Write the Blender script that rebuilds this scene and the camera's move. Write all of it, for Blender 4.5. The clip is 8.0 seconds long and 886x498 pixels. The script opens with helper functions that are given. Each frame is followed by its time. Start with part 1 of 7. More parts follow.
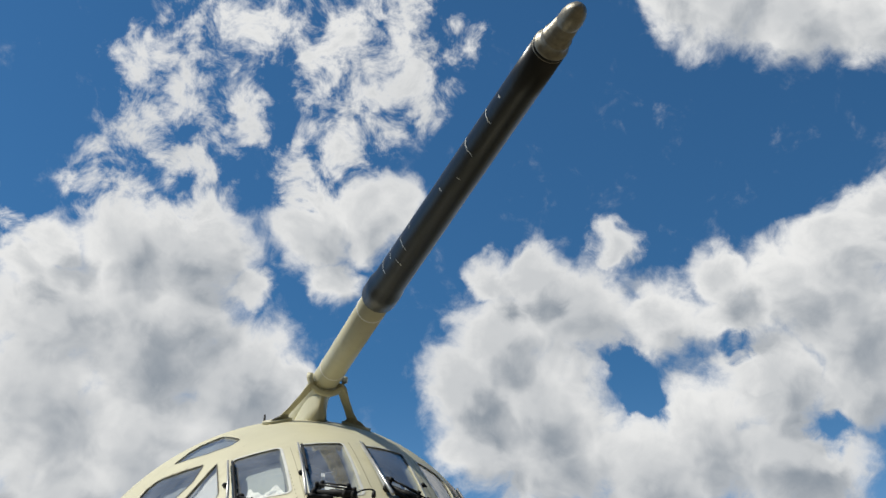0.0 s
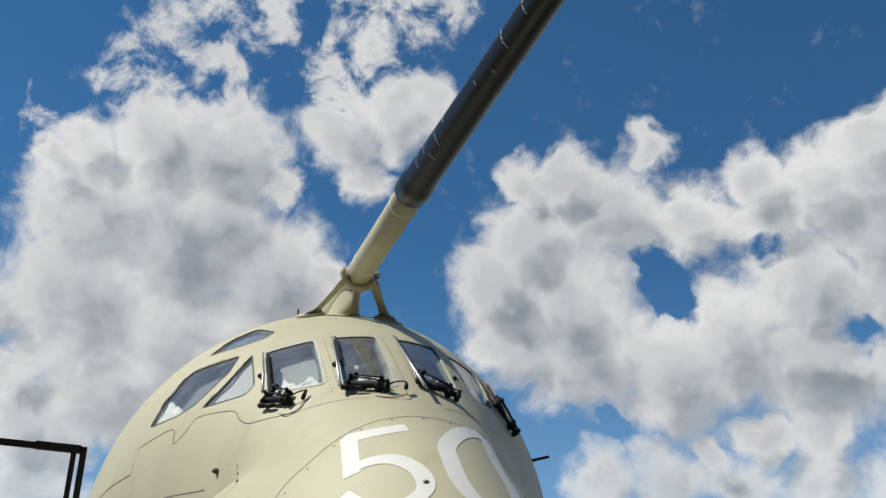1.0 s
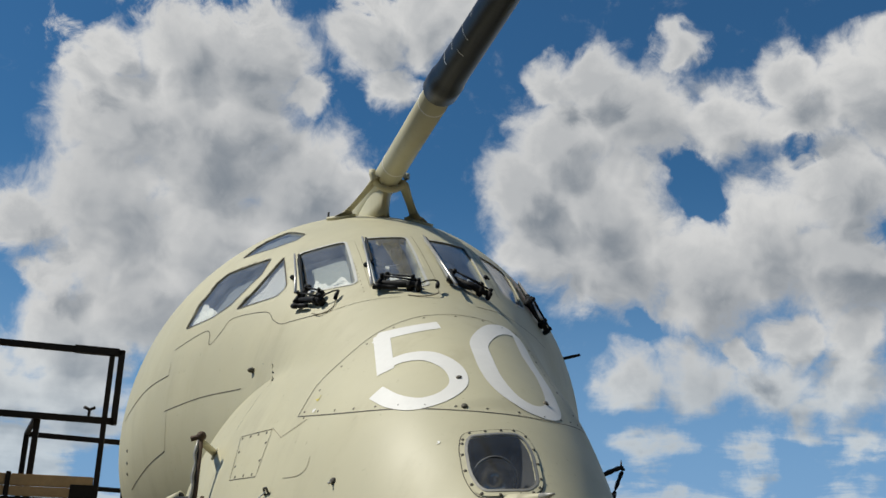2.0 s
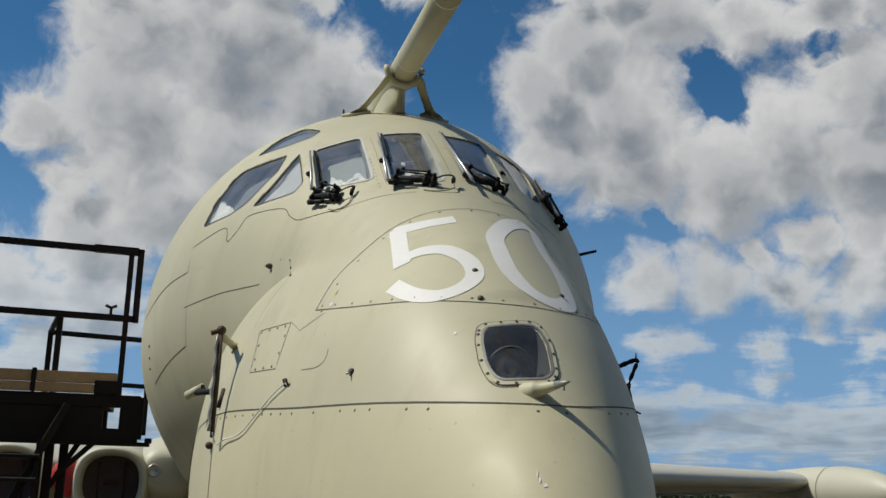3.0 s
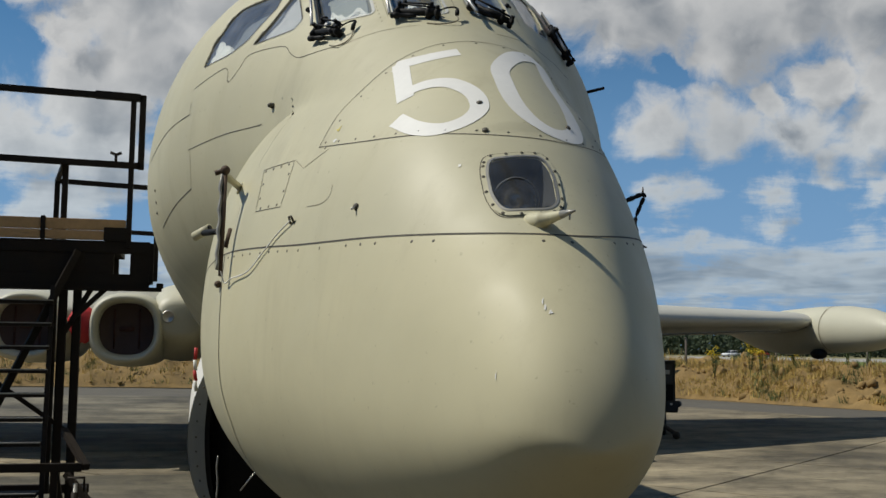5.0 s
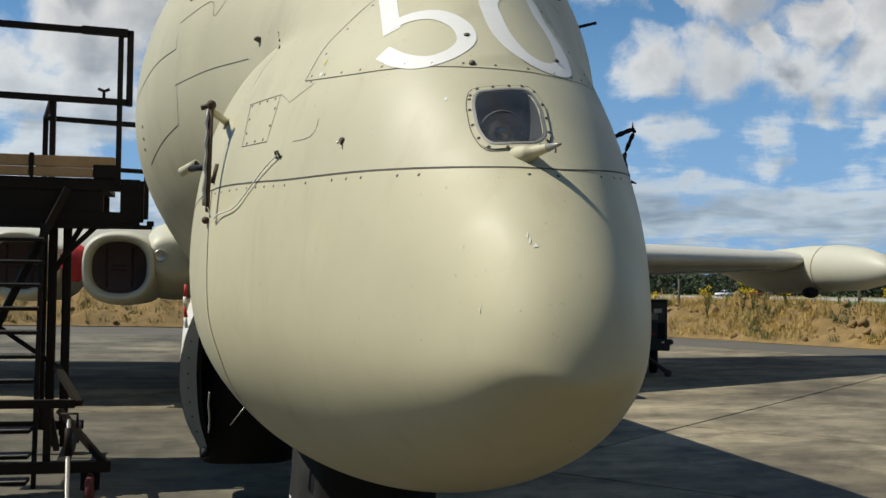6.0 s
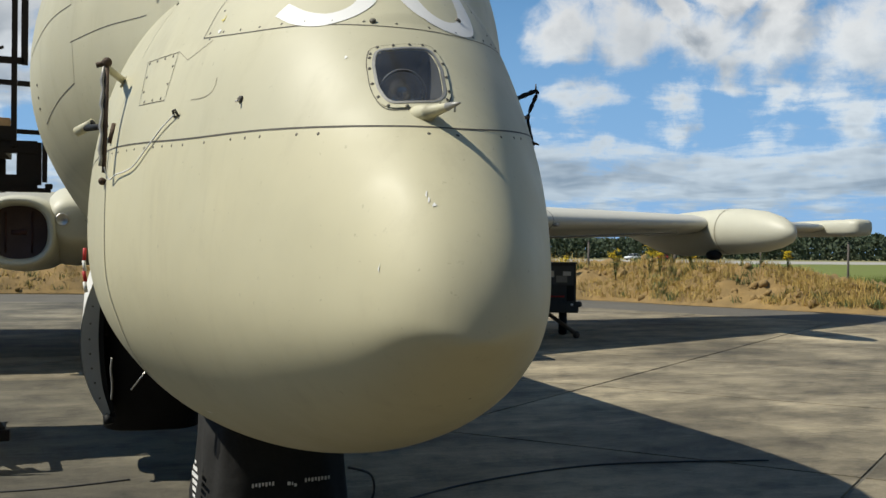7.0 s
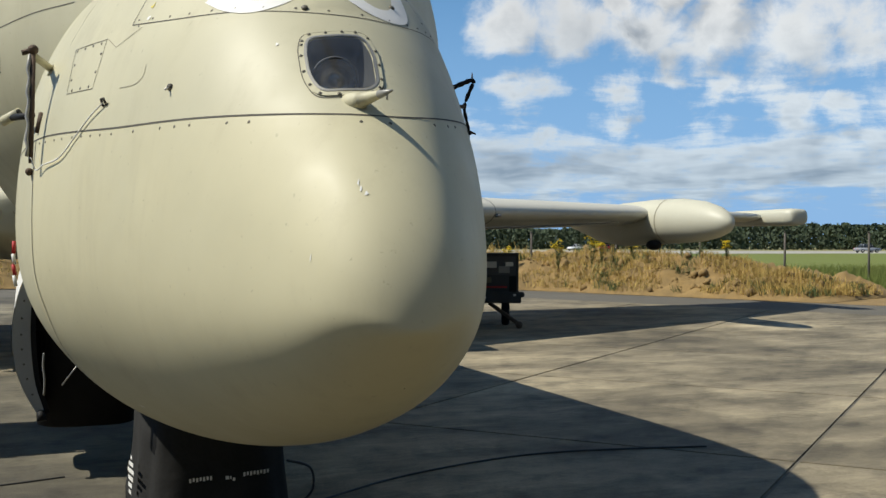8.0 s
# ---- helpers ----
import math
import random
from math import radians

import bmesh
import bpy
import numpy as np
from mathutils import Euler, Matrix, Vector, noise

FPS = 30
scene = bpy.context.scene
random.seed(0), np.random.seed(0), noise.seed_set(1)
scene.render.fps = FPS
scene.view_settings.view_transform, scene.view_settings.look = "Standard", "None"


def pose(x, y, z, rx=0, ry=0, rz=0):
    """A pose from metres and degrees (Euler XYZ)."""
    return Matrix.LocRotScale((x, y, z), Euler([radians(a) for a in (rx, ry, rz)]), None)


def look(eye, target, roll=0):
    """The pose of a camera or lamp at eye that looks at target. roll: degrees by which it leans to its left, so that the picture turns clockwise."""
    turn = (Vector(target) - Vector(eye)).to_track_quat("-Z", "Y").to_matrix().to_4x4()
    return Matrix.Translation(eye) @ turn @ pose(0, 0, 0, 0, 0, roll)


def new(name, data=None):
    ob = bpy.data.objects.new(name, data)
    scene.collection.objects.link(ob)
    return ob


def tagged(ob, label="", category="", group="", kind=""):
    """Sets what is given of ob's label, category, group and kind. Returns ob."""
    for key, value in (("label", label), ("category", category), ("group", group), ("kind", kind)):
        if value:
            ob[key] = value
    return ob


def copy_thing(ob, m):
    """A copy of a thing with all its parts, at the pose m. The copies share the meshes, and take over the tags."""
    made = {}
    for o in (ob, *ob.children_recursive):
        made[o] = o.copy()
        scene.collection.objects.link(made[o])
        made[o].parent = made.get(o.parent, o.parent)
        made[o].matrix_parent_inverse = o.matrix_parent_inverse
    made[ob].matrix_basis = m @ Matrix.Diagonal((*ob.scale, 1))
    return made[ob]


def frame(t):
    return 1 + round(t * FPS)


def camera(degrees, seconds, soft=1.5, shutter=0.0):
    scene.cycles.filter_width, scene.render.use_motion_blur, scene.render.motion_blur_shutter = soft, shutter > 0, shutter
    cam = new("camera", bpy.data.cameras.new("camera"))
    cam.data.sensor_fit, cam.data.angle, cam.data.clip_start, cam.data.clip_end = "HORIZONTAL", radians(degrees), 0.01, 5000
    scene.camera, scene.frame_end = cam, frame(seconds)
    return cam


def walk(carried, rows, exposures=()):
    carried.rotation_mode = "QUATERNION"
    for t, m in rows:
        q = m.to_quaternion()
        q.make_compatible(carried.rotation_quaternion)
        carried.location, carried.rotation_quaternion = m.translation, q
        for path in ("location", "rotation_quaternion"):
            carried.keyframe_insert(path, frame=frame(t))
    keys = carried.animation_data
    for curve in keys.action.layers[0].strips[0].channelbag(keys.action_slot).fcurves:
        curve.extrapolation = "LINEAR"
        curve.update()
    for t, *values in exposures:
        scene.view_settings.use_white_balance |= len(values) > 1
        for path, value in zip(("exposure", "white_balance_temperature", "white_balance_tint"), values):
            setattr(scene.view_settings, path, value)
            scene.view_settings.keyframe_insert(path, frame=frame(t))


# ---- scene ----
cam = camera(45.88, 8.0)
PATH = [
    (0.0, -1.038, -2.334, 1.742, 119.56, -0.29, -17.15),
    (0.5, -1.041, -2.321, 1.740, 116.97, -0.94, -16.47),
    (1.0, -1.041, -2.313, 1.725, 114.10, -1.45, -15.84),
    (1.5, -1.040, -2.295, 1.716, 111.56, -1.47, -14.83),
    (3.0, -1.030, -2.269, 1.675, 103.52, -1.36, -13.14),
    (3.5, -1.029, -2.265, 1.663, 101.21, -1.13, -12.86),
    (4.0, -1.027, -2.255, 1.649, 99.22, -0.84, -12.77),
    (4.5, -1.020, -2.238, 1.636, 97.30, -0.60, -12.61),
    (6.0, -0.975, -2.214, 1.609, 92.02, -0.69, -12.87),
    (6.5, -0.959, -2.217, 1.600, 91.13, -0.62, -15.12),
    (7.0, -0.934, -2.219, 1.594, 90.14, -0.42, -17.59),
    (7.5, -0.912, -2.211, 1.591, 89.90, 0.08, -19.29),
    (8.0, -0.897, -2.207, 1.586, 89.70, -0.03, -20.64),
]
EXPOSURES = [(0.0, 0.07), (0.5, 0.03), (1.0, -0.07), (1.5, -0.18), (3.0, -0.35), (3.5, -0.41), (4.0, -0.45), (4.5, -0.46), (6.0, -0.06), (6.5, 0.03), (7.0, 0.07), (7.5, 0.07), (8.0, 0.10)]
walk(cam, [(t, pose(*row)) for t, *row in PATH], EXPOSURES)

# ---------------------------------------------------------------- light
world = bpy.data.worlds.new("sky_world")
scene.world = world
world.use_nodes = True
SUN_EL, SUN_AZ = 52.0, -80.0   # degrees; azimuth from +Y towards +X


def build_sky():
    nt = world.node_tree
    nt.nodes.clear()
    N, L = nt.nodes.new, nt.links.new
    out, bg = N("ShaderNodeOutputWorld"), N("ShaderNodeBackground")
    sky = N("ShaderNodeTexSky")
    sky.sky_type, sky.sun_disc = "NISHITA", False
    sky.sun_elevation, sky.sun_rotation = radians(SUN_EL), radians(SUN_AZ)
    sky.air_density, sky.dust_density, sky.ozone_density = 1.0, 0.0, 4.0
    tc = N("ShaderNodeTexCoord")

    def math_node(op, a, b=None, c=None, clamp=False):
        n = N("ShaderNodeMath")
        n.operation, n.use_clamp = op, clamp
        for i, v in enumerate((a, b, c)):
            if v is None:
                continue
            if isinstance(v, (int, float)):
                n.inputs[i].default_value = v
            else:
                L(v, n.inputs[i])
        return n.outputs[0]

    def vmath(op, a, b=None):
        n = N("ShaderNodeVectorMath")
        n.operation = op
        L(a, n.inputs[0])
        if b is not None:
            if isinstance(b, (tuple, list)):
                n.inputs[1].default_value = b
            else:
                L(b, n.inputs[1])
        return n

    def noise_tex(vec, scale, detail, rough, dist=0.0):
        n = N("ShaderNodeTexNoise")
        L(vec, n.inputs["Vector"])
        n.inputs["Scale"].default_value, n.inputs["Detail"].default_value = scale, detail
        n.inputs["Roughness"].default_value, n.inputs["Distortion"].default_value = rough, dist
        return n.outputs["Fac"]

    ray = vmath("NORMALIZE", tc.outputs["Generated"]).outputs[0]
    sep = N("ShaderNodeSeparateXYZ")
    L(ray, sep.inputs[0])

    def span(fac, lo, hi, a, z, smooth=True):
        r = N("ShaderNodeMapRange")
        r.interpolation_type = "SMOOTHSTEP" if smooth else "LINEAR"
        L(fac, r.inputs[0])
        for i, v in ((1, lo), (2, hi), (3, a), (4, z)):
            r.inputs[i].default_value = v
        return r.outputs[0]

    def layer(vec, squeeze):
        """A cloud layer seen in perspective: flatter towards the horizon."""
        sp, pl = N("ShaderNodeSeparateXYZ"), N("ShaderNodeCombineXYZ")
        L(vec, sp.inputs[0])
        lift = math_node("ADD", math_node("MAXIMUM", sp.outputs[2], 0.0), squeeze)
        L(math_node("DIVIDE", sp.outputs[0], lift), pl.inputs[0])
        L(math_node("DIVIDE", sp.outputs[1], lift), pl.inputs[1])
        return pl.outputs[0]

    def billow(vec, scale, detail):
        """Rounded heaps: cells within cells."""
        n = N("ShaderNodeTexVoronoi")
        n.feature, n.normalize = "SMOOTH_F1", True
        L(vec, n.inputs["Vector"])
        n.inputs["Scale"].default_value, n.inputs["Detail"].default_value = scale, detail
        n.inputs["Roughness"].default_value, n.inputs["Lacunarity"].default_value, n.inputs["Smoothness"].default_value = 0.55, 2.3, 0.6
        return math_node("SUBTRACT", 0.5, n.outputs["Distance"])

    def banks(vec, rows):
        """The fullest of a set of soft masses, each (azimuth, elevation, radius in degrees)."""
        top = None
        for az, el, rad in rows:
            a, e = radians(az), radians(el)
            d = vmath("DISTANCE", vec, (math.sin(a) * math.cos(e), math.cos(a) * math.cos(e), math.sin(e))).outputs["Value"]
            g = math_node("MULTIPLY_ADD", d, -1.0 / (radians(rad) * 1.45), 1.0, clamp=True)
            top = g if top is None else math_node("SMOOTH_MAX", top, g, 0.10)
        return top

    def warped(vec):
        """Push a direction about, broadly and finely, so that no edge is round."""
        for scale, detail, push in ((9.0, 3.0, 0.080), (30.0, 6.0, 0.040)):
            n = N("ShaderNodeTexNoise")
            L(vec, n.inputs["Vector"])
            n.inputs["Scale"].default_value, n.inputs["Detail"].default_value, n.inputs["Roughness"].default_value = scale, detail, 0.6
            off = vmath("SCALE", vmath("SUBTRACT", n.outputs["Color"], (0.5, 0.5, 0.5)).outputs[0])
            off.inputs["Scale"].default_value = push
            vec = vmath("ADD", vec, off.outputs[0]).outputs[0]
        return vec

    def cover(vec, fine):
        """Cloud density in a direction, and that of the heaps alone."""
        bent = warped(vec)
        heaps = math_node("MAXIMUM", banks(bent, HEAPS_WEST), banks(bent, HEAPS_EAST))
        heaps = math_node("MAXIMUM", heaps, banks(bent, HEAPS_HIGH))
        low = banks(bent, BANDS)
        veil = banks(bent, VEILS)
        aloft = banks(vec, [(170, 62, 14), (125, 40, 12), (-120, 36, 10)])
        d = math_node("MAXIMUM", math_node("MULTIPLY", heaps, 1.30), math_node("MULTIPLY", low, 1.02))
        d = math_node("MAXIMUM", d, math_node("MAXIMUM", math_node("MULTIPLY", veil, 0.66), aloft))
        d = math_node("MAXIMUM", d, math_node("MULTIPLY", math_node("MULTIPLY", span(sep.outputs[2], 0.036, 0.058, 0.0, 1.0), span(sep.outputs[2], 0.075, 0.125, 1.0, 0.0)), 0.92))
        d = math_node("SUBTRACT", d, math_node("MULTIPLY", banks(bent, GAPS), 0.85))
        round_ = math_node("MULTIPLY", billow(bent, 13.0, 3.0 if fine else 1.0), 0.85)
        flat = layer(vec, 0.10)
        streak = math_node("MULTIPLY", math_node("SUBTRACT", noise_tex(flat, 1.7, 9.0 if fine else 3.0, 0.62, 0.3), 0.5), 2.1)
        high = span(sep.outputs[2], 0.13, 0.24, 0.0, 1.0)
        grain = N("ShaderNodeMix")
        grain.data_type = "FLOAT"
        L(high, grain.inputs[0])
        L(streak, grain.inputs[2])
        L(round_, grain.inputs[3])
        d = math_node("ADD", d, grain.outputs[0])
        if fine:
            d = math_node("ADD", d, math_node("MULTIPLY", math_node("SUBTRACT", noise_tex(vec, 26.0, 9.0, 0.66, 0.4), 0.5), span(veil, 0.0, 0.5, 0.72, 2.3)))
        else:
            d = math_node("ADD", d, math_node("MULTIPLY", math_node("SUBTRACT", noise_tex(vec, 26.0, 2.0, 0.6, 0.4), 0.5), 0.75))
        return d

    dens = cover(ray, True)
    toward = vmath("ADD", ray, (-0.020, 0.0, 0.026)).outputs[0]
    ahead = cover(toward, False)
    body = math_node("MULTIPLY", span(dens, 0.30, 0.86, 0.0, 1.0), span(sep.outputs[2], 0.08, 0.24, 0.86, 1.0))
    # cloud between a place and the sun takes its light; thick cloud is grey below
    lee = span(math_node("SUBTRACT", ahead, math_node("MULTIPLY", dens, 0.55)), 0.10, 0.85, 0.0, 1.0)
    thick = span(math_node("ADD", dens, math_node("MULTIPLY", noise_tex(ray, 5.5, 4.0, 0.50), 1.4)), 1.15, 2.1, 0.0, 1.0)
    dark = math_node("ADD", math_node("MULTIPLY", lee, 0.56), math_node("MULTIPLY", thick, 0.46))
    base = math_node("MULTIPLY", span(sep.outputs[2], 0.035, 0.085, 0.62, 0.0), span(noise_tex(layer(ray, 0.06), 2.1, 4.0, 0.5), 0.30, 0.60, 0.25, 1.0))
    dark = math_node("MAXIMUM", dark, base, clamp=True)
    col = N("ShaderNodeMix")
    col.data_type = "RGBA"
    L(dark, col.inputs[0])
    col.inputs[6].default_value, col.inputs[7].default_value = (1.0, 1.0, 0.985, 1), (0.30, 0.345, 0.40, 1)
    clear = vmath("MULTIPLY", sky.outputs[0], (0.48, 0.95, 1.15))
    skyk = vmath("SCALE", clear.outputs[0])
    skyk.inputs["Scale"].default_value = SKY
    # cloud far off is seen through more air
    air = N("ShaderNodeMix")
    air.data_type, air.blend_type = "RGBA", "MULTIPLY"
    L(span(sep.outputs[2], 0.02, 0.25, 1.0, 0.0, False), air.inputs[0])
    L(col.outputs[2], air.inputs[6])
    air.inputs[7].default_value = (0.80, 0.93, 1.02, 1)
    cl = vmath("SCALE", air.outputs[2])
    cl.inputs["Scale"].default_value = CLOUD
    haze = N("ShaderNodeMix")
    haze.data_type = "RGBA"
    L(span(sep.outputs[2], 0.0, 0.40, 0.95, 0.0), haze.inputs[0])
    L(skyk.outputs[0], haze.inputs[6])
    haze.inputs[7].default_value = (0.25, 0.44, 0.73, 1)
    mix = N("ShaderNodeMix")
    mix.data_type = "RGBA"
    L(math_node("MULTIPLY", body, span(sep.outputs[2], 0.0, 0.03, 0.35, 1.0)), mix.inputs[0])
    L(haze.outputs[2], mix.inputs[6])
    L(cl.outputs[0], mix.inputs[7])
    L(mix.outputs[2], bg.inputs[0])
    bg.inputs[1].default_value = 1.0
    L(bg.outputs[0], out.inputs[0])


SKY, CLOUD = 0.077, 0.82
HEAPS_WEST = [(-5.2, 24.1, 3.3), (-0.5, 23.5, 4.4), (-5.4, 19.4, 4.1), (1.8, 25.0, 3.2), (5.2, 21.4, 3.9), (0.3, 18.6, 4.6), (8.1, 21.6, 1.8), (-3.5, 15.7, 3.8), (-5.8, 27.8, 1.9), (-7.1, 25.8, 1.6), (-2.0, 28.4, 2.9),
              (1.6, 28.6, 3.0), (4.6, 26.5, 1.5), (8.3, 30.5, 2.6), (12.8, 31.4, 2.3), (10.2, 27.8, 1.7), (-9.6, 18.8, 1.6), (-7.9, 15.7, 1.7), (-6.0, 13.5, 3.1), (-9.1, 10.0, 3.0), (-5.1, 10.1, 3.1), (-7.7, 6.7, 3.3), (2.5, 14.0, 4.0)]
HEAPS_EAST = [(27.3, 29.2, 1.3), (23.1, 27.6, 2.0), (20.7, 27.7, 1.4), (25.1, 25.7, 3.3), (20.9, 24.6, 3.1), (18.9, 21.9, 3.1), (22.8, 21.5, 3.6), (19.2, 18.6, 2.7), (23.9, 18.5, 3.6), (30.4, 25.3, 2.5), (34.1, 27.4, 1.9), (34.2, 25.0, 2.4),
              (37.6, 26.3, 2.7), (41.0, 27.8, 2.4), (42.8, 29.3, 1.6), (39.9, 24.2, 3.2), (35.5, 21.6, 2.8), (39.8, 20.5, 2.6), (31.8, 19.0, 3.1), (36.0, 17.2, 3.5), (28.5, 17.1, 3.5), (42.8, 22.6, 3.8), (45.4, 27.3, 3.0), (22.0, 17.1, 2.4),
              (30.0, 12.8, 1.3), (32.6, 13.6, 1.7), (35.4, 13.4, 1.7)]
HEAPS_HIGH = [(36.3, 41.8, 3.0), (41.1, 40.0, 2.9), (45.2, 38.5, 2.4), (33.0, 42.0, 1.7)]
VEILS = [(-4.4, 31.9, 1.9), (-1.0, 35.5, 3.0), (0.6, 32.7, 2.6), (3.7, 35.3, 2.0), (1.4, 40.1, 3.2), (4.9, 40.5, 2.9), (9.5, 40.9, 2.9), (14.3, 41.4, 3.1), (8.6, 38.2, 2.5), (11.4, 37.1, 2.9), (14.1, 37.8, 2.4), (10.1, 34.9, 2.1), (7.2, 33.5, 1.8),
         (17.5, 40.9, 2.1), (-8.8, 28.7, 1.5), (-3.3, 37.8, 1.7)]
GAPS = [(27.6, 22.5, 1.0), (28.9, 21.6, 1.0), (28.0, 20.9, 0.7), (33.7, 23.5, 0.8), (37.8, 18.4, 1.1), (24.5, 14.2, 0.8)]
BANDS = [(27.3, 11.3, 2.6), (23.7, 11.6, 1.8), (31.4, 10.7, 2.5), (35.2, 10.5, 2.3), (39.0, 9.9, 3.3), (42.5, 10.5, 2.3), (33.0, 9.3, 1.6), (24.9, 8.2, 1.9), (29.9, 8.2, 1.7), (35.6, 7.9, 1.7), (41.8, 6.9, 1.6), (30.3, 6.3, 1.9), (26.1, 5.7, 0.9),
         (34.8, 5.9, 2.3), (39.6, 6.3, 1.9), (39.0, 4.1, 2.7), (34.8, 4.0, 2.8), (30.3, 3.8, 2.8), (25.8, 3.7, 2.6), (43.5, 4.2, 2.8), (21.0, 4.0, 3.0), (48.0, 7.0, 5.0), (-14.0, 6.0, 6.0), (60.0, 8.0, 9.0)]
build_sky()

sun_data = bpy.data.lights.new("sun", "SUN")
sun_data.energy, sun_data.angle, sun_data.color = 5.0, radians(0.53), (1.0, 0.96, 0.855)
sun = new("sun", sun_data)
_a, _e = radians(SUN_AZ), radians(SUN_EL)
sun.matrix_world = look((-30 + 0, 0, 40), (-30 - math.sin(_a) * math.cos(_e), -math.cos(_a) * math.cos(_e), 40 - math.sin(_e)))

# ---------------------------------------------------------------- materials


def material(name, color, rough=0.5, metal=0.0, vary=0.12, scale=3.0, fine=60.0, bump=0.15, bump_scale=None, tint=None, coat=0.0, spec=0.5, streak=0.0):
    """Two scales of colour variation and fine relief, in metres of object space."""
    m = bpy.data.materials.new(name)
    m.use_nodes = True
    nt = m.node_tree
    N, L = nt.nodes.new, nt.links.new
    b = nt.nodes["Principled BSDF"]
    tc = N("ShaderNodeTexCoord")
    n1, n2 = N("ShaderNodeTexNoise"), N("ShaderNodeTexNoise")
    mp = N("ShaderNodeMapping")
    L(tc.outputs["Object"], mp.inputs[0])
    if streak:
        mp.inputs["Scale"].default_value = (1, 1, 1 / streak)
    L(mp.outputs[0], n1.inputs["Vector"])
    L(tc.outputs["Object"], n2.inputs["Vector"])
    n1.inputs["Scale"].default_value, n1.inputs["Detail"].default_value = scale, 6
    n2.inputs["Scale"].default_value, n2.inputs["Detail"].default_value = fine, 3
    mixv = N("ShaderNodeMix")
    mixv.data_type = "RGBA"
    L(n1.outputs["Fac"], mixv.inputs[0])
    c = Vector(color)
    t = Vector(tint) if tint else c * 0.7
    mixv.inputs[6].default_value = (*(c * (1 + vary)), 1)
    mixv.inputs[7].default_value = (*(c.lerp(t, min(1, vary * 3))), 1)
    mul = N("ShaderNodeMix")
    mul.data_type, mul.blend_type = "RGBA", "MULTIPLY"
    mul.inputs[0].default_value = min(1.0, vary * 2.5)
    ramp = N("ShaderNodeMapRange")
    L(n2.outputs["Fac"], ramp.inputs[0])
    ramp.inputs[3].default_value, ramp.inputs[4].default_value = 0.72, 1.2
    L(mixv.outputs[2], mul.inputs[6])
    L(ramp.outputs[0], mul.inputs[7])
    L(mul.outputs[2], b.inputs["Base Color"])
    rr = N("ShaderNodeMapRange")
    L(n1.outputs["Fac"], rr.inputs[0])
    rr.inputs[3].default_value, rr.inputs[4].default_value = max(0.02, rough - 0.08), min(1, rough + 0.08)
    L(rr.outputs[0], b.inputs["Roughness"])
    b.inputs["Metallic"].default_value = metal
    b.inputs["Coat Weight"].default_value = coat
    b.inputs["Specular IOR Level"].default_value = spec
    if bump:
        bp = N("ShaderNodeBump")
        n3 = N("ShaderNodeTexNoise")
        L(tc.outputs["Object"], n3.inputs["Vector"])
        n3.inputs["Scale"].default_value, n3.inputs["Detail"].default_value = bump_scale or fine, 4
        L(n3.outputs["Fac"], bp.inputs["Height"])
        bp.inputs["Strength"].default_value, bp.inputs["Distance"].default_value = bump, 0.01
        L(bp.outputs[0], b.inputs["Normal"])
    return m


def glass_material(name, color=(0.9, 0.95, 0.93), rough=0.03, ior=2.2, dust=0.20):
    """Clear glass with a sky-mirroring face and an uneven film of dust, tinted to add sky sheen."""
    m = bpy.data.materials.new(name)
    m.use_nodes = True
    nt = m.node_tree
    N, L = nt.nodes.new, nt.links.new
    nt.nodes.remove(nt.nodes["Principled BSDF"])
    gl, tr, fr, mx = N("ShaderNodeBsdfGlossy"), N("ShaderNodeBsdfTransparent"), N("ShaderNodeFresnel"), N("ShaderNodeMixShader")
    gl.inputs["Roughness"].default_value = rough
    tr.inputs["Color"].default_value = (*color, 1)
    fr.inputs["IOR"].default_value = ior
    df, md, tc, nz, rg = N("ShaderNodeBsdfDiffuse"), N("ShaderNodeMixShader"), N("ShaderNodeTexCoord"), N("ShaderNodeTexNoise"), N("ShaderNodeMapRange")
    df.inputs["Color"].default_value = (0.60, 0.62, 0.64, 1)
    L(tc.outputs["Object"], nz.inputs["Vector"])
    nz.inputs["Scale"].default_value, nz.inputs["Detail"].default_value, nz.inputs["Roughness"].default_value = 7.0, 8.0, 0.65
    L(nz.outputs["Fac"], rg.inputs[0])
    for i, v in ((1, 0.3), (2, 0.7), (3, dust * 0.5), (4, dust * 1.5)):
        rg.inputs[i].default_value = v
    L(rg.outputs[0], md.inputs[0])
    L(tr.outputs[0], md.inputs[1])
    L(df.outputs[0], md.inputs[2])
    L(fr.outputs[0], mx.inputs[0])
    L(md.outputs[0], mx.inputs[1])
    L(gl.outputs[0], mx.inputs[2])
    L(mx.outputs[0], nt.nodes["Material Output"].inputs[0])
    return m


HEMP = (0.482, 0.450, 0.304)


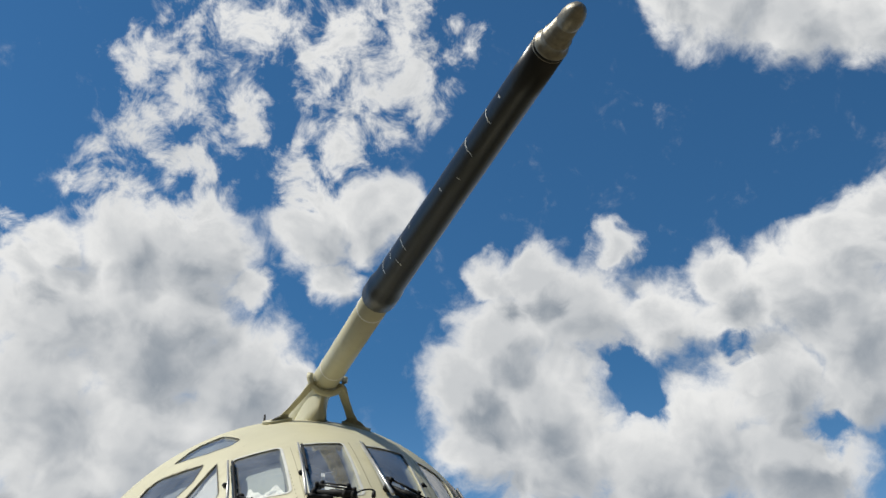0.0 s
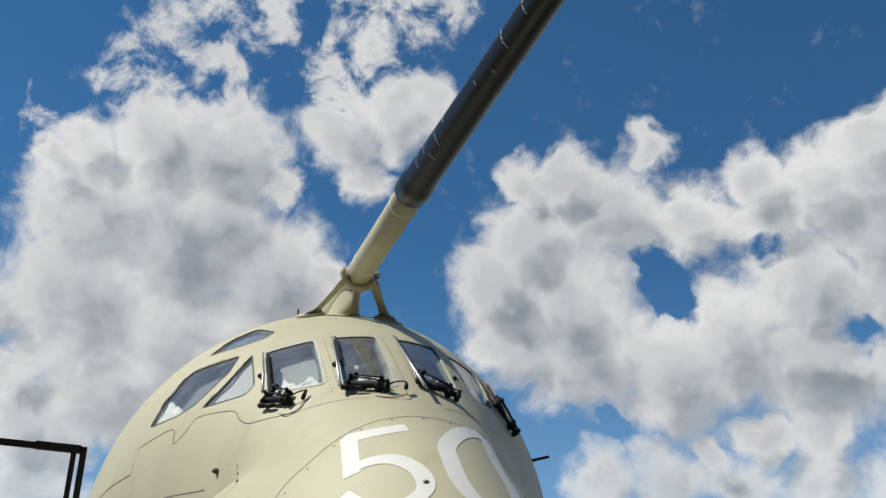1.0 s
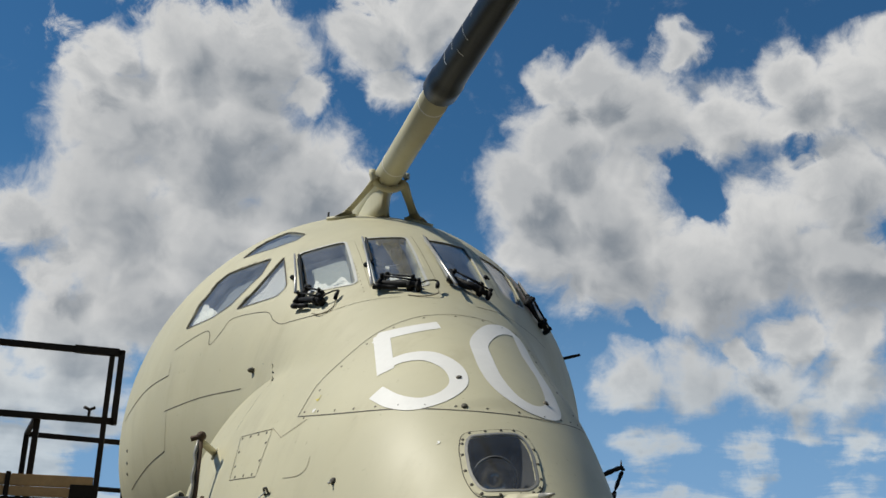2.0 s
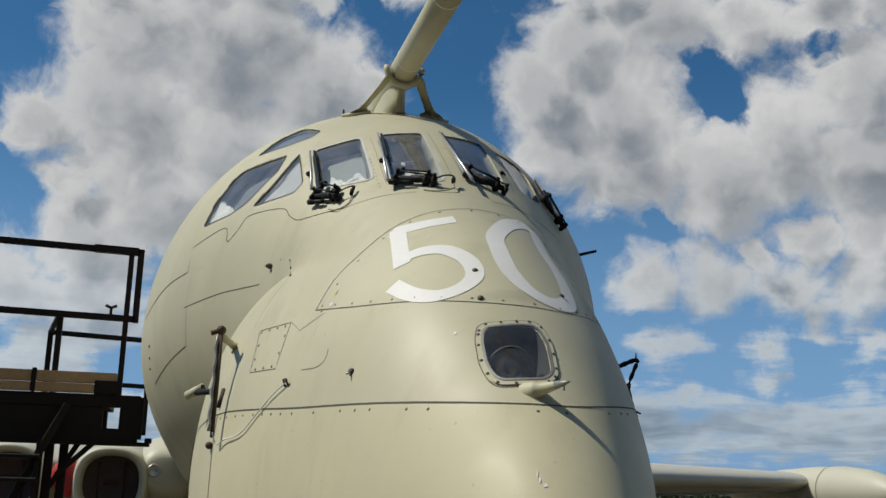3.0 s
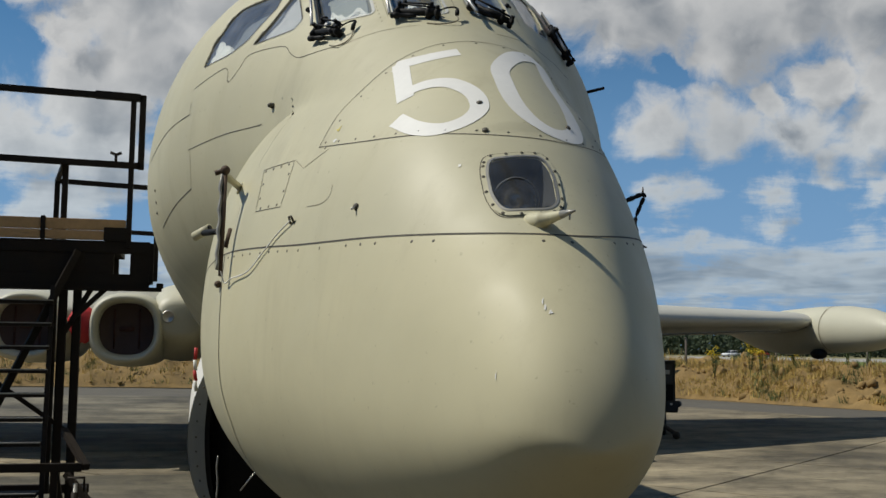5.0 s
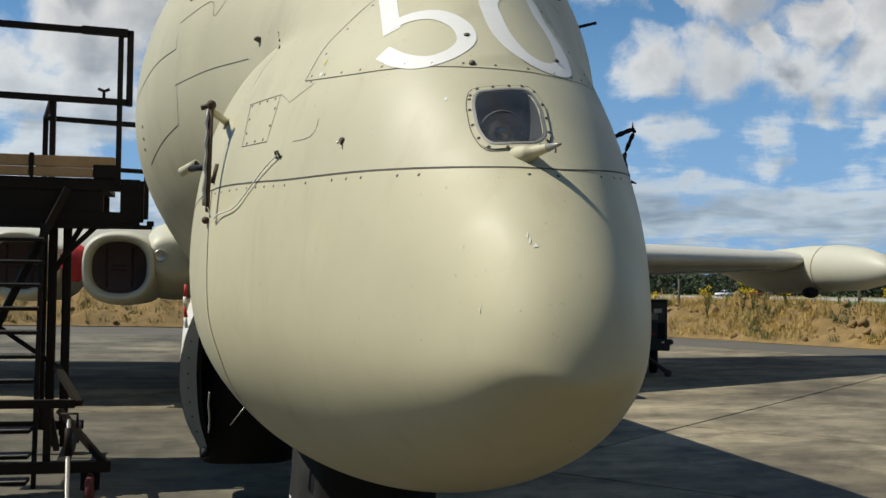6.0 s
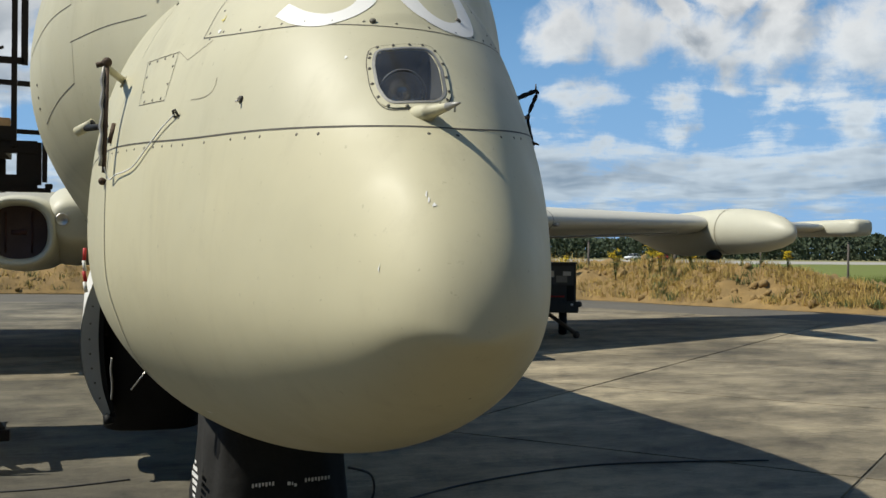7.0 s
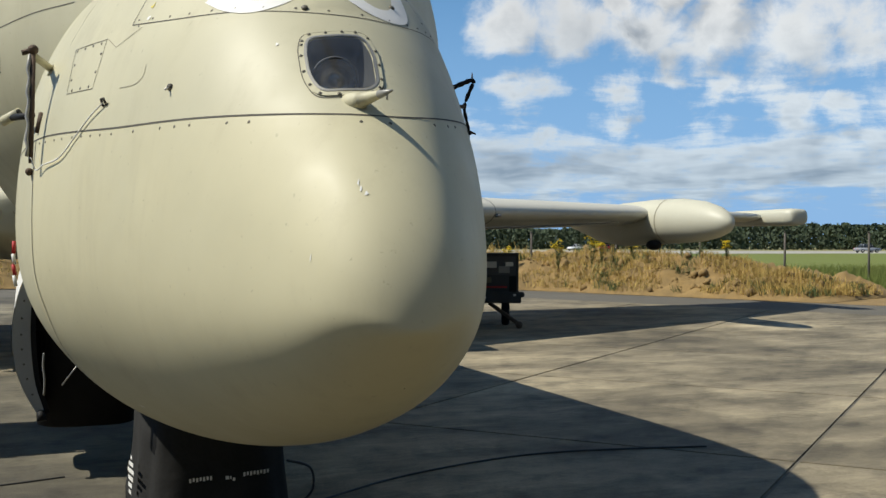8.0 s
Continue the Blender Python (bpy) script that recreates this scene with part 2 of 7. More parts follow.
def airframe_paint(name, color, grime, rough):
    """Faded matt paint: broad fading, rain streaks down the flanks, grime specks and scuffs."""
    m = bpy.data.materials.new(name)
    m.use_nodes = True
    nt = m.node_tree
    N, L = nt.nodes.new, nt.links.new
    b = nt.nodes["Principled BSDF"]
    tc = N("ShaderNodeTexCoord")

    def nz(scale, detail, rough, stretch=(1, 1, 1)):
        mp, n = N("ShaderNodeMapping"), N("ShaderNodeTexNoise")
        mp.inputs["Scale"].default_value = stretch
        L(tc.outputs["Object"], mp.inputs[0])
        L(mp.outputs[0], n.inputs["Vector"])
        n.inputs["Scale"].default_value, n.inputs["Detail"].default_value, n.inputs["Roughness"].default_value = scale, detail, rough
        return n.outputs["Fac"]

    def rng(fac, lo, hi, a, z):
        r = N("ShaderNodeMapRange")
        r.interpolation_type = "SMOOTHSTEP"
        L(fac, r.inputs[0])
        for i, v in ((1, lo), (2, hi), (3, a), (4, z)):
            r.inputs[i].default_value = v
        return r.outputs[0]

    def mix(fac, a, z, kind="MIX"):
        n = N("ShaderNodeMix")
        n.data_type, n.blend_type = "RGBA", kind
        if isinstance(fac, float):
            n.inputs[0].default_value = fac
        else:
            L(fac, n.inputs[0])
        for i, v in ((6, a), (7, z)):
            if isinstance(v, tuple):
                n.inputs[i].default_value = (*v, 1)
            else:
                L(v, n.inputs[i])
        return n.outputs[2]
    c = Vector(color)
    fade = mix(rng(nz(0.9, 5, 0.6), 0.35, 0.65, 0.0, 1.0), tuple(c * 1.05), tuple(c * 0.94))
    streak = mix(rng(nz(5.0, 7, 0.68, (1, 1, 0.16)), 0.50, 0.76, 0.0, 0.30), fade, grime)
    spots = mix(rng(nz(3.0, 9, 0.72), 0.58, 0.74, 0.0, 0.16), streak, grime)
    specks = mix(rng(nz(34, 4, 0.6), 0.66, 0.74, 0.0, 0.35), spots, tuple(Vector(grime) * 0.6))
    pale = mix(rng(nz(11, 6, 0.7), 0.68, 0.78, 0.0, 0.14), specks, tuple(c * 1.3))
    L(pale, b.inputs["Base Color"])
    L(rng(nz(2.2, 6, 0.65), 0.3, 0.7, rough - 0.08, rough + 0.1), b.inputs["Roughness"])
    b.inputs["Specular IOR Level"].default_value = 0.42
    bp = N("ShaderNodeBump")
    L(nz(2.6, 3, 0.5), bp.inputs["Height"])
    bp.inputs["Strength"].default_value, bp.inputs["Distance"].default_value = 0.05, 0.02
    L(bp.outputs[0], b.inputs["Normal"])
    return m


M_HEMP = airframe_paint("hemp_paint", HEMP, (0.30, 0.262, 0.165), 0.54)
M_RADOME = airframe_paint("radome_paint", (0.518, 0.476, 0.308), (0.35, 0.305, 0.190), 0.53)
M_LIP = material("intake_lip_paint", (0.50, 0.48, 0.37), rough=0.5, vary=0.06, scale=2, fine=25, bump=0.02)
M_WING = material("wing_paint", (0.50, 0.485, 0.41), rough=0.5, vary=0.06, scale=0.8, fine=18, bump=0.02)
M_WHITE = material("number_white", (0.70, 0.69, 0.65), rough=0.55, vary=0.10, scale=5, fine=40, bump=0.03, tint=(0.55, 0.53, 0.45))
M_RIM = material("window_rim", (0.50, 0.50, 0.46), rough=0.55, vary=0.12, scale=9, fine=60, bump=0.05)
M_JAMB = material("window_jamb", (0.33, 0.315, 0.23), rough=0.7, vary=0.15, scale=7, fine=50, bump=0.1)
M_SEAM = material("seam_sealant", (0.07, 0.062, 0.048), rough=0.8, vary=0.2, scale=8, fine=60, bump=0.1)
M_SEAM_FAINT = material("worn_seam", (0.24, 0.21, 0.145), rough=0.7, vary=0.25, scale=9, fine=60, bump=0.1)
M_RIVET = material("dark_rivet", (0.11, 0.10, 0.075), rough=0.6, metal=0.3, vary=0.2, scale=20, fine=90, bump=0.1)
M_BLACK = material("black_rubber", (0.012, 0.012, 0.012), spec=0.18, rough=0.6, vary=0.25, scale=12, fine=90, bump=0.2)
M_PROBE = material("probe_black", (0.013, 0.0125, 0.011), rough=0.36, spec=0.26, vary=0.2, scale=5, fine=60, bump=0.06)
M_INSIDE = material("cockpit_lining", (0.30, 0.32, 0.31), rough=0.8, vary=0.2, scale=5, fine=40, bump=0.1)
M_CLOTH = material("white_cloth", (0.72, 0.72, 0.70), rough=0.85, vary=0.08, scale=9, fine=50, bump=0.4, bump_scale=14)
M_METAL = material("bare_metal", (0.50, 0.48, 0.44), rough=0.38, metal=0.85, vary=0.15, scale=9, fine=80, bump=0.1)
M_GREY_METAL = material("grey_metal", (0.30, 0.29, 0.26), rough=0.5, metal=0.4, vary=0.2, scale=9, fine=80, bump=0.1)
M_STAND = material("stand_dark_paint", (0.011, 0.0105, 0.010), spec=0.14, rough=0.6, vary=0.3, scale=6, fine=50, bump=0.15, tint=(0.03, 0.02, 0.012))
M_PLANK = material("weathered_plank", (0.44, 0.275, 0.130), rough=0.8, vary=0.3, scale=5, fine=40, bump=0.3)
M_RED = material("red_cover", (0.45, 0.02, 0.02), rough=0.6, vary=0.15, scale=8, fine=50, bump=0.2)
M_INTAKE = material("intake_blank", (0.055, 0.03, 0.025), rough=0.7, vary=0.25, scale=6, fine=40, bump=0.2)
M_COVER = material("black_tarpaulin", (0.030, 0.0295, 0.028), spec=0.10, rough=0.85, vary=0.3, scale=5, fine=50, bump=0.9, bump_scale=6)
M_CART = material("cart_olive_dark", (0.035, 0.036, 0.036), rough=0.5, vary=0.25, scale=6, fine=50, bump=0.1)
M_PANE = glass_material("windscreen_glass")
M_LENS = glass_material("lamp_glass", (0.80, 0.82, 0.82), rough=0.10, ior=1.5, dust=0.05)

# ---------------------------------------------------------------- mesh helpers


def part(name, bm, mat, parent=None, label="", smooth=True):
    """Link a bmesh as one mesh object under a thing or a part."""
    me = bpy.data.meshes.new(name)
    bm.normal_update()
    bm.to_mesh(me)
    bm.free()
    if smooth:
        me.polygons.foreach_set("use_smooth", [True] * len(me.polygons))
    me.materials.append(mat)
    ob = new(name, me)
    if parent:
        ob.parent = parent
    if label:
        ob["label"] = label
    return ob


def thing(name, label, category, group="", kind="", at=None):
    ob = new(name)
    ob.empty_display_size = 0.2
    if at is not None:
        ob.matrix_world = at
    return tagged(ob, label, category, group, kind)


def box(bm, lo, hi, m=None, bevel=0.0):
    r = bmesh.ops.create_cube(bm, size=1)
    lo, hi = Vector(lo), Vector(hi)
    for v in r["verts"]:
        v.co = Vector(((lo[i] + hi[i]) / 2 + v.co[i] * (hi[i] - lo[i]) for i in range(3)))
    vs = r["verts"]
    if bevel:
        es = list({e for v in vs for e in v.link_edges})
        rb = bmesh.ops.bevel(bm, geom=es, offset=bevel, segments=2, affect="EDGES")
        vs = list({v for f in rb["faces"] for v in f.verts} | {v for v in vs if v.is_valid})
    if m is not None:
        bmesh.ops.transform(bm, matrix=m, verts=[v for v in vs if v.is_valid])
    return bm


def bar(bm, a, b, w, h=None, bevel=0.0):
    """A square bar from a to b."""
    a, b = Vector(a), Vector(b)
    h = h or w
    n = b - a
    q = n.to_track_quat("Z", "Y" if abs(n.normalized().y) < 0.9 else "X").to_matrix().to_4x4()
    return box(bm, (-w / 2, -h / 2, 0), (w / 2, h / 2, n.length), Matrix.Translation(a) @ q, bevel)


def tube(bm, pts, radius, sides=10, caps=True, closed=False):
    """A round tube along points; radius is a number or one a point."""
    pts = [Vector(p) for p in pts]
    rad = radius if isinstance(radius, (list, tuple)) else [radius] * len(pts)
    rings, up = [], Vector((0.013, 0.021, 1)).normalized()
    for i, p in enumerate(pts):
        if closed:
            t = pts[(i + 1) % len(pts)] - pts[i - 1]
        else:
            t = pts[min(i + 1, len(pts) - 1)] - pts[max(i - 1, 0)]
        t.normalize()
        u = up if abs(t.dot(up)) < 0.95 else Vector((1, 0, 0))
        a = t.cross(u).normalized()
        b = t.cross(a)
        rings.append([bm.verts.new(p + rad[i] * (a * math.cos(k * math.tau / sides) + b * math.sin(k * math.tau / sides))) for k in range(sides)])
    n = len(rings)
    for i in range(n if closed else n - 1):
        r, s = rings[i], rings[(i + 1) % n]
        for k in range(sides):
            bm.faces.new((r[k], r[(k + 1) % sides], s[(k + 1) % sides], s[k]))
    if caps and not closed:
        bm.faces.new(rings[0][::-1])
        bm.faces.new(rings[-1])
    return bm


def loft(bm, rings, cap_start=True, cap_end=True):
    """Skin closed rings of points, all of the same count."""
    vs = [[bm.verts.new(p) for p in r] for r in rings]
    n = len(vs[0])
    for a, b in zip(vs, vs[1:]):
        for k in range(n):
            bm.faces.new((a[k], a[(k + 1) % n], b[(k + 1) % n], b[k]))
    if cap_start:
        bm.faces.new(vs[0][::-1])
    if cap_end:
        bm.faces.new(vs[-1])
    bmesh.ops.recalc_face_normals(bm, faces=bm.faces)
    return bm


def catmull(pts, n=8, closed=False):
    """A smooth curve through points."""
    P = [np.array(p, float) for p in pts]
    out, m = [], len(P)
    for i in range(m if closed else m - 1):
        if closed:
            a, b, c, d = P[i - 1], P[i], P[(i + 1) % m], P[(i + 2) % m]
        else:
            a, b, c, d = P[max(i - 1, 0)], P[i], P[i + 1], P[min(i + 2, m - 1)]
        for k in range(n):
            t = k / n
            out.append(0.5 * (2 * b + (c - a) * t + (2 * a - 5 * b + 4 * c - d) * t * t + (3 * b - a - 3 * c + d) * t ** 3))
    if not closed:
        out.append(P[-1])
    return out


def rounded(poly, r, n=5):
    """A polygon with rounded corners."""
    out, m = [], len(poly)
    for i in range(m):
        p, a, b = np.array(poly[i], float), np.array(poly[i - 1], float), np.array(poly[(i + 1) % m], float)
        u, v = a - p, b - p
        k = min(r, 0.45 * np.linalg.norm(u), 0.45 * np.linalg.norm(v))
        s, e = p + u / np.linalg.norm(u) * k, p + v / np.linalg.norm(v) * k
        for j in range(n + 1):
            t = j / n
            out.append((1 - t) ** 2 * s + 2 * t * (1 - t) * p + t * t * e)
    return out


def dense(poly, step, closed=True):
    """Points along straight edges at most step apart."""
    out, m = [], len(poly)
    for i in range(m if closed else m - 1):
        a, b = np.array(poly[i], float), np.array(poly[(i + 1) % m], float)
        k = max(1, int(np.ceil(np.linalg.norm(b - a) / step)))
        out += [a + (b - a) * j / k for j in range(k)]
    if not closed:
        out.append(np.array(poly[-1], float))
    return out


# ---------------------------------------------------------------- the aircraft's skin
# Aircraft axes: nose towards -Y, port side +X, ground at z = 0.
NOSE_Y = 0.376
QK = np.array([0, 0.3, 0.6, 0.9, 1.2, 1.5, 1.8])                      # square root of the distance behind the nose tip
SNOUT_TOP = np.array([1.365, 1.651, 1.962, 2.370, 2.797, 3.055, 3.215])
SNOUT_BOT = np.array([1.365, 1.281, 1.120, 0.955, 0.797, 0.705, 0.78])
SNOUT_W = np.array([0, 0.187, 0.336, 0.541, 0.752, 1.028, 1.105])
UK = np.array([1.2, 1.75, 2.3, 3.0, 3.8, 5.0, 7.0])                          # stations of the pressure hull
HULL_TOP = np.array([2.10, 2.68, 3.153, 3.63, 4.018, 4.205, 4.2])
HULL_W = np.array([0.1, 0.322, 0.590, 0.870, 1.274, 1.526, 1.545])
HULL_BOT = np.array([1.6, 1.7, 1.8, 1.8, 1.583, 1.453, 1.306])
HULL_MID, SNOUT_N, SNOUT_MID, YAW = 2.95, 2.08, 0.394, 0.0218


BENDS = {}


def curve(xk, yk, x):
    """A smooth line through the knots (natural cubic spline)."""
    key = yk.tobytes()
    if key not in BENDS:
        n, h = len(xk), np.diff(xk)
        A, r = np.eye(n), np.zeros(n)
        for i in range(1, n - 1):
            A[i, i - 1:i + 2] = h[i - 1] / 6, (h[i - 1] + h[i]) / 3, h[i] / 6
            r[i] = (yk[i + 1] - yk[i]) / h[i] - (yk[i] - yk[i - 1]) / h[i - 1]
        BENDS[key] = np.linalg.solve(A, r)
    m = BENDS[key]
    x = np.clip(x, xk[0], xk[-1])
    j = np.clip(np.searchsorted(xk, x) - 1, 0, len(xk) - 2)
    h = xk[j + 1] - xk[j]
    t = (x - xk[j]) / h
    u = 1 - t
    return u * yk[j] + t * yk[j + 1] + ((u ** 3 - u) * m[j] + (t ** 3 - t) * m[j + 1]) * h * h / 6


def sway(y):
    """The body's axis stands slightly askew to the ground grid."""
    return YAW * np.clip(np.asarray(y, float) - 1.0, 0, 6)


def tail(y):
    return np.clip((33.0 - y) / 11.0, 0.02, 1.0) ** 0.8


def skin(x, y, z, only=""):
    """Signed distance, roughly: the pressure hull and the snout below it, blended."""
    x, y, z = np.broadcast_arrays(np.asarray(x, float), np.asarray(y, float), np.asarray(z, float))
    x = x - sway(y)
    k = tail(y)
    zc = 2.9
    z = zc + (z - zc) / k
    x = x / k
    zt, w = curve(UK, HULL_TOP, y), curve(UK, HULL_W, y)
    zb = curve(UK, HULL_BOT, y)
    mid = np.minimum(HULL_MID, 0.45 * zt + 0.55 * zb)
    hz = np.maximum(np.where(z > mid, zt - mid, mid - zb), 0.05)
    a = (np.sqrt((x / w) ** 2 + ((z - mid) / hz) ** 2) - 1) * np.minimum(w, hz)
    a = a + np.maximum(UK[0] - y, 0) * 3
    if only == "hull":
        return a
    q = np.sqrt(np.maximum(y - NOSE_Y, 1e-6))
    zt, zb, w = curve(QK, SNOUT_TOP, q), curve(QK, SNOUT_BOT, q), np.maximum(curve(QK, SNOUT_W, q), 0.01)
    zm = zb + (zt - zb) * SNOUT_MID
    g = np.clip((z - zm) / (0.5 * (zt - zb)) + 0.5, 0, 1)
    g = g * g * (3 - 2 * g)
    hz = np.maximum((zt - zm) * g + (zm - zb) * (1 - g), 0.01)
    b = ((np.abs(x / w) ** SNOUT_N + np.abs((z - zm) / hz) ** SNOUT_N) ** (1 / SNOUT_N) - 1) * np.minimum(w, hz)
    b = np.where(y < NOSE_Y, np.maximum(b, 0) + NOSE_Y - y, b)
    if only == "snout":
        return b
    s = np.maximum(np.clip((z - 2.78) / 0.28, 0, 1), np.clip((0.68 - np.abs(x)) / 0.26, 0, 1))
    r = 0.014 + 0.156 * s * s * (3 - 2 * s)                              # the fairing widens towards the windscreen
    h = np.clip(0.5 + 0.5 * (b - a) / r, 0, 1)
    return b * (1 - h) + a * h - r * h * (1 - h)


def front(x, z, far=7.0):
    """The skin's first meeting, from ahead, with the line along Y at (x, z): the place and its outward normal."""
    ys = np.linspace(NOSE_Y - 0.02, far, 900)
    v = skin(x, ys, z)
    j = int(np.argmax(v < 0)) if (v < 0).any() else int(np.argmin(v))
    if 0 < j and v[j] < 0:
        a, b = v[j - 1], v[j]
        y = ys[j - 1] + (ys[j] - ys[j - 1]) * a / (a - b)
    else:
        y = ys[j]
    e = 0.004
    g = Vector((float(skin(x + e, y, z) - skin(x - e, y, z)), float(skin(x, y + e, z) - skin(x, y - e, z)), float(skin(x, y, z + e) - skin(x, y, z - e))))
    if g.length < 1e-9:
        g = Vector((0, -1, 0))
    return Vector((x, float(y), z)), g.normalized()


def on_skin(x, z, lift=0.0):
    p, n = front(x, z)
    return p + n * lift


def ribbon(bm, path, width, lift, closed=False, rows=2, taper=False):
    """A strip of paint or sealant that follows the skin; the path is in x and z."""
    P = [np.array(p, float) for p in path]
    n, grid = len(P), []
    for i, p in enumerate(P):
        t = (P[(i + 1) % n] - P[i - 1]) if closed else (P[min(i + 1, n - 1)] - P[max(i - 1, 0)])
        c, nn = front(*p)
        e = 0.01 * t / max(np.linalg.norm(t), 1e-9)
        c2, _ = front(*(p + e))
        d = (c2 - c).normalized()
        s = nn.cross(d).normalized()
        w = width * (1 if not taper else 0.35 + 0.65 * min(1, 4 * min(i, n - 1 - i) / n))
        row = []
        for k in range(rows + 1):
            o = (k / rows - 0.5) * w
            q = c + s * o
            q = q - nn * float(skin(q.x, q.y, q.z)) if rows > 1 else q
            row.append(bm.verts.new(q + nn * lift))
        grid.append(row)
    for i in range(n if closed else n - 1):
        for k in range(rows):
            bm.faces.new((grid[i][k], grid[i][k + 1], grid[(i + 1) % n][k + 1], grid[(i + 1) % n][k]))
    return bm


def build_hull_mesh():
    """Skin the hull: rings across the axis, each solved outwards from its middle."""
    qs = np.linspace(0.03, 1.80, 190)
    ys = list(NOSE_Y + qs ** 2) + list(np.linspace(NOSE_Y + 3.24, 7.0, 70)[1:]) + list(np.linspace(7.0, 32.5, 50)[1:])
    n = 288
    th = np.arange(n) * 2 * np.pi / n
    bm = bmesh.new()
    rings = []
    for y in ys:
        k = float(tail(y))
        zc = float(np.interp(y, [NOSE_Y, 1.6, 3.0], [1.365, 1.75, 2.35]))
        zc = 2.9 + (zc - 2.9) * k
        r = np.linspace(0.003, 2.6, 240)
        v = skin(r[:, None] * np.sin(th)[None], y, zc + r[:, None] * np.cos(th)[None])
        neg = v < 0
        last = np.where(neg.any(0), neg.shape[0] - 1 - np.argmax(neg[::-1], 0), 0)
        lo, hi = r[last], r[np.minimum(last + 1, len(r) - 1)]
        for _ in range(12):
            mid = (lo + hi) / 2
            inside = skin(mid * np.sin(th), y, zc + mid * np.cos(th)) < 0
            lo, hi = np.where(inside, mid, lo), np.where(inside, hi, mid)
        rings.append([(float(lo[i] * np.sin(th[i])), float(y), float(zc + lo[i] * np.cos(th[i]))) for i in range(n)])
    vs = [[bm.verts.new(p) for p in ring] for ring in rings]
    tip = bm.verts.new((0, NOSE_Y, 1.365))
    end = bm.verts.new((0, 32.7, 2.9))
    for i in range(n):
        j = (i + 1) % n
        bm.faces.new((tip, vs[0][i], vs[0][j]))
        bm.faces.new((end, vs[-1][j], vs[-1][i]))
        for a, b in zip(vs, vs[1:]):
            bm.faces.new((a[i], b[i], b[j], a[j]))
    bmesh.ops.recalc_face_normals(bm, faces=bm.faces)
    return bm


# panes in x and z, seen from ahead
PANES = [
    ("quarter_pane", [(-0.524, 3.506), (-0.297, 3.546), (-0.306, 3.150), (-0.500, 3.152), (-0.536, 3.185)], 0.030),
    ("windscreen_pane", [(-0.211, 3.555), (0.015, 3.576), (-0.007, 3.105), (-0.235, 3.080)], 0.03),
    ("windscreen_pane", [(0.114, 3.578), (0.395, 3.622), (0.358, 3.165), (0.117, 3.120)], 0.03),
    ("quarter_pane", [(0.470, 3.588), (0.560, 3.604), (0.675, 3.580), (0.715, 3.500), (0.700, 3.250), (0.600, 3.212), (0.478, 3.235)], 0.03),
    ("side_pane", [(-1.082, 3.165), (-1.027, 3.308), (-0.924, 3.476), (-0.869, 3.518), (-0.655, 3.530), (-0.708, 3.404), (-0.858, 3.232), (-0.943, 3.184)], 0.018),
    ("triangular_pane", [(-0.828, 3.189), (-0.729, 3.306), (-0.596, 3.508), (-0.596, 3.249), (-0.640, 3.195)], 0.015),
    ("eyebrow_pane", [(-0.800, 3.630), (-0.732, 3.711), (-0.646, 3.780), (-0.545, 3.815), (-0.468, 3.716), (-0.522, 3.660), (-0.639, 3.633)], 0.018),
]
PANES = [(n, dense(rounded(p, r), 0.03)) for n, p, r in PANES]


def cut(ob, cutter_bm, mat):
    """Cut a solid out of ob for good."""
    me = bpy.data.meshes.new("cutter")
    bmesh.ops.recalc_face_normals(cutter_bm, faces=cutter_bm.faces)
    cutter_bm.to_mesh(me)
    cutter_bm.free()
    me.materials.append(mat)
    c = new("cutter", me)
    md = ob.modifiers.new("cut", "BOOLEAN")
    md.operation, md.solver, md.object = "DIFFERENCE", "EXACT", c
    md.material_mode = "TRANSFER"
    dg = bpy.context.evaluated_depsgraph_get()
    res = bpy.data.meshes.new_from_object(ob.evaluated_get(dg))
    ob.modifiers.clear()
    ob.data = res
    bpy.data.objects.remove(c)


aircraft = thing("aircraft", "parked sand-beige four-engined patrol aircraft with a long refuelling probe", "aircraft")


def in_valley(faces, reach, top, other=""):
    """Those faces that lie beside the valley (and, for one body's patch, outside the other body)."""
    c = np.array([f.calc_center_median()[:] for f in faces])
    x, y, z = c[:, 0], c[:, 1], c[:, 2]
    ok = (abs(x) > 0.66) & (y > 2.54) & (y < 4.9) & (z < top) & (abs(skin(x, y, z, "hull") - skin(x, y, z, "snout")) < reach)
    if other:
        ok &= skin(x, y, z, other) > -0.02
    return [f for f, k in zip(faces, ok) if k]


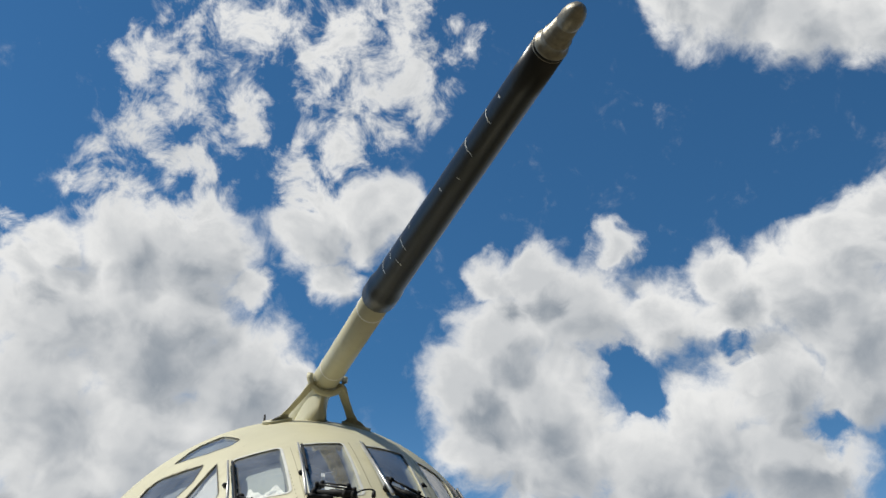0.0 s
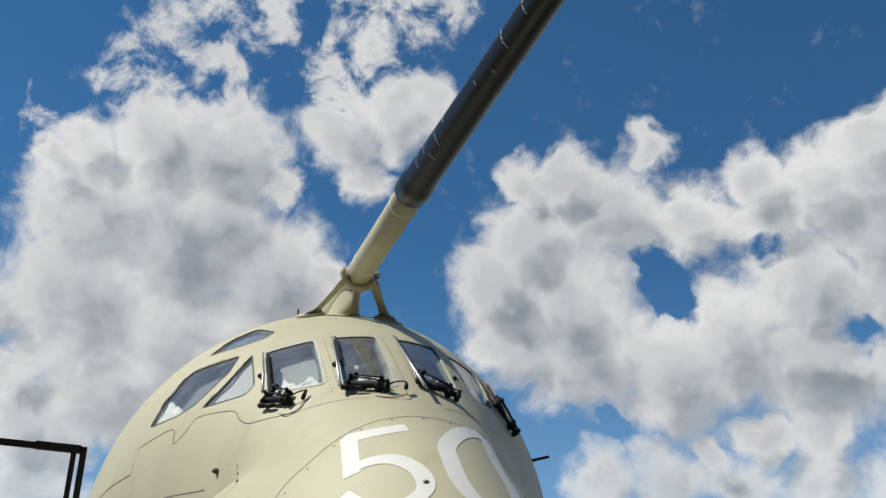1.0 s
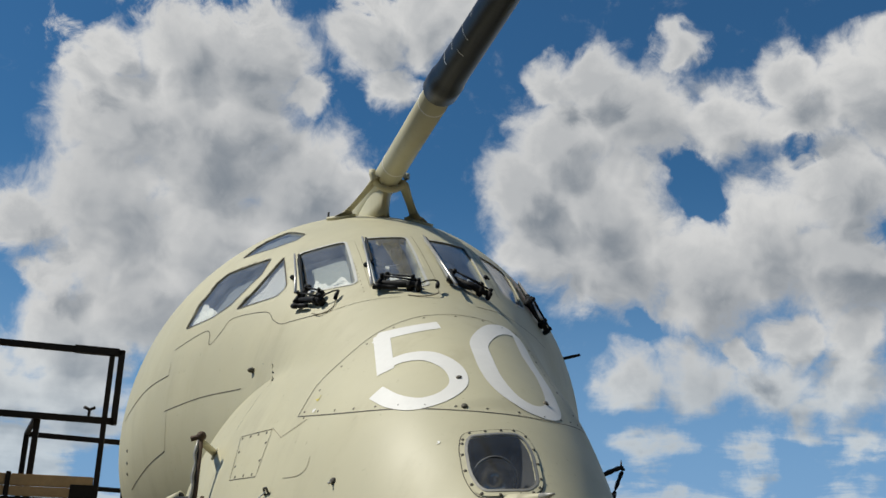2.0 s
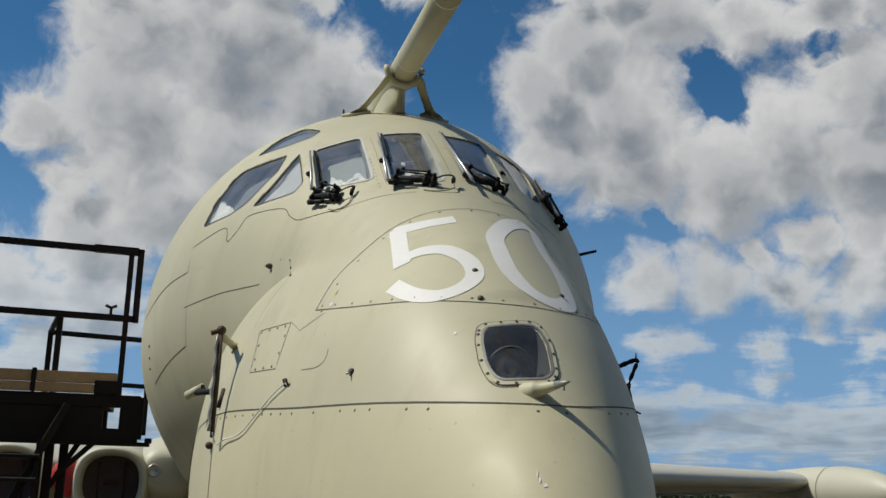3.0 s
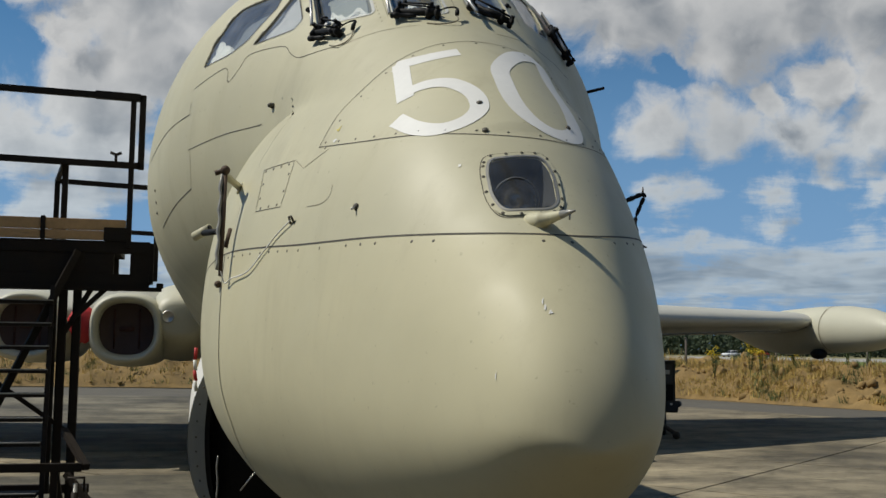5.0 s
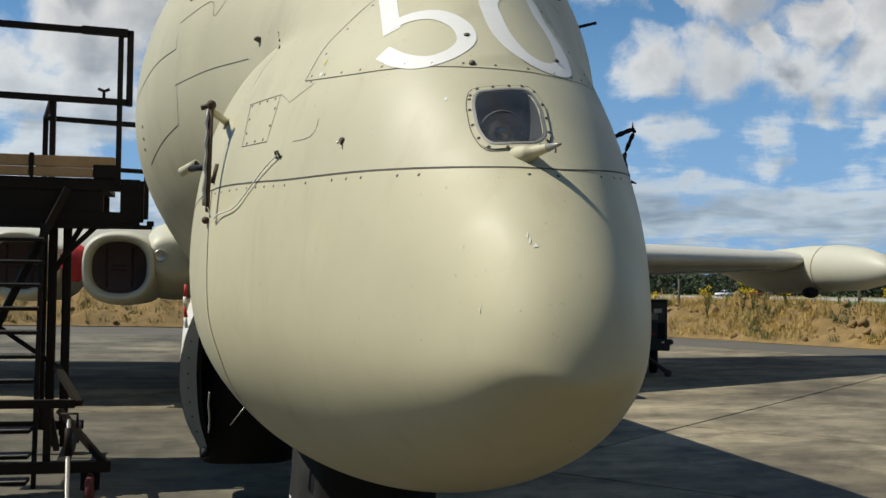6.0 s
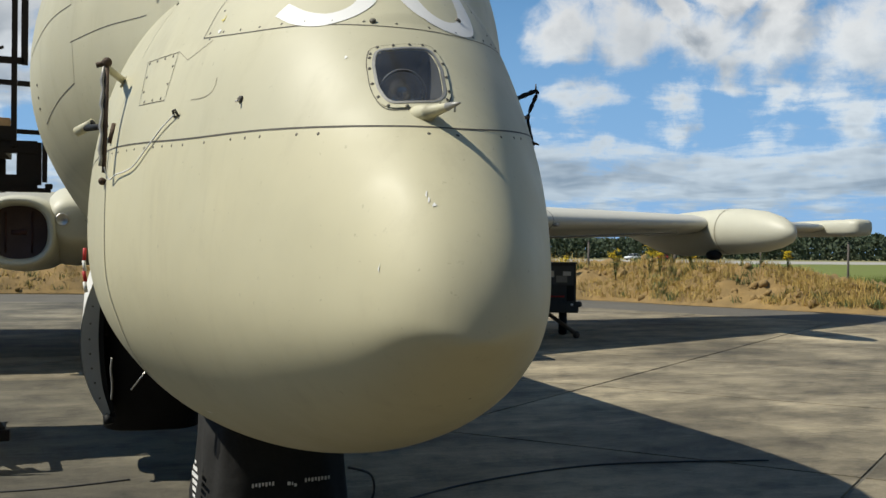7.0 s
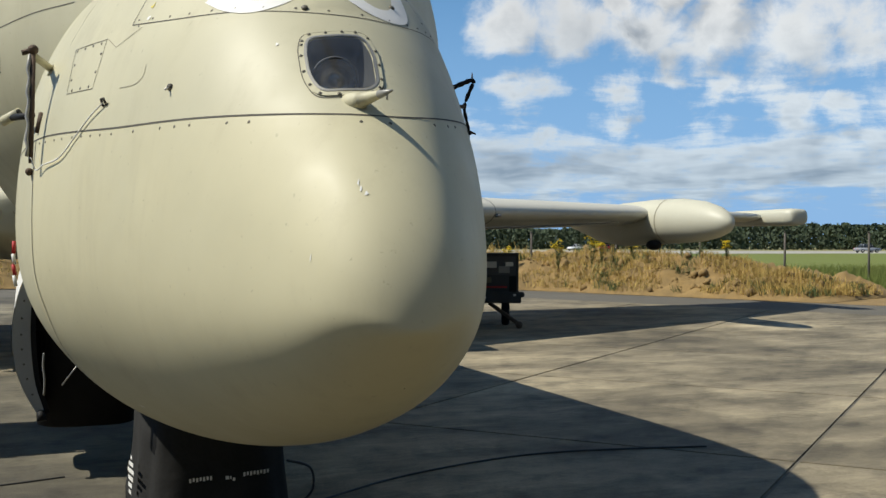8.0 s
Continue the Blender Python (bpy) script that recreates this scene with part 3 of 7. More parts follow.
def valley_patch(kind, side):
    """The share of the snout or of the hull beside the valley."""
    bm = bmesh.new()
    n, prev = 320, None
    for y in np.linspace(2.50, 4.95, 170):
        if kind == "snout":
            q = math.sqrt(y - NOSE_Y)
            zt, zb, w = (float(curve(QK, k, q)) for k in (SNOUT_TOP, SNOUT_BOT, SNOUT_W))
            mid, e = zb + (zt - zb) * SNOUT_MID, 2 / SNOUT_N
        else:
            zt, zb, w = (float(curve(UK, k, y)) for k in (HULL_TOP, HULL_BOT, HULL_W))
            mid, e = min(HULL_MID, 0.45 * zt + 0.55 * zb), 1.0
        ring = []
        for i in range(n):
            c, s = math.cos(i * math.tau / n), math.sin(i * math.tau / n)
            x, dz = w * math.copysign(abs(s) ** e, s), ((zt - mid) if c > 0 else (mid - zb)) * math.copysign(abs(c) ** e, c)
            if kind == "snout":
                g = min(1.0, max(0.0, dz / (0.5 * (zt - zb)) + 0.5))
                g = g * g * (3 - 2 * g)
                x = w * math.copysign(max(0.0, 1 - abs(dz / ((zt - mid) * g + (mid - zb) * (1 - g))) ** SNOUT_N) ** (1 / SNOUT_N), s)
            ring.append(bm.verts.new((1.0004 * x + float(sway(y)), y, mid + 1.0004 * dz)))
        if prev:
            for i in range(n):
                bm.faces.new((prev[i], prev[(i + 1) % n], ring[(i + 1) % n], ring[i]))
        prev = ring
    other = "hull" if kind == "snout" else "snout"
    keep = set(in_valley(list(bm.faces), 0.30, 2.80, other))
    far = [f for f in bm.faces if f not in keep or f.calc_center_median().x * side < 0]
    bmesh.ops.delete(bm, geom=far, context="FACES")
    bmesh.ops.recalc_face_normals(bm, faces=bm.faces)
    for f in bm.faces:
        if f.normal.x * f.calc_center_median().x < 0:
            f.normal_flip()
    return bm


def build_fuselage():
    bm = build_hull_mesh()
    body = part("fuselage", bm, M_HEMP, aircraft, "beige painted fuselage skin with panel lines")
    # cockpit space and window openings
    cav = bmesh.new()
    rings = []
    for y in np.linspace(2.35, 5.2, 14):
        w = max(0.1, float(curve(UK, HULL_W, y)) - 0.10)
        h = float(curve(UK, HULL_TOP, y)) - 0.08 - 2.82
        w, h = w * min(1.0, 0.6 + (y - 2.35)), h * min(1.0, 0.85 + 0.5 * (y - 2.35))
        floor = 2.95 if y < 2.9 else 2.7
        t0 = math.acos(max(-0.9, min(0.8, (floor - 2.82) / h)))
        ring = [(float(sway(y)) + w * math.sin(a), y, 2.82 + h * math.cos(a)) for a in np.linspace(-t0, t0, 40)]
        rings.append(ring)
    loft(cav, rings)
    cut(body, cav, M_INSIDE)
    for _, poly in PANES:
        pr = bmesh.new()
        ysurf = [front(*p)[0].y for p in poly]
        lo, hi = min(ysurf) - 0.3, max(ysurf) + 0.30
        loft(pr, [[(p[0], lo, p[1]) for p in poly], [(p[0], hi, p[1]) for p in poly]])
        cut(body, pr, M_JAMB)
    b2 = bmesh.new()
    b2.from_mesh(body.data)
    # the radome is split off along its joint
    g = list(b2.verts) + list(b2.edges) + list(b2.faces)
    bmesh.ops.bisect_plane(b2, geom=g, plane_co=(0, 0, 1.943), plane_no=Vector((0, -0.035, 1)).normalized())
    g = list(b2.verts) + list(b2.edges) + list(b2.faces)
    bmesh.ops.bisect_plane(b2, geom=g, plane_co=(0, 2.52, 0), plane_no=(0, 1, 0))
    nose = b2.copy()

    def is_radome(f):
        c = f.calc_center_median()
        return c.y < 2.52 and c.z < 1.943 + 0.035 * c.y
    bmesh.ops.delete(nose, geom=[f for f in nose.faces if not is_radome(f)], context="FACES")
    part("radome", nose, M_RADOME, aircraft, "smooth beige rounded nose radome")
    bmesh.ops.delete(b2, geom=[f for f in b2.faces if is_radome(f)], context="FACES")
    # the valley between snout and hull is skinned from each body by itself, so that its line stays sharp
    gone = in_valley(list(b2.faces), 0.15, 2.78)
    bmesh.ops.delete(b2, geom=gone, context="FACES")
    b2.to_mesh(body.data)
    b2.free()
    body.data.polygons.foreach_set("use_smooth", [True] * len(body.data.polygons))
    return body


fuselage = build_fuselage()
for kind, side in (("snout", 1), ("snout", -1), ("hull", 1), ("hull", -1)):
    part("valley_skin", valley_patch(kind, side), M_HEMP, fuselage, "beige skin beside the fairing valley")


def pane_mesh(poly, lift):
    c = np.mean(poly, 0)
    bm = bmesh.new()
    rings = []
    for k in (1.0, 0.75, 0.5, 0.25):
        rings.append([bm.verts.new(on_skin(*(c + (p - c) * k), lift)) for p in poly])
    mid = bm.verts.new(on_skin(*c, lift))
    n = len(poly)
    for a, b in zip(rings, rings[1:]):
        for i in range(n):
            bm.faces.new((a[i], a[(i + 1) % n], b[(i + 1) % n], b[i]))
    for i in range(n):
        bm.faces.new((rings[-1][i], rings[-1][(i + 1) % n], mid))
    bmesh.ops.recalc_face_normals(bm, faces=bm.faces)
    return bm


for pname, poly in PANES:
    pane = part(pname, pane_mesh(poly, -0.005), M_PANE, aircraft, "clear cockpit window pane")
    pane.visible_shadow = False
    rim = bmesh.new()
    ribbon(rim, poly, 0.014 if pname in ("windscreen_pane", "quarter_pane") else 0.006, 0.003, closed=True)
    part("window_seal", rim, M_RIM if pname in ("windscreen_pane", "quarter_pane") else M_SEAM, pane, "thin grey window seal")

# ---------------------------------------------------------------- painted number and nose markings
digit = bmesh.new()
ribbon(digit, dense([(-0.066, 2.797), (-0.305, 2.752)], 0.02, False), 0.080, 0.0014, rows=6)
ribbon(digit, dense([(-0.282, 2.768), (-0.311, 2.549)], 0.02, False), 0.074, 0.0018, rows=6)
ribbon(digit, catmull([(-0.318, 2.577), (-0.238, 2.611), (-0.155, 2.608), (-0.095, 2.548), (-0.094, 2.470), (-0.155, 2.410), (-0.243, 2.380), (-0.312, 2.400), (-0.358, 2.452)], 6), 0.070, 0.0022, rows=6)
part("painted_number", digit, M_WHITE, aircraft, "large white painted number 50")
digit = bmesh.new()
ribbon(digit, catmull([(0.071, 2.711), (0.202, 2.824), (0.341, 2.847), (0.306, 2.666), (0.308, 2.539), (0.271, 2.400), (0.183, 2.367), (0.089, 2.410), (0.045, 2.498), (0.045, 2.616)], 6, True), 0.076, 0.0016, closed=True, rows=6)
part("painted_number", digit, M_WHITE, aircraft, "large white painted number 50")


def seam(path, width=0.006, lift=0.0015, faint=False, smooth=True, n=8):
    bm = bmesh.new()
    pts = catmull(path, n) if smooth else dense(path, 0.03, False)
    ribbon(bm, pts, width, lift, rows=1)
    part("panel_seam", bm, M_SEAM_FAINT if faint else M_SEAM, aircraft, "worn panel joint line" if faint else "dark panel joint line")


def rivets(path, gap, size=0.0055, name="rivet_row", smooth=True, mat=None, skip=0.0):
    """A row of small domed fasteners along a line on the skin."""
    pts = catmull(path, 16) if smooth else dense(path, 0.01, False)
    bm, run, last = bmesh.new(), gap, None
    rr = random.Random(len(pts))
    for p in pts:
        c, n = front(*p)
        if last is not None:
            run += (c - last).length
        last = c
        if run < gap:
            continue
        run = 0.0
        if rr.random() < skip:
            continue
        u = n.cross(Vector((0, 0, 1))).normalized()
        v = n.cross(u)
        top = bm.verts.new(c + n * size * 0.7)
        ring = [bm.verts.new(c + n * 0.0005 + (u * math.cos(k * math.tau / 8) + v * math.sin(k * math.tau / 8)) * size) for k in range(8)]
        for k in range(8):
            bm.faces.new((ring[k], ring[(k + 1) % 8], top))
    tagged(part(name, bm, mat or M_RIVET, aircraft, "row of small dark fasteners"), kind="stuff")


RADOME_TOP = [(-1.043, 1.945), (-1.019, 1.995), (-0.932, 2.027), (-0.803, 2.020), (-0.674, 2.004), (-0.488, 1.987), (-0.279, 1.971), (-0.073, 1.962), (0.127, 1.963), (0.512, 2.008), (0.660, 2.005)]
seam(RADOME_TOP, 0.0062)
rivets([(x, z - 0.022) for x, z in RADOME_TOP[2:]], 0.085, 0.006, skip=0.2)
seam([(-1.030, 2.012), (-1.046, 1.945), (-1.063, 1.795), (-1.060, 1.600)], 0.0037)
seam([(-0.945, 2.028), (-0.957, 1.887), (-0.962, 1.644), (-0.949, 1.454), (-0.902, 1.295), (-0.831, 1.133), (-0.694, 0.964), (-0.485, 0.845)], 0.0074)
PANEL_TOP = [(-0.597, 2.414), (-0.525, 2.550), (-0.437, 2.650), (-0.306, 2.772), (-0.172, 2.843), (-0.052, 2.871), (0.079, 2.880), (0.230, 2.876), (0.401, 2.857), (0.392, 2.640), (0.430, 2.470), (0.513, 2.368)]
seam(PANEL_TOP, 0.0037)
rivets([(x * 0.97, z - 0.012) for x, z in PANEL_TOP], 0.13, 0.006)
seam([(-0.597, 2.414), (-0.459, 2.383), (-0.293, 2.364), (-0.110, 2.344), (0.075, 2.335), (0.256, 2.335), (0.513, 2.368)], 0.0043)
rivets([(-0.575, 2.429), (-0.459, 2.400), (-0.293, 2.381), (-0.110, 2.361), (0.075, 2.351), (0.257, 2.352), (0.505, 2.390)], 0.11, 0.006)
ACCESS = [(-0.789, 2.388), (-0.681, 2.384), (-0.738, 2.182), (-0.827, 2.189)]
seam(ACCESS + ACCESS[:1], 0.0031, smooth=False)
rivets([(-0.783, 2.377), (-0.691, 2.373), (-0.741, 2.195), (-0.818, 2.199), (-0.785, 2.370)], 0.075, 0.007, smooth=False)
seam([(-0.570, 2.224), (-0.583, 2.179), (-0.609, 2.155), (-0.652, 2.156)], 0.0031, faint=True)
seam([(-0.679, 2.388), (-0.654, 2.334), (-0.569, 2.392)], 0.0031, faint=True, smooth=False)
seam([(-1.149, 2.686), (-0.960, 2.711), (-0.784, 2.697)], 0.0050)
seam([(-1.395, 2.746), (-1.271, 2.854), (-1.148, 2.893)], 0.0056)
seam([(-1.148, 2.893), (-1.143, 2.968)], 0.0031, faint=True, smooth=False)
seam([(-1.298, 2.322), (-1.209, 2.413), (-1.126, 2.470)], 0.0062)
seam([(-1.126, 2.470), (-1.139, 2.687)], 0.0031, faint=True, smooth=False)
seam([(-1.129, 3.046), (-0.965, 3.103), (-0.949, 3.006), (-0.892, 3.069), (-0.839, 3.134), (-0.692, 3.109), (-0.659, 3.039), (-0.627, 2.996), (-0.571, 2.991), (-0.437, 2.986)], 0.0037, n=5)
seam([(-0.437, 2.986), (-0.298, 3.013), (-0.154, 3.014)], 0.0031, faint=True)
seam([(0.175, 2.979), (0.352, 3.002), (0.542, 3.006), (0.820, 3.050)], 0.0043)
seam([(-0.255, 3.532), (-0.259, 3.106)], 0.0025, faint=True, smooth=False)
seam([(0.050, 3.596), (0.042, 3.096)], 0.0037, faint=True, smooth=False)
seam([(0.432, 3.620), (0.408, 3.160)], 0.0037, faint=True, smooth=False)
rivets([(-0.293, 3.317), (-0.288, 3.064)], 0.04, 0.004, smooth=False)
rivets([(-1.350, 2.543), (-1.337, 2.416)], 0.07, 0.012, smooth=False)


def blob_on_skin(name, x, z, sx, sz, mat, label, lift=0.002, jag=0.65, seed=1):
    """A small chip or smear of paint with a ragged edge."""
    rr = random.Random(seed)
    c, n = front(x, z)
    u = Vector((0, 0, 1)).cross(n).normalized()
    v = n.cross(u)
    bm = bmesh.new()
    ring = []
    for k in range(14):
        a = k * math.tau / 14
        r = 1 - jag * rr.random()
        ring.append(bm.verts.new(c + n * lift + u * math.cos(a) * sx * r + v * math.sin(a) * sz * r))
    bm.faces.new(ring)
    bmesh.ops.recalc_face_normals(bm, faces=bm.faces)
    part(name, bm, mat, aircraft, label, smooth=False)


M_YELLOW = material("faded_yellow", (0.62, 0.52, 0.10), rough=0.7, vary=0.2, scale=20, fine=90, bump=0.1)
for i, (x, z, sx, sz, m) in enumerate([(-0.102, 1.752, 0.004, 0.016, M_WHITE), (-0.088, 1.722, 0.007, 0.010, M_WHITE), (-0.236, 1.547, 0.003, 0.016, M_WHITE), (-0.218, 2.216, 0.007, 0.012, M_WHITE), (-0.100, 1.735, 0.004, 0.012, M_WHITE),
                                       (-0.530, 2.475, 0.018, 0.010, M_YELLOW), (-0.525, 2.478, 0.006, 0.020, M_YELLOW), (-0.545, 2.425, 0.016, 0.011, M_WHITE), (-0.02, 2.66, 0.006, 0.018, M_HEMP), (-0.545, 0.935, 0.05, 0.004, M_WHITE), (0.06, 1.17, 0.004, 0.005, M_SEAM)]):
    blob_on_skin("paint_chip", x, z, sx, sz, m, "small chipped paint mark", seed=i)


def frame_on_skin(x, z):
    """A frame on the skin: right, up along the skin, and outwards."""
    c, n = front(x, z)
    u = Vector((0, 0, 1)).cross(n).normalized()
    if u.dot(Vector((1, 0, 0))) < 0:
        u = -u
    v = n.cross(u)
    if v.z < 0:
        v = -v
    m = Matrix((u, v, n)).transposed().to_4x4()
    m.translation = c
    return m


# small fittings on the skin
m = frame_on_skin(-0.512, 2.111)
bm = bmesh.new()
# solid dark stub; its colour gives the shade of the hole
tube(bm, [m @ Vector((0, 0, -0.01)), m @ Vector((0, 0, 0.004)), m @ Vector((0, 0, 0.010))], [0.013, 0.013, 0.010], 14)
vent = part("drain_vent", bm, M_SEAM, aircraft, "small vent, a dark stub in place of its shaded hole")
bm = bmesh.new()
tube(bm, [m @ Vector((0.004, -0.006, 0.004)), m @ Vector((0.010, -0.018, 0.022))], 0.004, 8)
part("vent_lip", bm, M_METAL, vent, "bent metal lip")
m = frame_on_skin(-0.737, 2.773)
bm = bmesh.new()
tube(bm, [m @ Vector((0, 0, -0.01)), m @ Vector((0, 0, 0.010)), m @ Vector((0, -0.003, 0.022)), m @ Vector((0, -0.005, 0.028))], [0.014, 0.014, 0.011, 0.006], 12)
part("static_vent", bm, M_RIVET, aircraft, "small dark stub fitting")
for x, z in ((-0.105, 2.362), (-0.087, 2.493), (0.240, 2.418)):
    m = frame_on_skin(x, z)
    bm = bmesh.new()
    tube(bm, [m @ Vector((0, 0, -0.004)), m @ Vector((0, 0, 0.006)), m @ Vector((0, 0, 0.009))], [0.011, 0.011, 0.005], 12)
    part("fastener", bm, M_RIVET, aircraft, "round dark fastener")

# ---------------------------------------------------------------- nose lamp and pitot
LAMP = dense(rounded([(-0.128, 2.234), (-0.026, 2.248), (0.050, 2.250), (0.064, 2.180), (0.042, 2.070), (0.005, 2.043), (-0.138, 2.036), (-0.156, 2.094), (-0.148, 2.185)], 0.030), 0.015)
c0 = np.mean(LAMP, 0)
lamp_c, lamp_n = front(*c0)
lm = frame_on_skin(*c0)
pl = bmesh.new()
ribbon(pl, [c0 + (p - c0) * 1.075 for p in LAMP], 0.022, 0.006, closed=True)
ribbon(pl, [c0 + (p - c0) * 1.15 for p in LAMP], 0.008, 0.0015, closed=True)
lamp = part("nose_lamp", pl, M_HEMP, aircraft, "nose landing lamp behind a rounded glass window")
g = bmesh.new()
ribbon(g, [c0 + (p - c0) * 0.99 for p in LAMP], 0.010, 0.008, closed=True)
part("lamp_seal", g, M_GREY_METAL, lamp, "grey metal window rim")
g = bmesh.new()
ribbon(g, [c0 + (p - c0) * 1.19 for p in LAMP], 0.003, 0.002, closed=True, rows=1)
part("lamp_joint", g, M_SEAM, lamp, "dark joint round the lamp plate")
pn = part("lamp_window", pane_mesh([c0 + (p - c0) * 0.97 for p in LAMP], 0.010), M_LENS, lamp, "dusty lamp glass")
pn.visible_shadow = False
rv = bmesh.new()
L12 = [c0 + (p - c0) * 1.115 for p in LAMP]
for p in L12[::max(1, len(L12) // 15)]:
    c, n = front(*p)
    u = n.cross(Vector((0, 0, 1))).normalized()
    v = n.cross(u)
    top = rv.verts.new(c + n * 0.013)
    ring = [rv.verts.new(c + n * 0.0075 + (u * math.cos(k * math.tau / 8) + v * math.sin(k * math.tau / 8)) * 0.006) for k in range(8)]
    for k in range(8):
        rv.faces.new((ring[k], ring[(k + 1) % 8], top))
tagged(part("lamp_screws", rv, M_RIVET, lamp, "dark screws round the lamp"), kind="stuff")
# the well behind the glass, cut into the skin, and the lamp in it
well = bmesh.new()
inn = [c0 + (p - c0) * 0.95 for p in LAMP]
loft(well, [[on_skin(*p, 0.04) for p in inn], [on_skin(*p, -0.13) for p in inn]])
M_WELL = material("lamp_well", (0.06, 0.062, 0.064), rough=0.6, vary=0.2, scale=8, fine=60, bump=0.1)
cut(fuselage, well, M_WELL)
bm = bmesh.new()
axis = Vector((-0.25, -0.95, -0.1)).normalized()
q = axis.to_track_quat("Z", "Y").to_matrix().to_4x4()
cen = lamp_c - lamp_n * 0.055 + Vector((-0.02, 0, -0.01))
prof = [(0.066, 0.02), (0.071, 0.028), (0.075, 0.02), (0.07, -0.03), (0.03, -0.06)]
loft(bm, [[cen + q @ Vector((r * math.cos(k * math.tau / 28), r * math.sin(k * math.tau / 28), h)) for k in range(28)] for r, h in prof], False, True)
part("lamp_housing", bm, M_WELL, lamp, "dark round lamp housing")
bm = bmesh.new()
prof = [(0.066, 0.020), (0.055, 0.002), (0.035, -0.012), (0.012, -0.02), (0.008, 0.0), (0.002, 0.002)]
loft(bm, [[cen + q @ Vector((r * math.cos(k * math.tau / 28), r * math.sin(k * math.tau / 28), h)) for k in range(28)] for r, h in prof], False, True)
part("lamp_reflector", bm, material("lamp_mirror", (0.45, 0.42, 0.38), rough=0.25, metal=0.9, vary=0.2, scale=20, fine=80, bump=0.1), lamp, "tarnished lamp reflector")

pit_base, pit_tip = front(-0.058, 2.002)[0] + Vector((0, 0.03, 0)), Vector((0.012, 0.650, 2.020))
d = pit_tip - pit_base
bm = bmesh.new()
loft(bm, [ring_pts_any for ring_pts_any in [[pit_base + d * t + (d.cross(Vector((0, 0, 1))).normalized() * math.cos(k * math.tau / 16) + d.cross(d.cross(Vector((0, 0, 1)))).normalized() * math.sin(k * math.tau / 16)) * r for k in range(16)]
                                            for t, r in ((-0.1, 0.033), (0.12, 0.030), (0.22, 0.027), (0.34, 0.025), (0.35, 0.0215), (0.60, 0.016), (0.80, 0.0115), (0.97, 0.005), (1.0, 0.003))]])
pitot = part("pitot_head", bm, M_HEMP, aircraft, "tapered beige pitot head")
bm = bmesh.new()
tube(bm, [pit_base + d * 0.78, pit_base + d * 0.97, pit_base + d * 1.1], [0.0128, 0.0075, 0.003], 12)
tube(bm, [pit_base + d * 0.97, pit_base + d * 0.97 + Vector((0, 0, -0.022))], 0.003, 8)
part("pitot_tip", bm, M_GREY_METAL, pitot, "dull metal pitot tip")

# ---------------------------------------------------------------- probe


def ring_pts(c, axis, r, n=24, squash=1.0):
    a = axis.normalized()
    u = a.cross(Vector((1, 0, 0))).normalized()
    v = Vector((1, 0, 0))
    return [c + v * (r * math.cos(k * math.tau / n)) + u * (r * squash * math.sin(k * math.tau / n)) for k in range(n)]


def revolve(axis_pts, radii, n=28):
    bm = bmesh.new()
    ps = [Vector(p) for p in axis_pts]
    ax = ps[-1] - ps[0]
    return loft(bm, [ring_pts(p, ax, r, n) for p, r in zip(ps, radii)])


P_TIP, P_END, P_JOINT, P_BASE = Vector((0.018, -0.244, 3.871)), Vector((0.016, -0.015, 3.904)), Vector((0, 2.09, 4.062)), Vector((0, 4.35, 4.205))


def lerp(a, b, t):
    return a + (b - a) * t


part("probe_tube", revolve([lerp(P_JOINT, P_BASE, t) for t in (0, 0.3, 0.6, 1.0)], [0.073, 0.075, 0.079, 0.088]), M_HEMP, aircraft, "beige refuelling probe tube")
sleeve = part("probe_sleeve", revolve([lerp(P_JOINT, P_END, t) for t in (-0.02, -0.015, 0.045, 0.06, 0.09, 0.5, 0.9, 1.0)], [0.080, 0.089, 0.088, 0.083, 0.080, 0.069, 0.060, 0.057]), M_PROBE, aircraft, "matt black tapered probe sleeve")
M_NOZZLE = material("worn_nozzle", (0.26, 0.235, 0.18), rough=0.45, metal=0.5, vary=0.35, scale=25, fine=90, bump=0.15, tint=(0.08, 0.07, 0.05))
nozzle = part("probe_nozzle", revolve([lerp(P_END, P_TIP, t) for t in (-0.06, -0.05, -0.02, 0.0, 0.02, 0.04, 0.06, 0.10, 0.12, 0.22, 0.23, 0.26, 0.27, 0.56, 0.57, 0.60, 0.62, 0.72, 0.84, 0.93, 0.98, 1.0)], [0.050, 0.057, 0.058, 0.053, 0.053, 0.058, 0.057, 0.052, 0.047, 0.046, 0.048, 0.048, 0.044, 0.038, 0.036, 0.036, 0.038, 0.038, 0.034, 0.025, 0.013, 0.004]), M_NOZZLE, aircraft, "worn metal probe nozzle")
for t, r in ((0.09, 0.0745), (0.50, 0.0785)):
    bm = bmesh.new()
    p = lerp(P_JOINT, P_BASE, t)
    loft(bm, [ring_pts(p + (P_BASE - P_JOINT).normalized() * o, P_BASE - P_JOINT, r + e, 28) for o, e in ((-0.006, -0.004), (-0.004, 0.001), (0.004, 0.001), (0.006, -0.004))], False, False)
    part("probe_band", bm, M_WHITE, aircraft, "thin pale clamp band on the probe")
rr = random.Random(5)
bm = bmesh.new()
ax = (P_END - P_JOINT).normalized()
pu, pv = ax.cross(Vector((1, 0, 0))).normalized(), Vector((1, 0, 0))
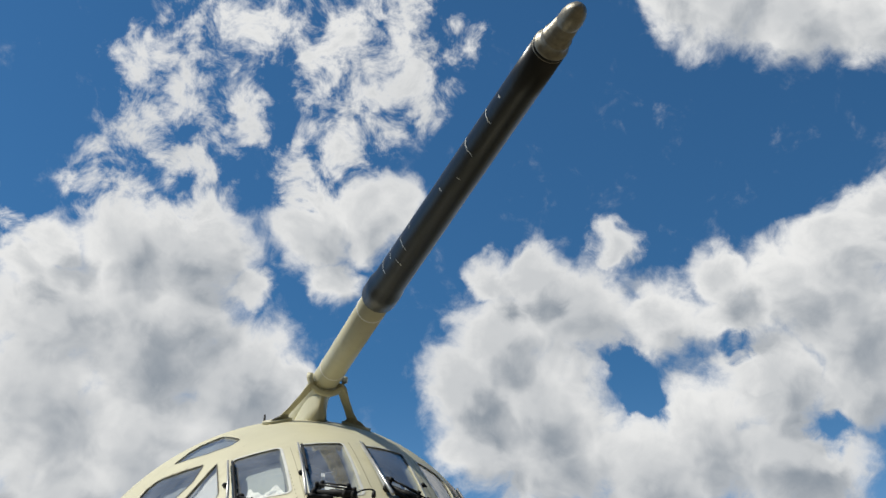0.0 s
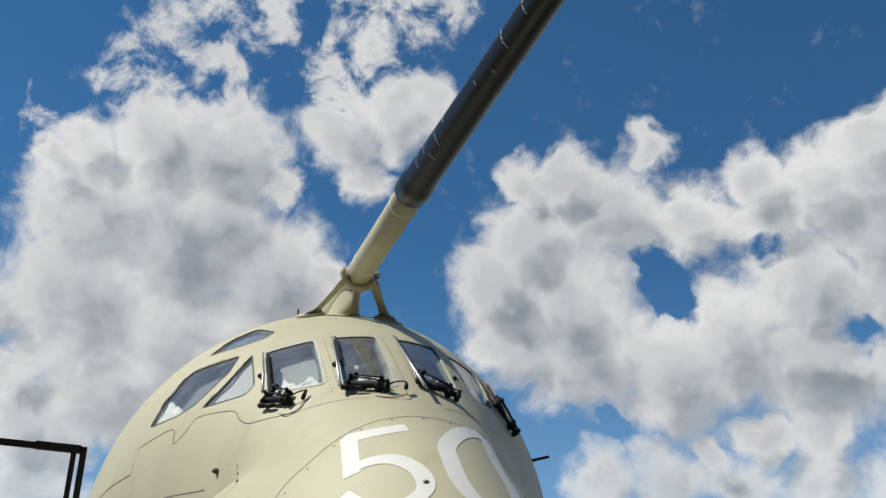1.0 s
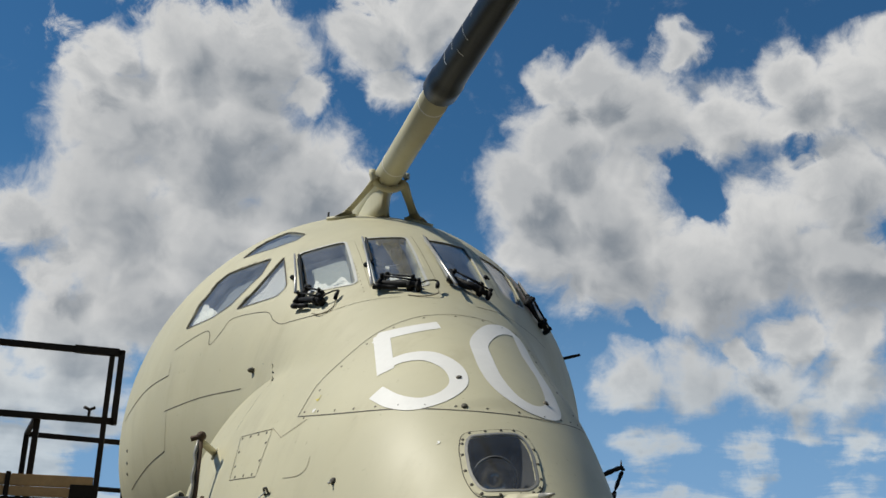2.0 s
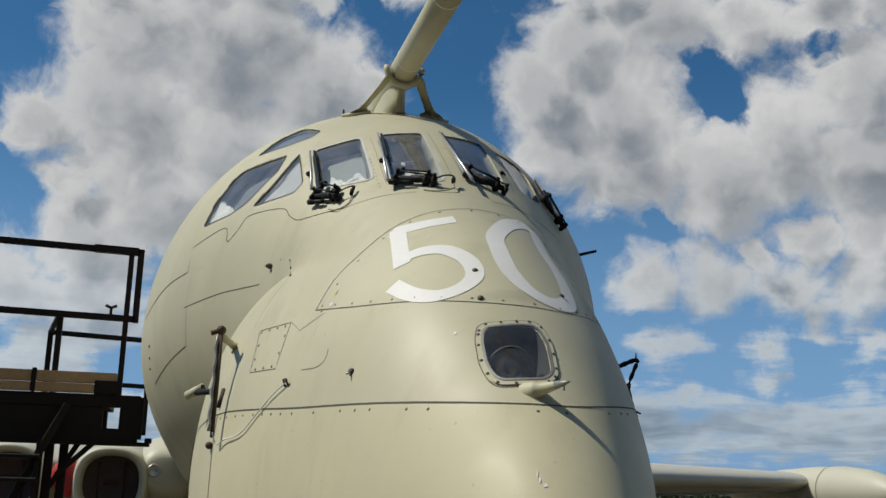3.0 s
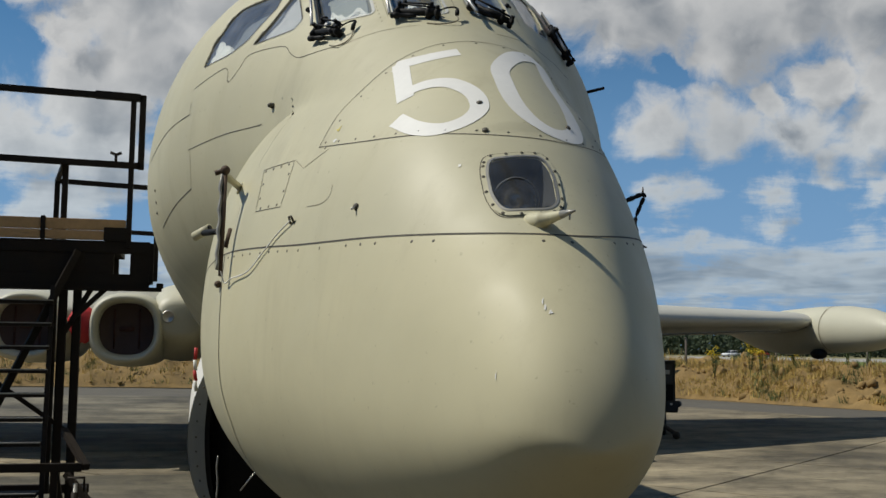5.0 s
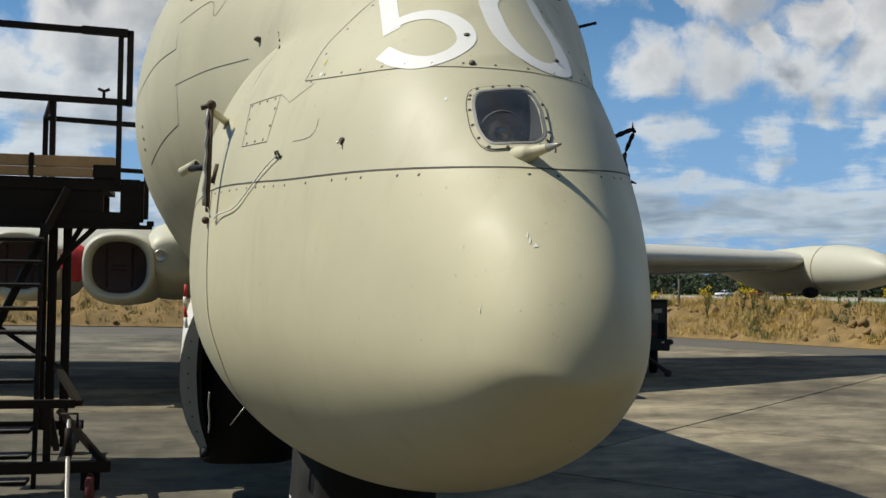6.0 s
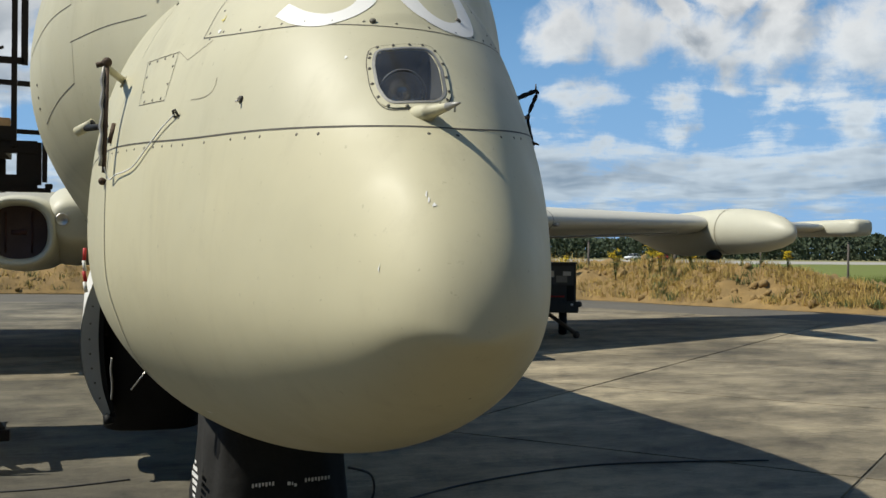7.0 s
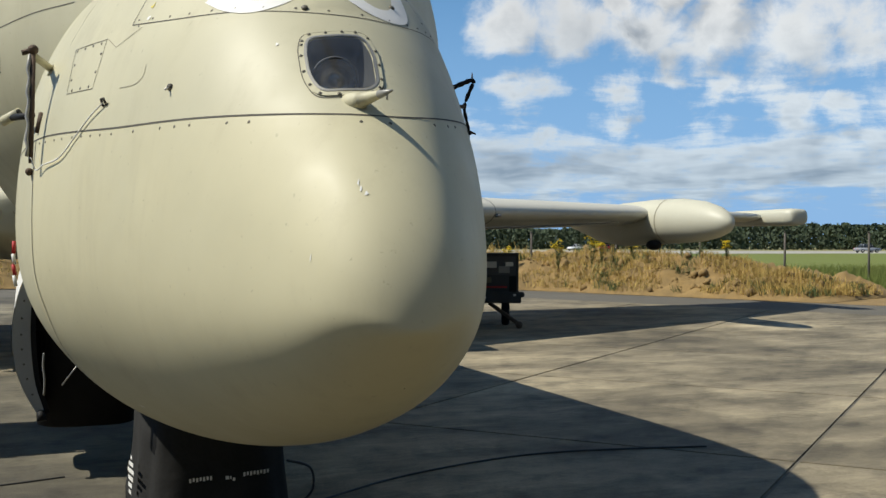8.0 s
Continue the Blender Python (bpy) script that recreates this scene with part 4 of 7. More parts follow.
for t, a0, a1 in ((0.16, 150, 215), (0.22, 160, 200), (0.24, 215, 245), (0.30, 175, 230), (0.36, 160, 190), (0.55, 200, 215), (0.70, 165, 235), (0.72, 100, 125), (0.80, 170, 225), (0.84, 75, 95), (0.86, 185, 200), (0.62, 230, 245)):
    p, r = lerp(P_JOINT, P_END, t), float(np.interp(t, [0.09, 0.5, 0.9], [0.080, 0.069, 0.060])) + 0.0012
    ring = []
    for k in range(9):
        a = radians(a0 + (a1 - a0) * k / 8)
        j = 0.004 * rr.uniform(-1, 1)
        for o in (-0.0022, 0.0022):
            ring.append(bm.verts.new(p + ax * (o + j) + pv * math.cos(a) * r + pu * math.sin(a) * r))
    for k in range(8):
        bm.faces.new((ring[2 * k], ring[2 * k + 1], ring[2 * k + 3], ring[2 * k + 2]))
tagged(part("sleeve_scuffs", bm, M_WHITE, sleeve, "worn white scuff lines", smooth=False), kind="stuff")

# bracket: a saddle under the tube on two splayed legs, and the fairing behind
SAD = Vector((0, 3.40, 4.09))
bracket = thing("probe_bracket", "", "")
bracket.parent = aircraft
bm = bmesh.new()
pts = []
for k in range(13):
    a = radians(175 + 190 * k / 12)
    pts.append(SAD + Vector((0.105 * math.cos(a), 0, 0.055 + 0.105 * math.sin(a))))
tube(bm, pts, 0.020, 8)
part("saddle", bm, M_HEMP, bracket)
for sx in (-1, 1):
    foot = on_skin(sx * 0.232, 3.945)
    top = SAD + Vector((sx * 0.085, 0, 0.0))
    bm = bmesh.new()
    rings = []
    for t, w, h in ((0.0, 0.040, 0.050), (0.25, 0.032, 0.045), (0.6, 0.030, 0.045), (0.85, 0.038, 0.060), (0.95, 0.055, 0.085), (1.0, 0.075, 0.105)):
        p = lerp(top, foot, t) + Vector((0, 0, -0.010 * math.sin(t * math.pi)))
        rings.append([p + Vector((w * math.cos(k * math.tau / 14) * 0.9, h * math.sin(k * math.tau / 14), 0.4 * w * -sx * math.cos(k * math.tau / 14))) for k in range(14)])
    loft(bm, rings)
    leg = part("leg", bm, M_HEMP, bracket)
    m = frame_on_skin(sx * 0.235, 3.938)
    bm = bmesh.new()
    loft(bm, [[m @ Vector((0.085 * math.cos(k * math.tau / 24), 0.11 * math.sin(k * math.tau / 24), h)) for k in range(24)] for h in (-0.01, 0.010, 0.014)])
    part("foot_plate", bm, M_HEMP, leg, "beige foot plate")
bm = bmesh.new()
rings = []
for z, y0, y1, w in ((3.93, 3.50, 4.9, 0.085), (4.02, 3.52, 4.75, 0.075), (4.10, 3.46, 4.6, 0.07), (4.16, 3.46, 4.5, 0.06)):
    rings.append([(w * math.sin(k * math.tau / 24) * (1 if math.cos(k * math.tau / 24) < 0.2 else 1), (y0 + y1) / 2 - (y1 - y0) / 2 * math.copysign(abs(math.cos(k * math.tau / 24)) ** 0.7, math.cos(k * math.tau / 24)), z) for k in range(24)])
loft(bm, rings)
part("probe_fairing", bm, M_HEMP, aircraft, "beige fairing under the probe")

# aerials
bm = bmesh.new()
tube(bm, [(-0.184, 4.754, 4.20), (-0.184, 4.754, 4.27), (-0.184, 4.754, 4.37)], [0.012, 0.009, 0.007], 8)
part("whip_aerial", bm, M_BLACK, aircraft, "short black roof aerial")
bm = bmesh.new()
tube(bm, [(1.100, 3.750, 3.165), (1.20, 3.75, 3.185), (1.325, 3.75, 3.222)], [0.013, 0.010, 0.009], 8)
part("side_aerial", bm, M_BLACK, aircraft, "black rod aerial")
for x, z in ((0.015, 3.982), (0.050, 3.976)):
    m = frame_on_skin(x, z)
    bm = bmesh.new()
    box(bm, (-0.02, -0.006, 0), (0.02, 0.006, 0.008), m, 0.003)
    part("roof_fitting", bm, M_SEAM, aircraft, "small dark roof fitting")

# ---------------------------------------------------------------- wipers


def wiper(x, z, tilt, blade, blade_len, hose=True):
    """A black wiper gear below a pane, with its parked arm and blade and its hose."""
    m = frame_on_skin(x, z) @ Matrix.Rotation(radians(tilt), 4, "Z") @ Matrix.Diagonal((0.98, 1.05, 0.9, 1))
    P = lambda *v: m @ Vector(v)
    bm = bmesh.new()
    # the long motor barrel with its collars, and a second, shorter one below it
    tube(bm, [P(-0.105, -0.030, 0.030), P(-0.02, -0.036, 0.032), P(-0.018, -0.036, 0.032), P(0.03, -0.040, 0.032), P(0.105, -0.048, 0.030)], [0.012, 0.013, 0.018, 0.018, 0.013], 12)
    tube(bm, [P(-0.120, -0.062, 0.024), P(-0.085, -0.064, 0.024), P(-0.083, -0.064, 0.024), P(-0.03, -0.068, 0.024), P(0.005, -0.070, 0.024)], [0.014, 0.014, 0.010, 0.012, 0.007], 10)
    for u, v, w, h in ((-0.100, -0.026, 0.026, 0.062), (0.055, -0.034, 0.030, 0.050), (0.100, -0.050, 0.022, 0.036)):
        box(bm, (u - w / 2, v - h / 2, 0.0), (u + w / 2, v + h / 2, 0.050), m, 0.005)
    w = part("wiper", bm, M_BLACK, aircraft, "black windscreen wiper gear")
    # crank post with its knob, and the thin link rods that stand clear of the barrel
    bm = bmesh.new()
    box(bm, (-0.112, 0.000, 0.020), (-0.090, 0.052, 0.045), m, 0.004)
    tube(bm, [P(-0.101, 0.052, 0.030), P(-0.101, 0.062, 0.030), P(-0.101, 0.070, 0.030)], [0.015, 0.016, 0.008], 10)
    part("crank_post", bm, M_BLACK, w)
    for ends, r in (((P(-0.090, 0.040, 0.048), P(0.055, 0.002, 0.052)), 0.0045), ((P(-0.095, -0.010, 0.062), P(0.100, -0.040, 0.052)), 0.0045)):
        bm = bmesh.new()
        tube(bm, ends, r, 8)
        for e in ends:
            tube(bm, [e - m.to_3x3() @ Vector((0, 0, 0.014)), e + m.to_3x3() @ Vector((0, 0, 0.010))], 0.010, 10)
        part("linkage", bm, M_BLACK, w)
    bm = bmesh.new()
    box(bm, (0.042, -0.012, 0.010), (0.068, 0.014, 0.046), m, 0.004)
    part("link_block", bm, M_BLACK, w)
    b0, b1 = Vector(blade[0]), Vector(blade[1])
    bm = bmesh.new()
    tube(bm, [on_skin(b0.x, b0.y, 0.05), on_skin(*(b0.lerp(b1, 0.5)), 0.035), on_skin(b1.x, b1.y, 0.026)], [0.008, 0.007, 0.005], 8)
    arm = part("wiper_arm", bm, M_METAL, w, "bare metal wiper arm")
    bm = bmesh.new()
    n = 7
    k0 = 1 - blade_len
    pts = [b0.lerp(b1, k0 + (1 - k0) * i / n) for i in range(n + 1)]
    tube(bm, [on_skin(a.x + 0.016, a.y, 0.016) for a in pts], 0.0075, 6)
    part("wiper_blade", bm, M_BLACK, arm, "black rubber blade")
    if hose:
        bm = bmesh.new()
        tube(bm, catmull([P(0.095, -0.045, 0.03), P(0.130, -0.030, 0.045), P(0.160, -0.005, 0.040), P(0.172, 0.016, 0.024)], 6), 0.0038, 8)
        tube(bm, [P(0.172, 0.014, 0.022), P(0.180, -0.012, 0.022), P(0.186, -0.035, 0.015)], [0.006, 0.010, 0.009], 10)
        part("spray_pipe", bm, M_BLACK, w, "black washer pipe")
        bm = bmesh.new()
        tube(bm, catmull([P(0.186, -0.035, 0.010), P(0.205, -0.075, 0.006), P(0.185, -0.105, 0.005), P(0.13, -0.120, 0.005), P(0.07, -0.110, 0.005)], 6), 0.003, 6)
        part("drain_wire", bm, M_SEAM_FAINT, w, "thin wire on the skin")


wiper(-0.475, 3.100, -8, ((-0.538, 3.120), (-0.537, 3.471)), 0.95)
wiper(-0.125, 3.098, -9, ((-0.249, 3.052), (-0.215, 3.530)), 0.5)
wiper(0.200, 3.138, -30, ((0.091, 3.051), (0.103, 3.566)), 0.4, False)
wiper(0.815, 3.270, -52, ((0.770, 3.190), (0.780, 3.520)), 0.5, False)
for x, z in ((-0.246, 3.282), (-0.564, 3.298), (0.381, 3.302)):
    m = frame_on_skin(x, z)
    bm = bmesh.new()
    box(bm, (-0.010, -0.010, 0), (0.010, 0.010, 0.02), m, 0.003)
    tube(bm, [m @ Vector((0.008, -0.008, 0.012)), m @ Vector((0.016, -0.016, 0.012))], 0.005, 8)
    part("spray_nozzle", bm, M_BLACK, aircraft, "small black washer nozzle")

# cockpit inside: a coaming with crumpled white sheets, two seat backs
bm = bmesh.new()
box(bm, (-0.50, 2.70, 2.93), (0.50, 3.00, 3.04), bevel=0.02)
part("coaming", bm, M_INSIDE, aircraft, "dark cockpit coaming")


def sheet(x0, x1, y, z0, z1, seed):
    rr = Vector((seed * 3.1, seed * 1.7, 0))
    bm = bmesh.new()
    grid = []
    for i in range(15):
        row = []
        for j in range(11):
            u, v = i / 14, j / 10
            p = Vector((x0 + (x1 - x0) * u, y + 0.16 * v, z0 + (z1 - z0) * v * (0.6 + 0.5 * noise.noise(Vector((u * 2.2, seed, 0))))))
            w = noise.noise_vector(p * 9 + rr) * 0.05 + noise.noise_vector(p * 22 + rr) * 0.02
            row.append(bm.verts.new(p + w))
        grid.append(row)
    for a, b in zip(grid, grid[1:]):
        for j in range(10):
            bm.faces.new((a[j], a[j + 1], b[j + 1], b[j]))
    return bm


SHEETS = ((-0.46, -0.30, 2.86, 3.03, 3.15, 1), (-0.17, 0.03, 2.56, 3.05, 3.24, 2), (0.14, 0.40, 2.66, 3.04, 3.24, 3))
for row in SHEETS:
    part("sun_sheet", sheet(*row), M_CLOTH, aircraft, "crumpled white sheet behind the windscreen")


def backing(index, k, depth, mat, label, ripple=0.02):
    """A tinted sheet added a little way behind a pane, mostly for mirrored sky."""
    poly = PANES[index][1]
    mid = np.mean(poly, 0)
    bm = bmesh.new()
    rings = []
    for f in (1.0, 0.8, 0.6, 0.4, 0.2):
        ring = []
        for p in poly:
            q = mid + (p - mid) * k * f
            w = ripple * noise.noise(Vector((q[0] * 14, q[1] * 5, index)))
            s = on_skin(*q)
            ring.append(bm.verts.new(s + (Vector((0, s.y + 0.35, 3.0)) - s).normalized() * (depth - w)))
        rings.append(ring)
    n = len(poly)
    for a, b in zip(rings, rings[1:]):
        for i in range(n):
            bm.faces.new((a[i], a[(i + 1) % n], b[(i + 1) % n], b[i]))
    bm.faces.new(rings[-1])
    part("window_blind", bm, mat, aircraft, label)


M_OLIVE = material("olive_frame", (0.16, 0.17, 0.09), rough=0.6, vary=0.25, scale=6, fine=40, bump=0.1)
M_PALE_BACKING = material("pale_backing", (0.30, 0.325, 0.31), rough=0.85, vary=0.10, scale=4, fine=30, bump=0.3, bump_scale=9)
M_GREY_BACKING = material("grey_backing", (0.16, 0.178, 0.205), rough=0.85, vary=0.25, scale=4, fine=30, bump=0.4, bump_scale=7)
M_WHITE_BACKING = material("white_backing", (0.48, 0.48, 0.49), rough=0.85, vary=0.12, scale=6, fine=40, bump=0.3, bump_scale=9)
# pale and grey tones stand in for mirrored sky, olive for the cockpit
backing(0, 1.10, 0.090, M_PALE_BACKING, "pale grey backing for the sky mirrored in the pane", 0.008)
backing(5, 1.02, 0.020, M_WHITE_BACKING, "white backing added behind the triangular pane", 0.010)
backing(4, 1.06, 0.085, M_GREY_BACKING, "grey backing for the sky mirrored in the side pane", 0.012)
backing(6, 1.02, 0.024, M_GREY_BACKING, "grey backing for the sky mirrored in the roof pane", 0.010)
backing(3, 1.02, 0.026, M_GREY_BACKING, "grey backing for the sky mirrored in the quarter pane", 0.010)
backing(2, 1.06, 0.110, M_GREY_BACKING, "grey backing for the sky mirrored in the windscreen", 0.015)
backing(1, 0.97, 0.200, M_OLIVE, "olive backing added behind the windscreen", 0.02)


def heap(x0, x1, z0, z1, depth, seed, label):
    """Crumpled cloth lying against the foot of a pane, its upper edge uneven."""
    bm, grid, o = bmesh.new(), [], Vector((seed * 2.3, seed * 1.1, seed))
    for i in range(22):
        u = i / 21
        x = x0 + (x1 - x0) * u
        top = z0 + (z1 - z0) * (0.62 + 0.55 * noise.noise(Vector((u * 3.1, seed, 0))) + 0.25 * noise.noise(Vector((u * 9, seed, 1)))) * min(1, 5 * u, 5 * (1 - u))
        row = []
        for j in range(12):
            z = z0 + (top - z0) * j / 11
            p = on_skin(x, z)
            q = p * 16 + o
            row.append(bm.verts.new(p + Vector((0, depth + 0.022 * noise.noise(q) + 0.010 * noise.noise(q * 2.7), 0))))
        grid.append(row)
    for a, b in zip(grid, grid[1:]):
        for j in range(11):
            bm.faces.new((a[j], a[j + 1], b[j + 1], b[j]))
    part("crumpled_cloth", bm, M_CLOTH, aircraft, label)


heap(-0.50, -0.31, 3.13, 3.27, 0.045, 1, "crumpled white cloth at the foot of the pane")
heap(-1.06, -0.90, 3.17, 3.36, 0.050, 2, "crumpled white cloth behind the side pane")
heap(-0.17, -0.02, 3.10, 3.30, 0.075, 3, "crumpled white cloth behind the windscreen")
heap(0.15, 0.33, 3.13, 3.33, 0.060, 4, "crumpled white cloth behind the windscreen")
bm = bmesh.new()
bar(bm, (-0.13, 2.66, 3.10), (-0.08, 2.90, 3.40), 0.022, 0.004)
bar(bm, (-0.08, 2.90, 3.40), (-0.02, 2.95, 3.43), 0.020, 0.004)
part("loose_strip", bm, M_CLOTH, aircraft, "loose white strip behind the windscreen", smooth=False)
bm = bmesh.new()
tube(bm, [(0.02, 2.95, 3.0), (0.03, 3.1, 3.35), (0.02, 3.2, 3.6)], 0.03, 8)
tube(bm, [(-0.22, 3.05, 3.50), (0.06, 3.1, 3.42)], 0.02, 8)
part("cockpit_frame", bm, M_OLIVE, aircraft, "olive cockpit frame tubes")
bm = bmesh.new()
box(bm, (-0.22, 3.05, 3.05), (0.10, 3.12, 3.34), bevel=0.02)
part("instrument_box", bm, M_OLIVE, aircraft, "olive instrument box behind the windscreen")
# copper-coloured strip painted as the sunlit reflection along the port quarter pane's edge
M_EDGE_GLINT = material("pane_edge_glint", (0.55, 0.33, 0.19), rough=0.35, metal=0.8, vary=0.2, scale=12, fine=60, bump=0.05)
bm = bmesh.new()
ribbon(bm, dense([(0.735, 3.560), (0.755, 3.400), (0.745, 3.250)], 0.03, False), 0.050, 0.012)
part("edge_strip", bm, M_EDGE_GLINT, aircraft, "copper-coloured strip for the sunlit reflection beside the pane")
for x in (-0.42, 0.42):
    bm = bmesh.new()
    box(bm, (x - 0.22, 3.75, 2.75), (x + 0.22, 3.90, 3.55), bevel=0.06)
    part("crew_seat", bm, M_INSIDE, aircraft, "dark crew seat back")

# ---------------------------------------------------------------- starboard vane with its stay, cord; port arm
M_RUST = material("rusty_steel", (0.085, 0.055, 0.035), rough=0.75, metal=0.3, vary=0.35, scale=18, fine=90, bump=0.3)
vt, vb = Vector((-0.957, 2.530, 2.395)), Vector((-0.966, 2.430, 1.918))
bm = bmesh.new()
tube(bm, [vt + Vector((0, 0, 0.02)), lerp(vt, vb, 0.5), vb], [0.011, 0.011, 0.009], 8)
vane = part("vane_stay", bm, M_RUST, aircraft, "rusty upright stay with two stub arms")
bm = bmesh.new()
ps = [lerp(vt, vb, t) + Vector((-0.016 + 0.004 * math.sin(t * 30), -0.006, 0)) for t in np.linspace(0.030, 0.943, 14)]
tube(bm, ps, [0.006 + 0.003 * abs(math.sin(i * 2.1)) for i in range(14)], 7)
part("stay_tape", bm, M_GREY_METAL, vane, "frayed pale tape")
bm = bmesh.new()
bmesh.ops.create_uvsphere(bm, u_segments=12, v_segments=8, radius=0.022, matrix=Matrix.Translation(vt + Vector((0.0, -0.005, 0.005))))
tube(bm, [vt + Vector((-0.045, 0, -0.01)), vt + Vector((0, 0, 0.005))], [0.012, 0.012], 8)
part("stay_head", bm, M_RUST, vane, "rusty round head")
pin = on_skin(-0.884, 2.352)
bm = bmesh.new()
tube(bm, [vt + Vector((-0.005, 0.01, -0.012)), pin + Vector((0, 0, 0.0))], [0.016, 0.017], 10)
m = frame_on_skin(-0.884, 2.350)
loft(bm, [[m @ Vector((0.026 * math.cos(k * math.tau / 14), 0.030 * math.sin(k * math.tau / 14), h)) for k in range(14)] for h in (-0.005, 0.008)])
part("upper_arm", bm, M_HEMP, vane, "beige upper arm")
bm = bmesh.new()
mid = Vector((-1.017, 2.759, 2.160))
tube(bm, [mid, Vector((-1.086, 2.818, 2.125))], 0.023, 14)
part("lower_tube", bm, M_HEMP, vane, "short beige tube with a closed end")
bm = bmesh.new()
ax_ = (mid - Vector((-1.086, 2.813, 2.125))).normalized()
# black disc stands in for the shade inside the tube's mouth
tube(bm, [mid - ax_ * 0.001, mid + ax_ * 0.002], 0.0175, 14)
tube(bm, [mid + Vector((-0.03, 0.02, -0.02)), Vector((-0.961, 2.577, 2.13))], [0.016, 0.013], 10)
part("tube_bore", bm, M_BLACK, vane, "black disc for the shade inside the tube, with its arm")
bm = bmesh.new()
m = frame_on_skin(-0.930, 2.099)
box(bm, (-0.010, -0.045, -0.01), (0.010, 0.045, 0.014), m, 0.003)
part("stay_clamp", bm, M_RUST, vane, "rusty clamp plate")
cord = catmull([on_skin(-0.698, 2.106, 0.012), on_skin(-0.744, 2.061, 0.010), on_skin(-0.795, 1.995, 0.008), on_skin(-0.850, 1.923, 0.010), on_skin(-0.905, 1.903, 0.014), vb + Vector((0.02, -0.012, -0.03)), vb + Vector((0.0, -0.01, 0.02))], 8)
bm = bmesh.new()
tube(bm, cord, 0.0028, 7)
part("tie_cord", bm, M_CLOTH, vane, "thin white tie cord")
m = frame_on_skin(-0.696, 2.110)
bm = bmesh.new()
tube(bm, [m @ Vector(v) for v in ((-0.018, -0.012, 0.002), (-0.006, 0.008, 0.02), (0.012, 0.010, 0.02), (0.014, -0.012, 0.002))], 0.005, 8)
part("tie_loop", bm, M_SEAM, vane, "small dark eye for the cord")
m = frame_on_skin(-0.962, 1.887)
bm = bmesh.new()
bmesh.ops.create_uvsphere(bm, u_segments=10, v_segments=7, radius=0.017, matrix=m @ Matrix.Translation((0, 0, 0.012)))
part("stay_foot", bm, M_RUST, vane, "rusty stay foot")
bm = bmesh.new()
arm = catmull([(0.700, 2.00, 2.235), (0.748, 2.05, 2.262), (0.801, 2.05, 2.287), (0.840, 2.05, 2.302), (0.848, 2.05, 2.292), (0.828, 2.05, 2.246), (0.806, 2.05, 2.184), (0.817, 2.05, 2.122), (0.833, 2.05, 2.061)], 5)
tube(bm, arm, [0.010 + 0.003 * math.sin(i * 0.9) ** 2 - 0.00012 * i for i in range(len(arm))], 9)
port = part("port_vane", bm, M_BLACK, aircraft, "bent black vane arm")
for pts, r in (([(0.842, 2.05, 2.30), (0.843, 2.05, 2.335)], [0.006, 0.002]), ([(0.720, 2.01, 2.170), (0.806, 2.05, 2.186)], [0.010, 0.009]), ([(0.833, 2.05, 2.075), (0.860, 2.05, 2.067)], [0.007, 0.003])):
    bm = bmesh.new()
    tube(bm, pts, r, 8)
    part("vane_link", bm, M_RUST, port, "rusty link")
bm = bmesh.new()
tube(bm, [(-0.783, 2.620, 1.052), (-0.843, 2.700, 0.961)], 0.003, 6)
part("trailing_wire", bm, M_METAL, aircraft, "thin bare wire")
bm = bmesh.new()
tube(bm, [(-0.002, 2.399, 0.78), (-0.002, 2.399, 0.715), (0.002, 2.399, 0.700)], [0.012, 0.012, 0.008], 10)
part("belly_drain", bm, M_WHITE, aircraft, "small pale drain stub")

# ---------------------------------------------------------------- wings, pods, engines


def airfoil(n=20, t=0.11):
    pts = []
    for i in range(n):
        a = math.tau * i / n
        x = 0.5 - 0.5 * math.cos(a)
        y = 5 * t * (0.2969 * math.sqrt(x) - 0.126 * x - 0.3516 * x * x + 0.2843 * x ** 3 - 0.1036 * x ** 4)
        pts.append((x, y if a <= math.pi else -y))
    return pts


WING = ((1.0, 11.9, 19.8, 1.97, 0.115), (3.6, 12.95, 20.1, 2.05, 0.11), (6.0, 14.1, 20.4, 2.14, 0.10), (10.2, 16.1, 21.0, 2.19, 0.095), (13.5, 17.8, 21.5, 2.22, 0.09), (15.7, 19.35, 21.9, 2.25, 0.085))


def wing(side):
    bm = bmesh.new()
    loft(bm, [[(side * x, le + (te - le) * u, z + v * (te - le)) for u, v in airfoil(32, t)] for x, le, te, z, t in WING])
    return part("wing", bm, M_WING, aircraft, "long pale beige swept wing")


def wingtip_pod(side):
    bm = bmesh.new()
    rings = []
    for y, w, h in ((18.25, 0.16, 0.12), (18.3, 0.26, 0.19), (18.55, 0.30, 0.21), (20.5, 0.30, 0.20), (21.8, 0.22, 0.16), (22.6, 0.05, 0.05)):
        rings.append([(side * (15.95 + w * math.copysign(abs(math.cos(k * math.tau / 20)) ** 0.6, math.cos(k * math.tau / 20))), y + 0.25 * (math.cos(k * math.tau / 20) * side < 0) * 0, 2.23 + h * math.copysign(abs(math.sin(k * math.tau / 20)) ** 0.7, math.sin(k * math.tau / 20))) for k in range(20)])
    loft(bm, rings)
    return part("wingtip_pod", bm, M_LIP, aircraft, "pale boxy wingtip pod")


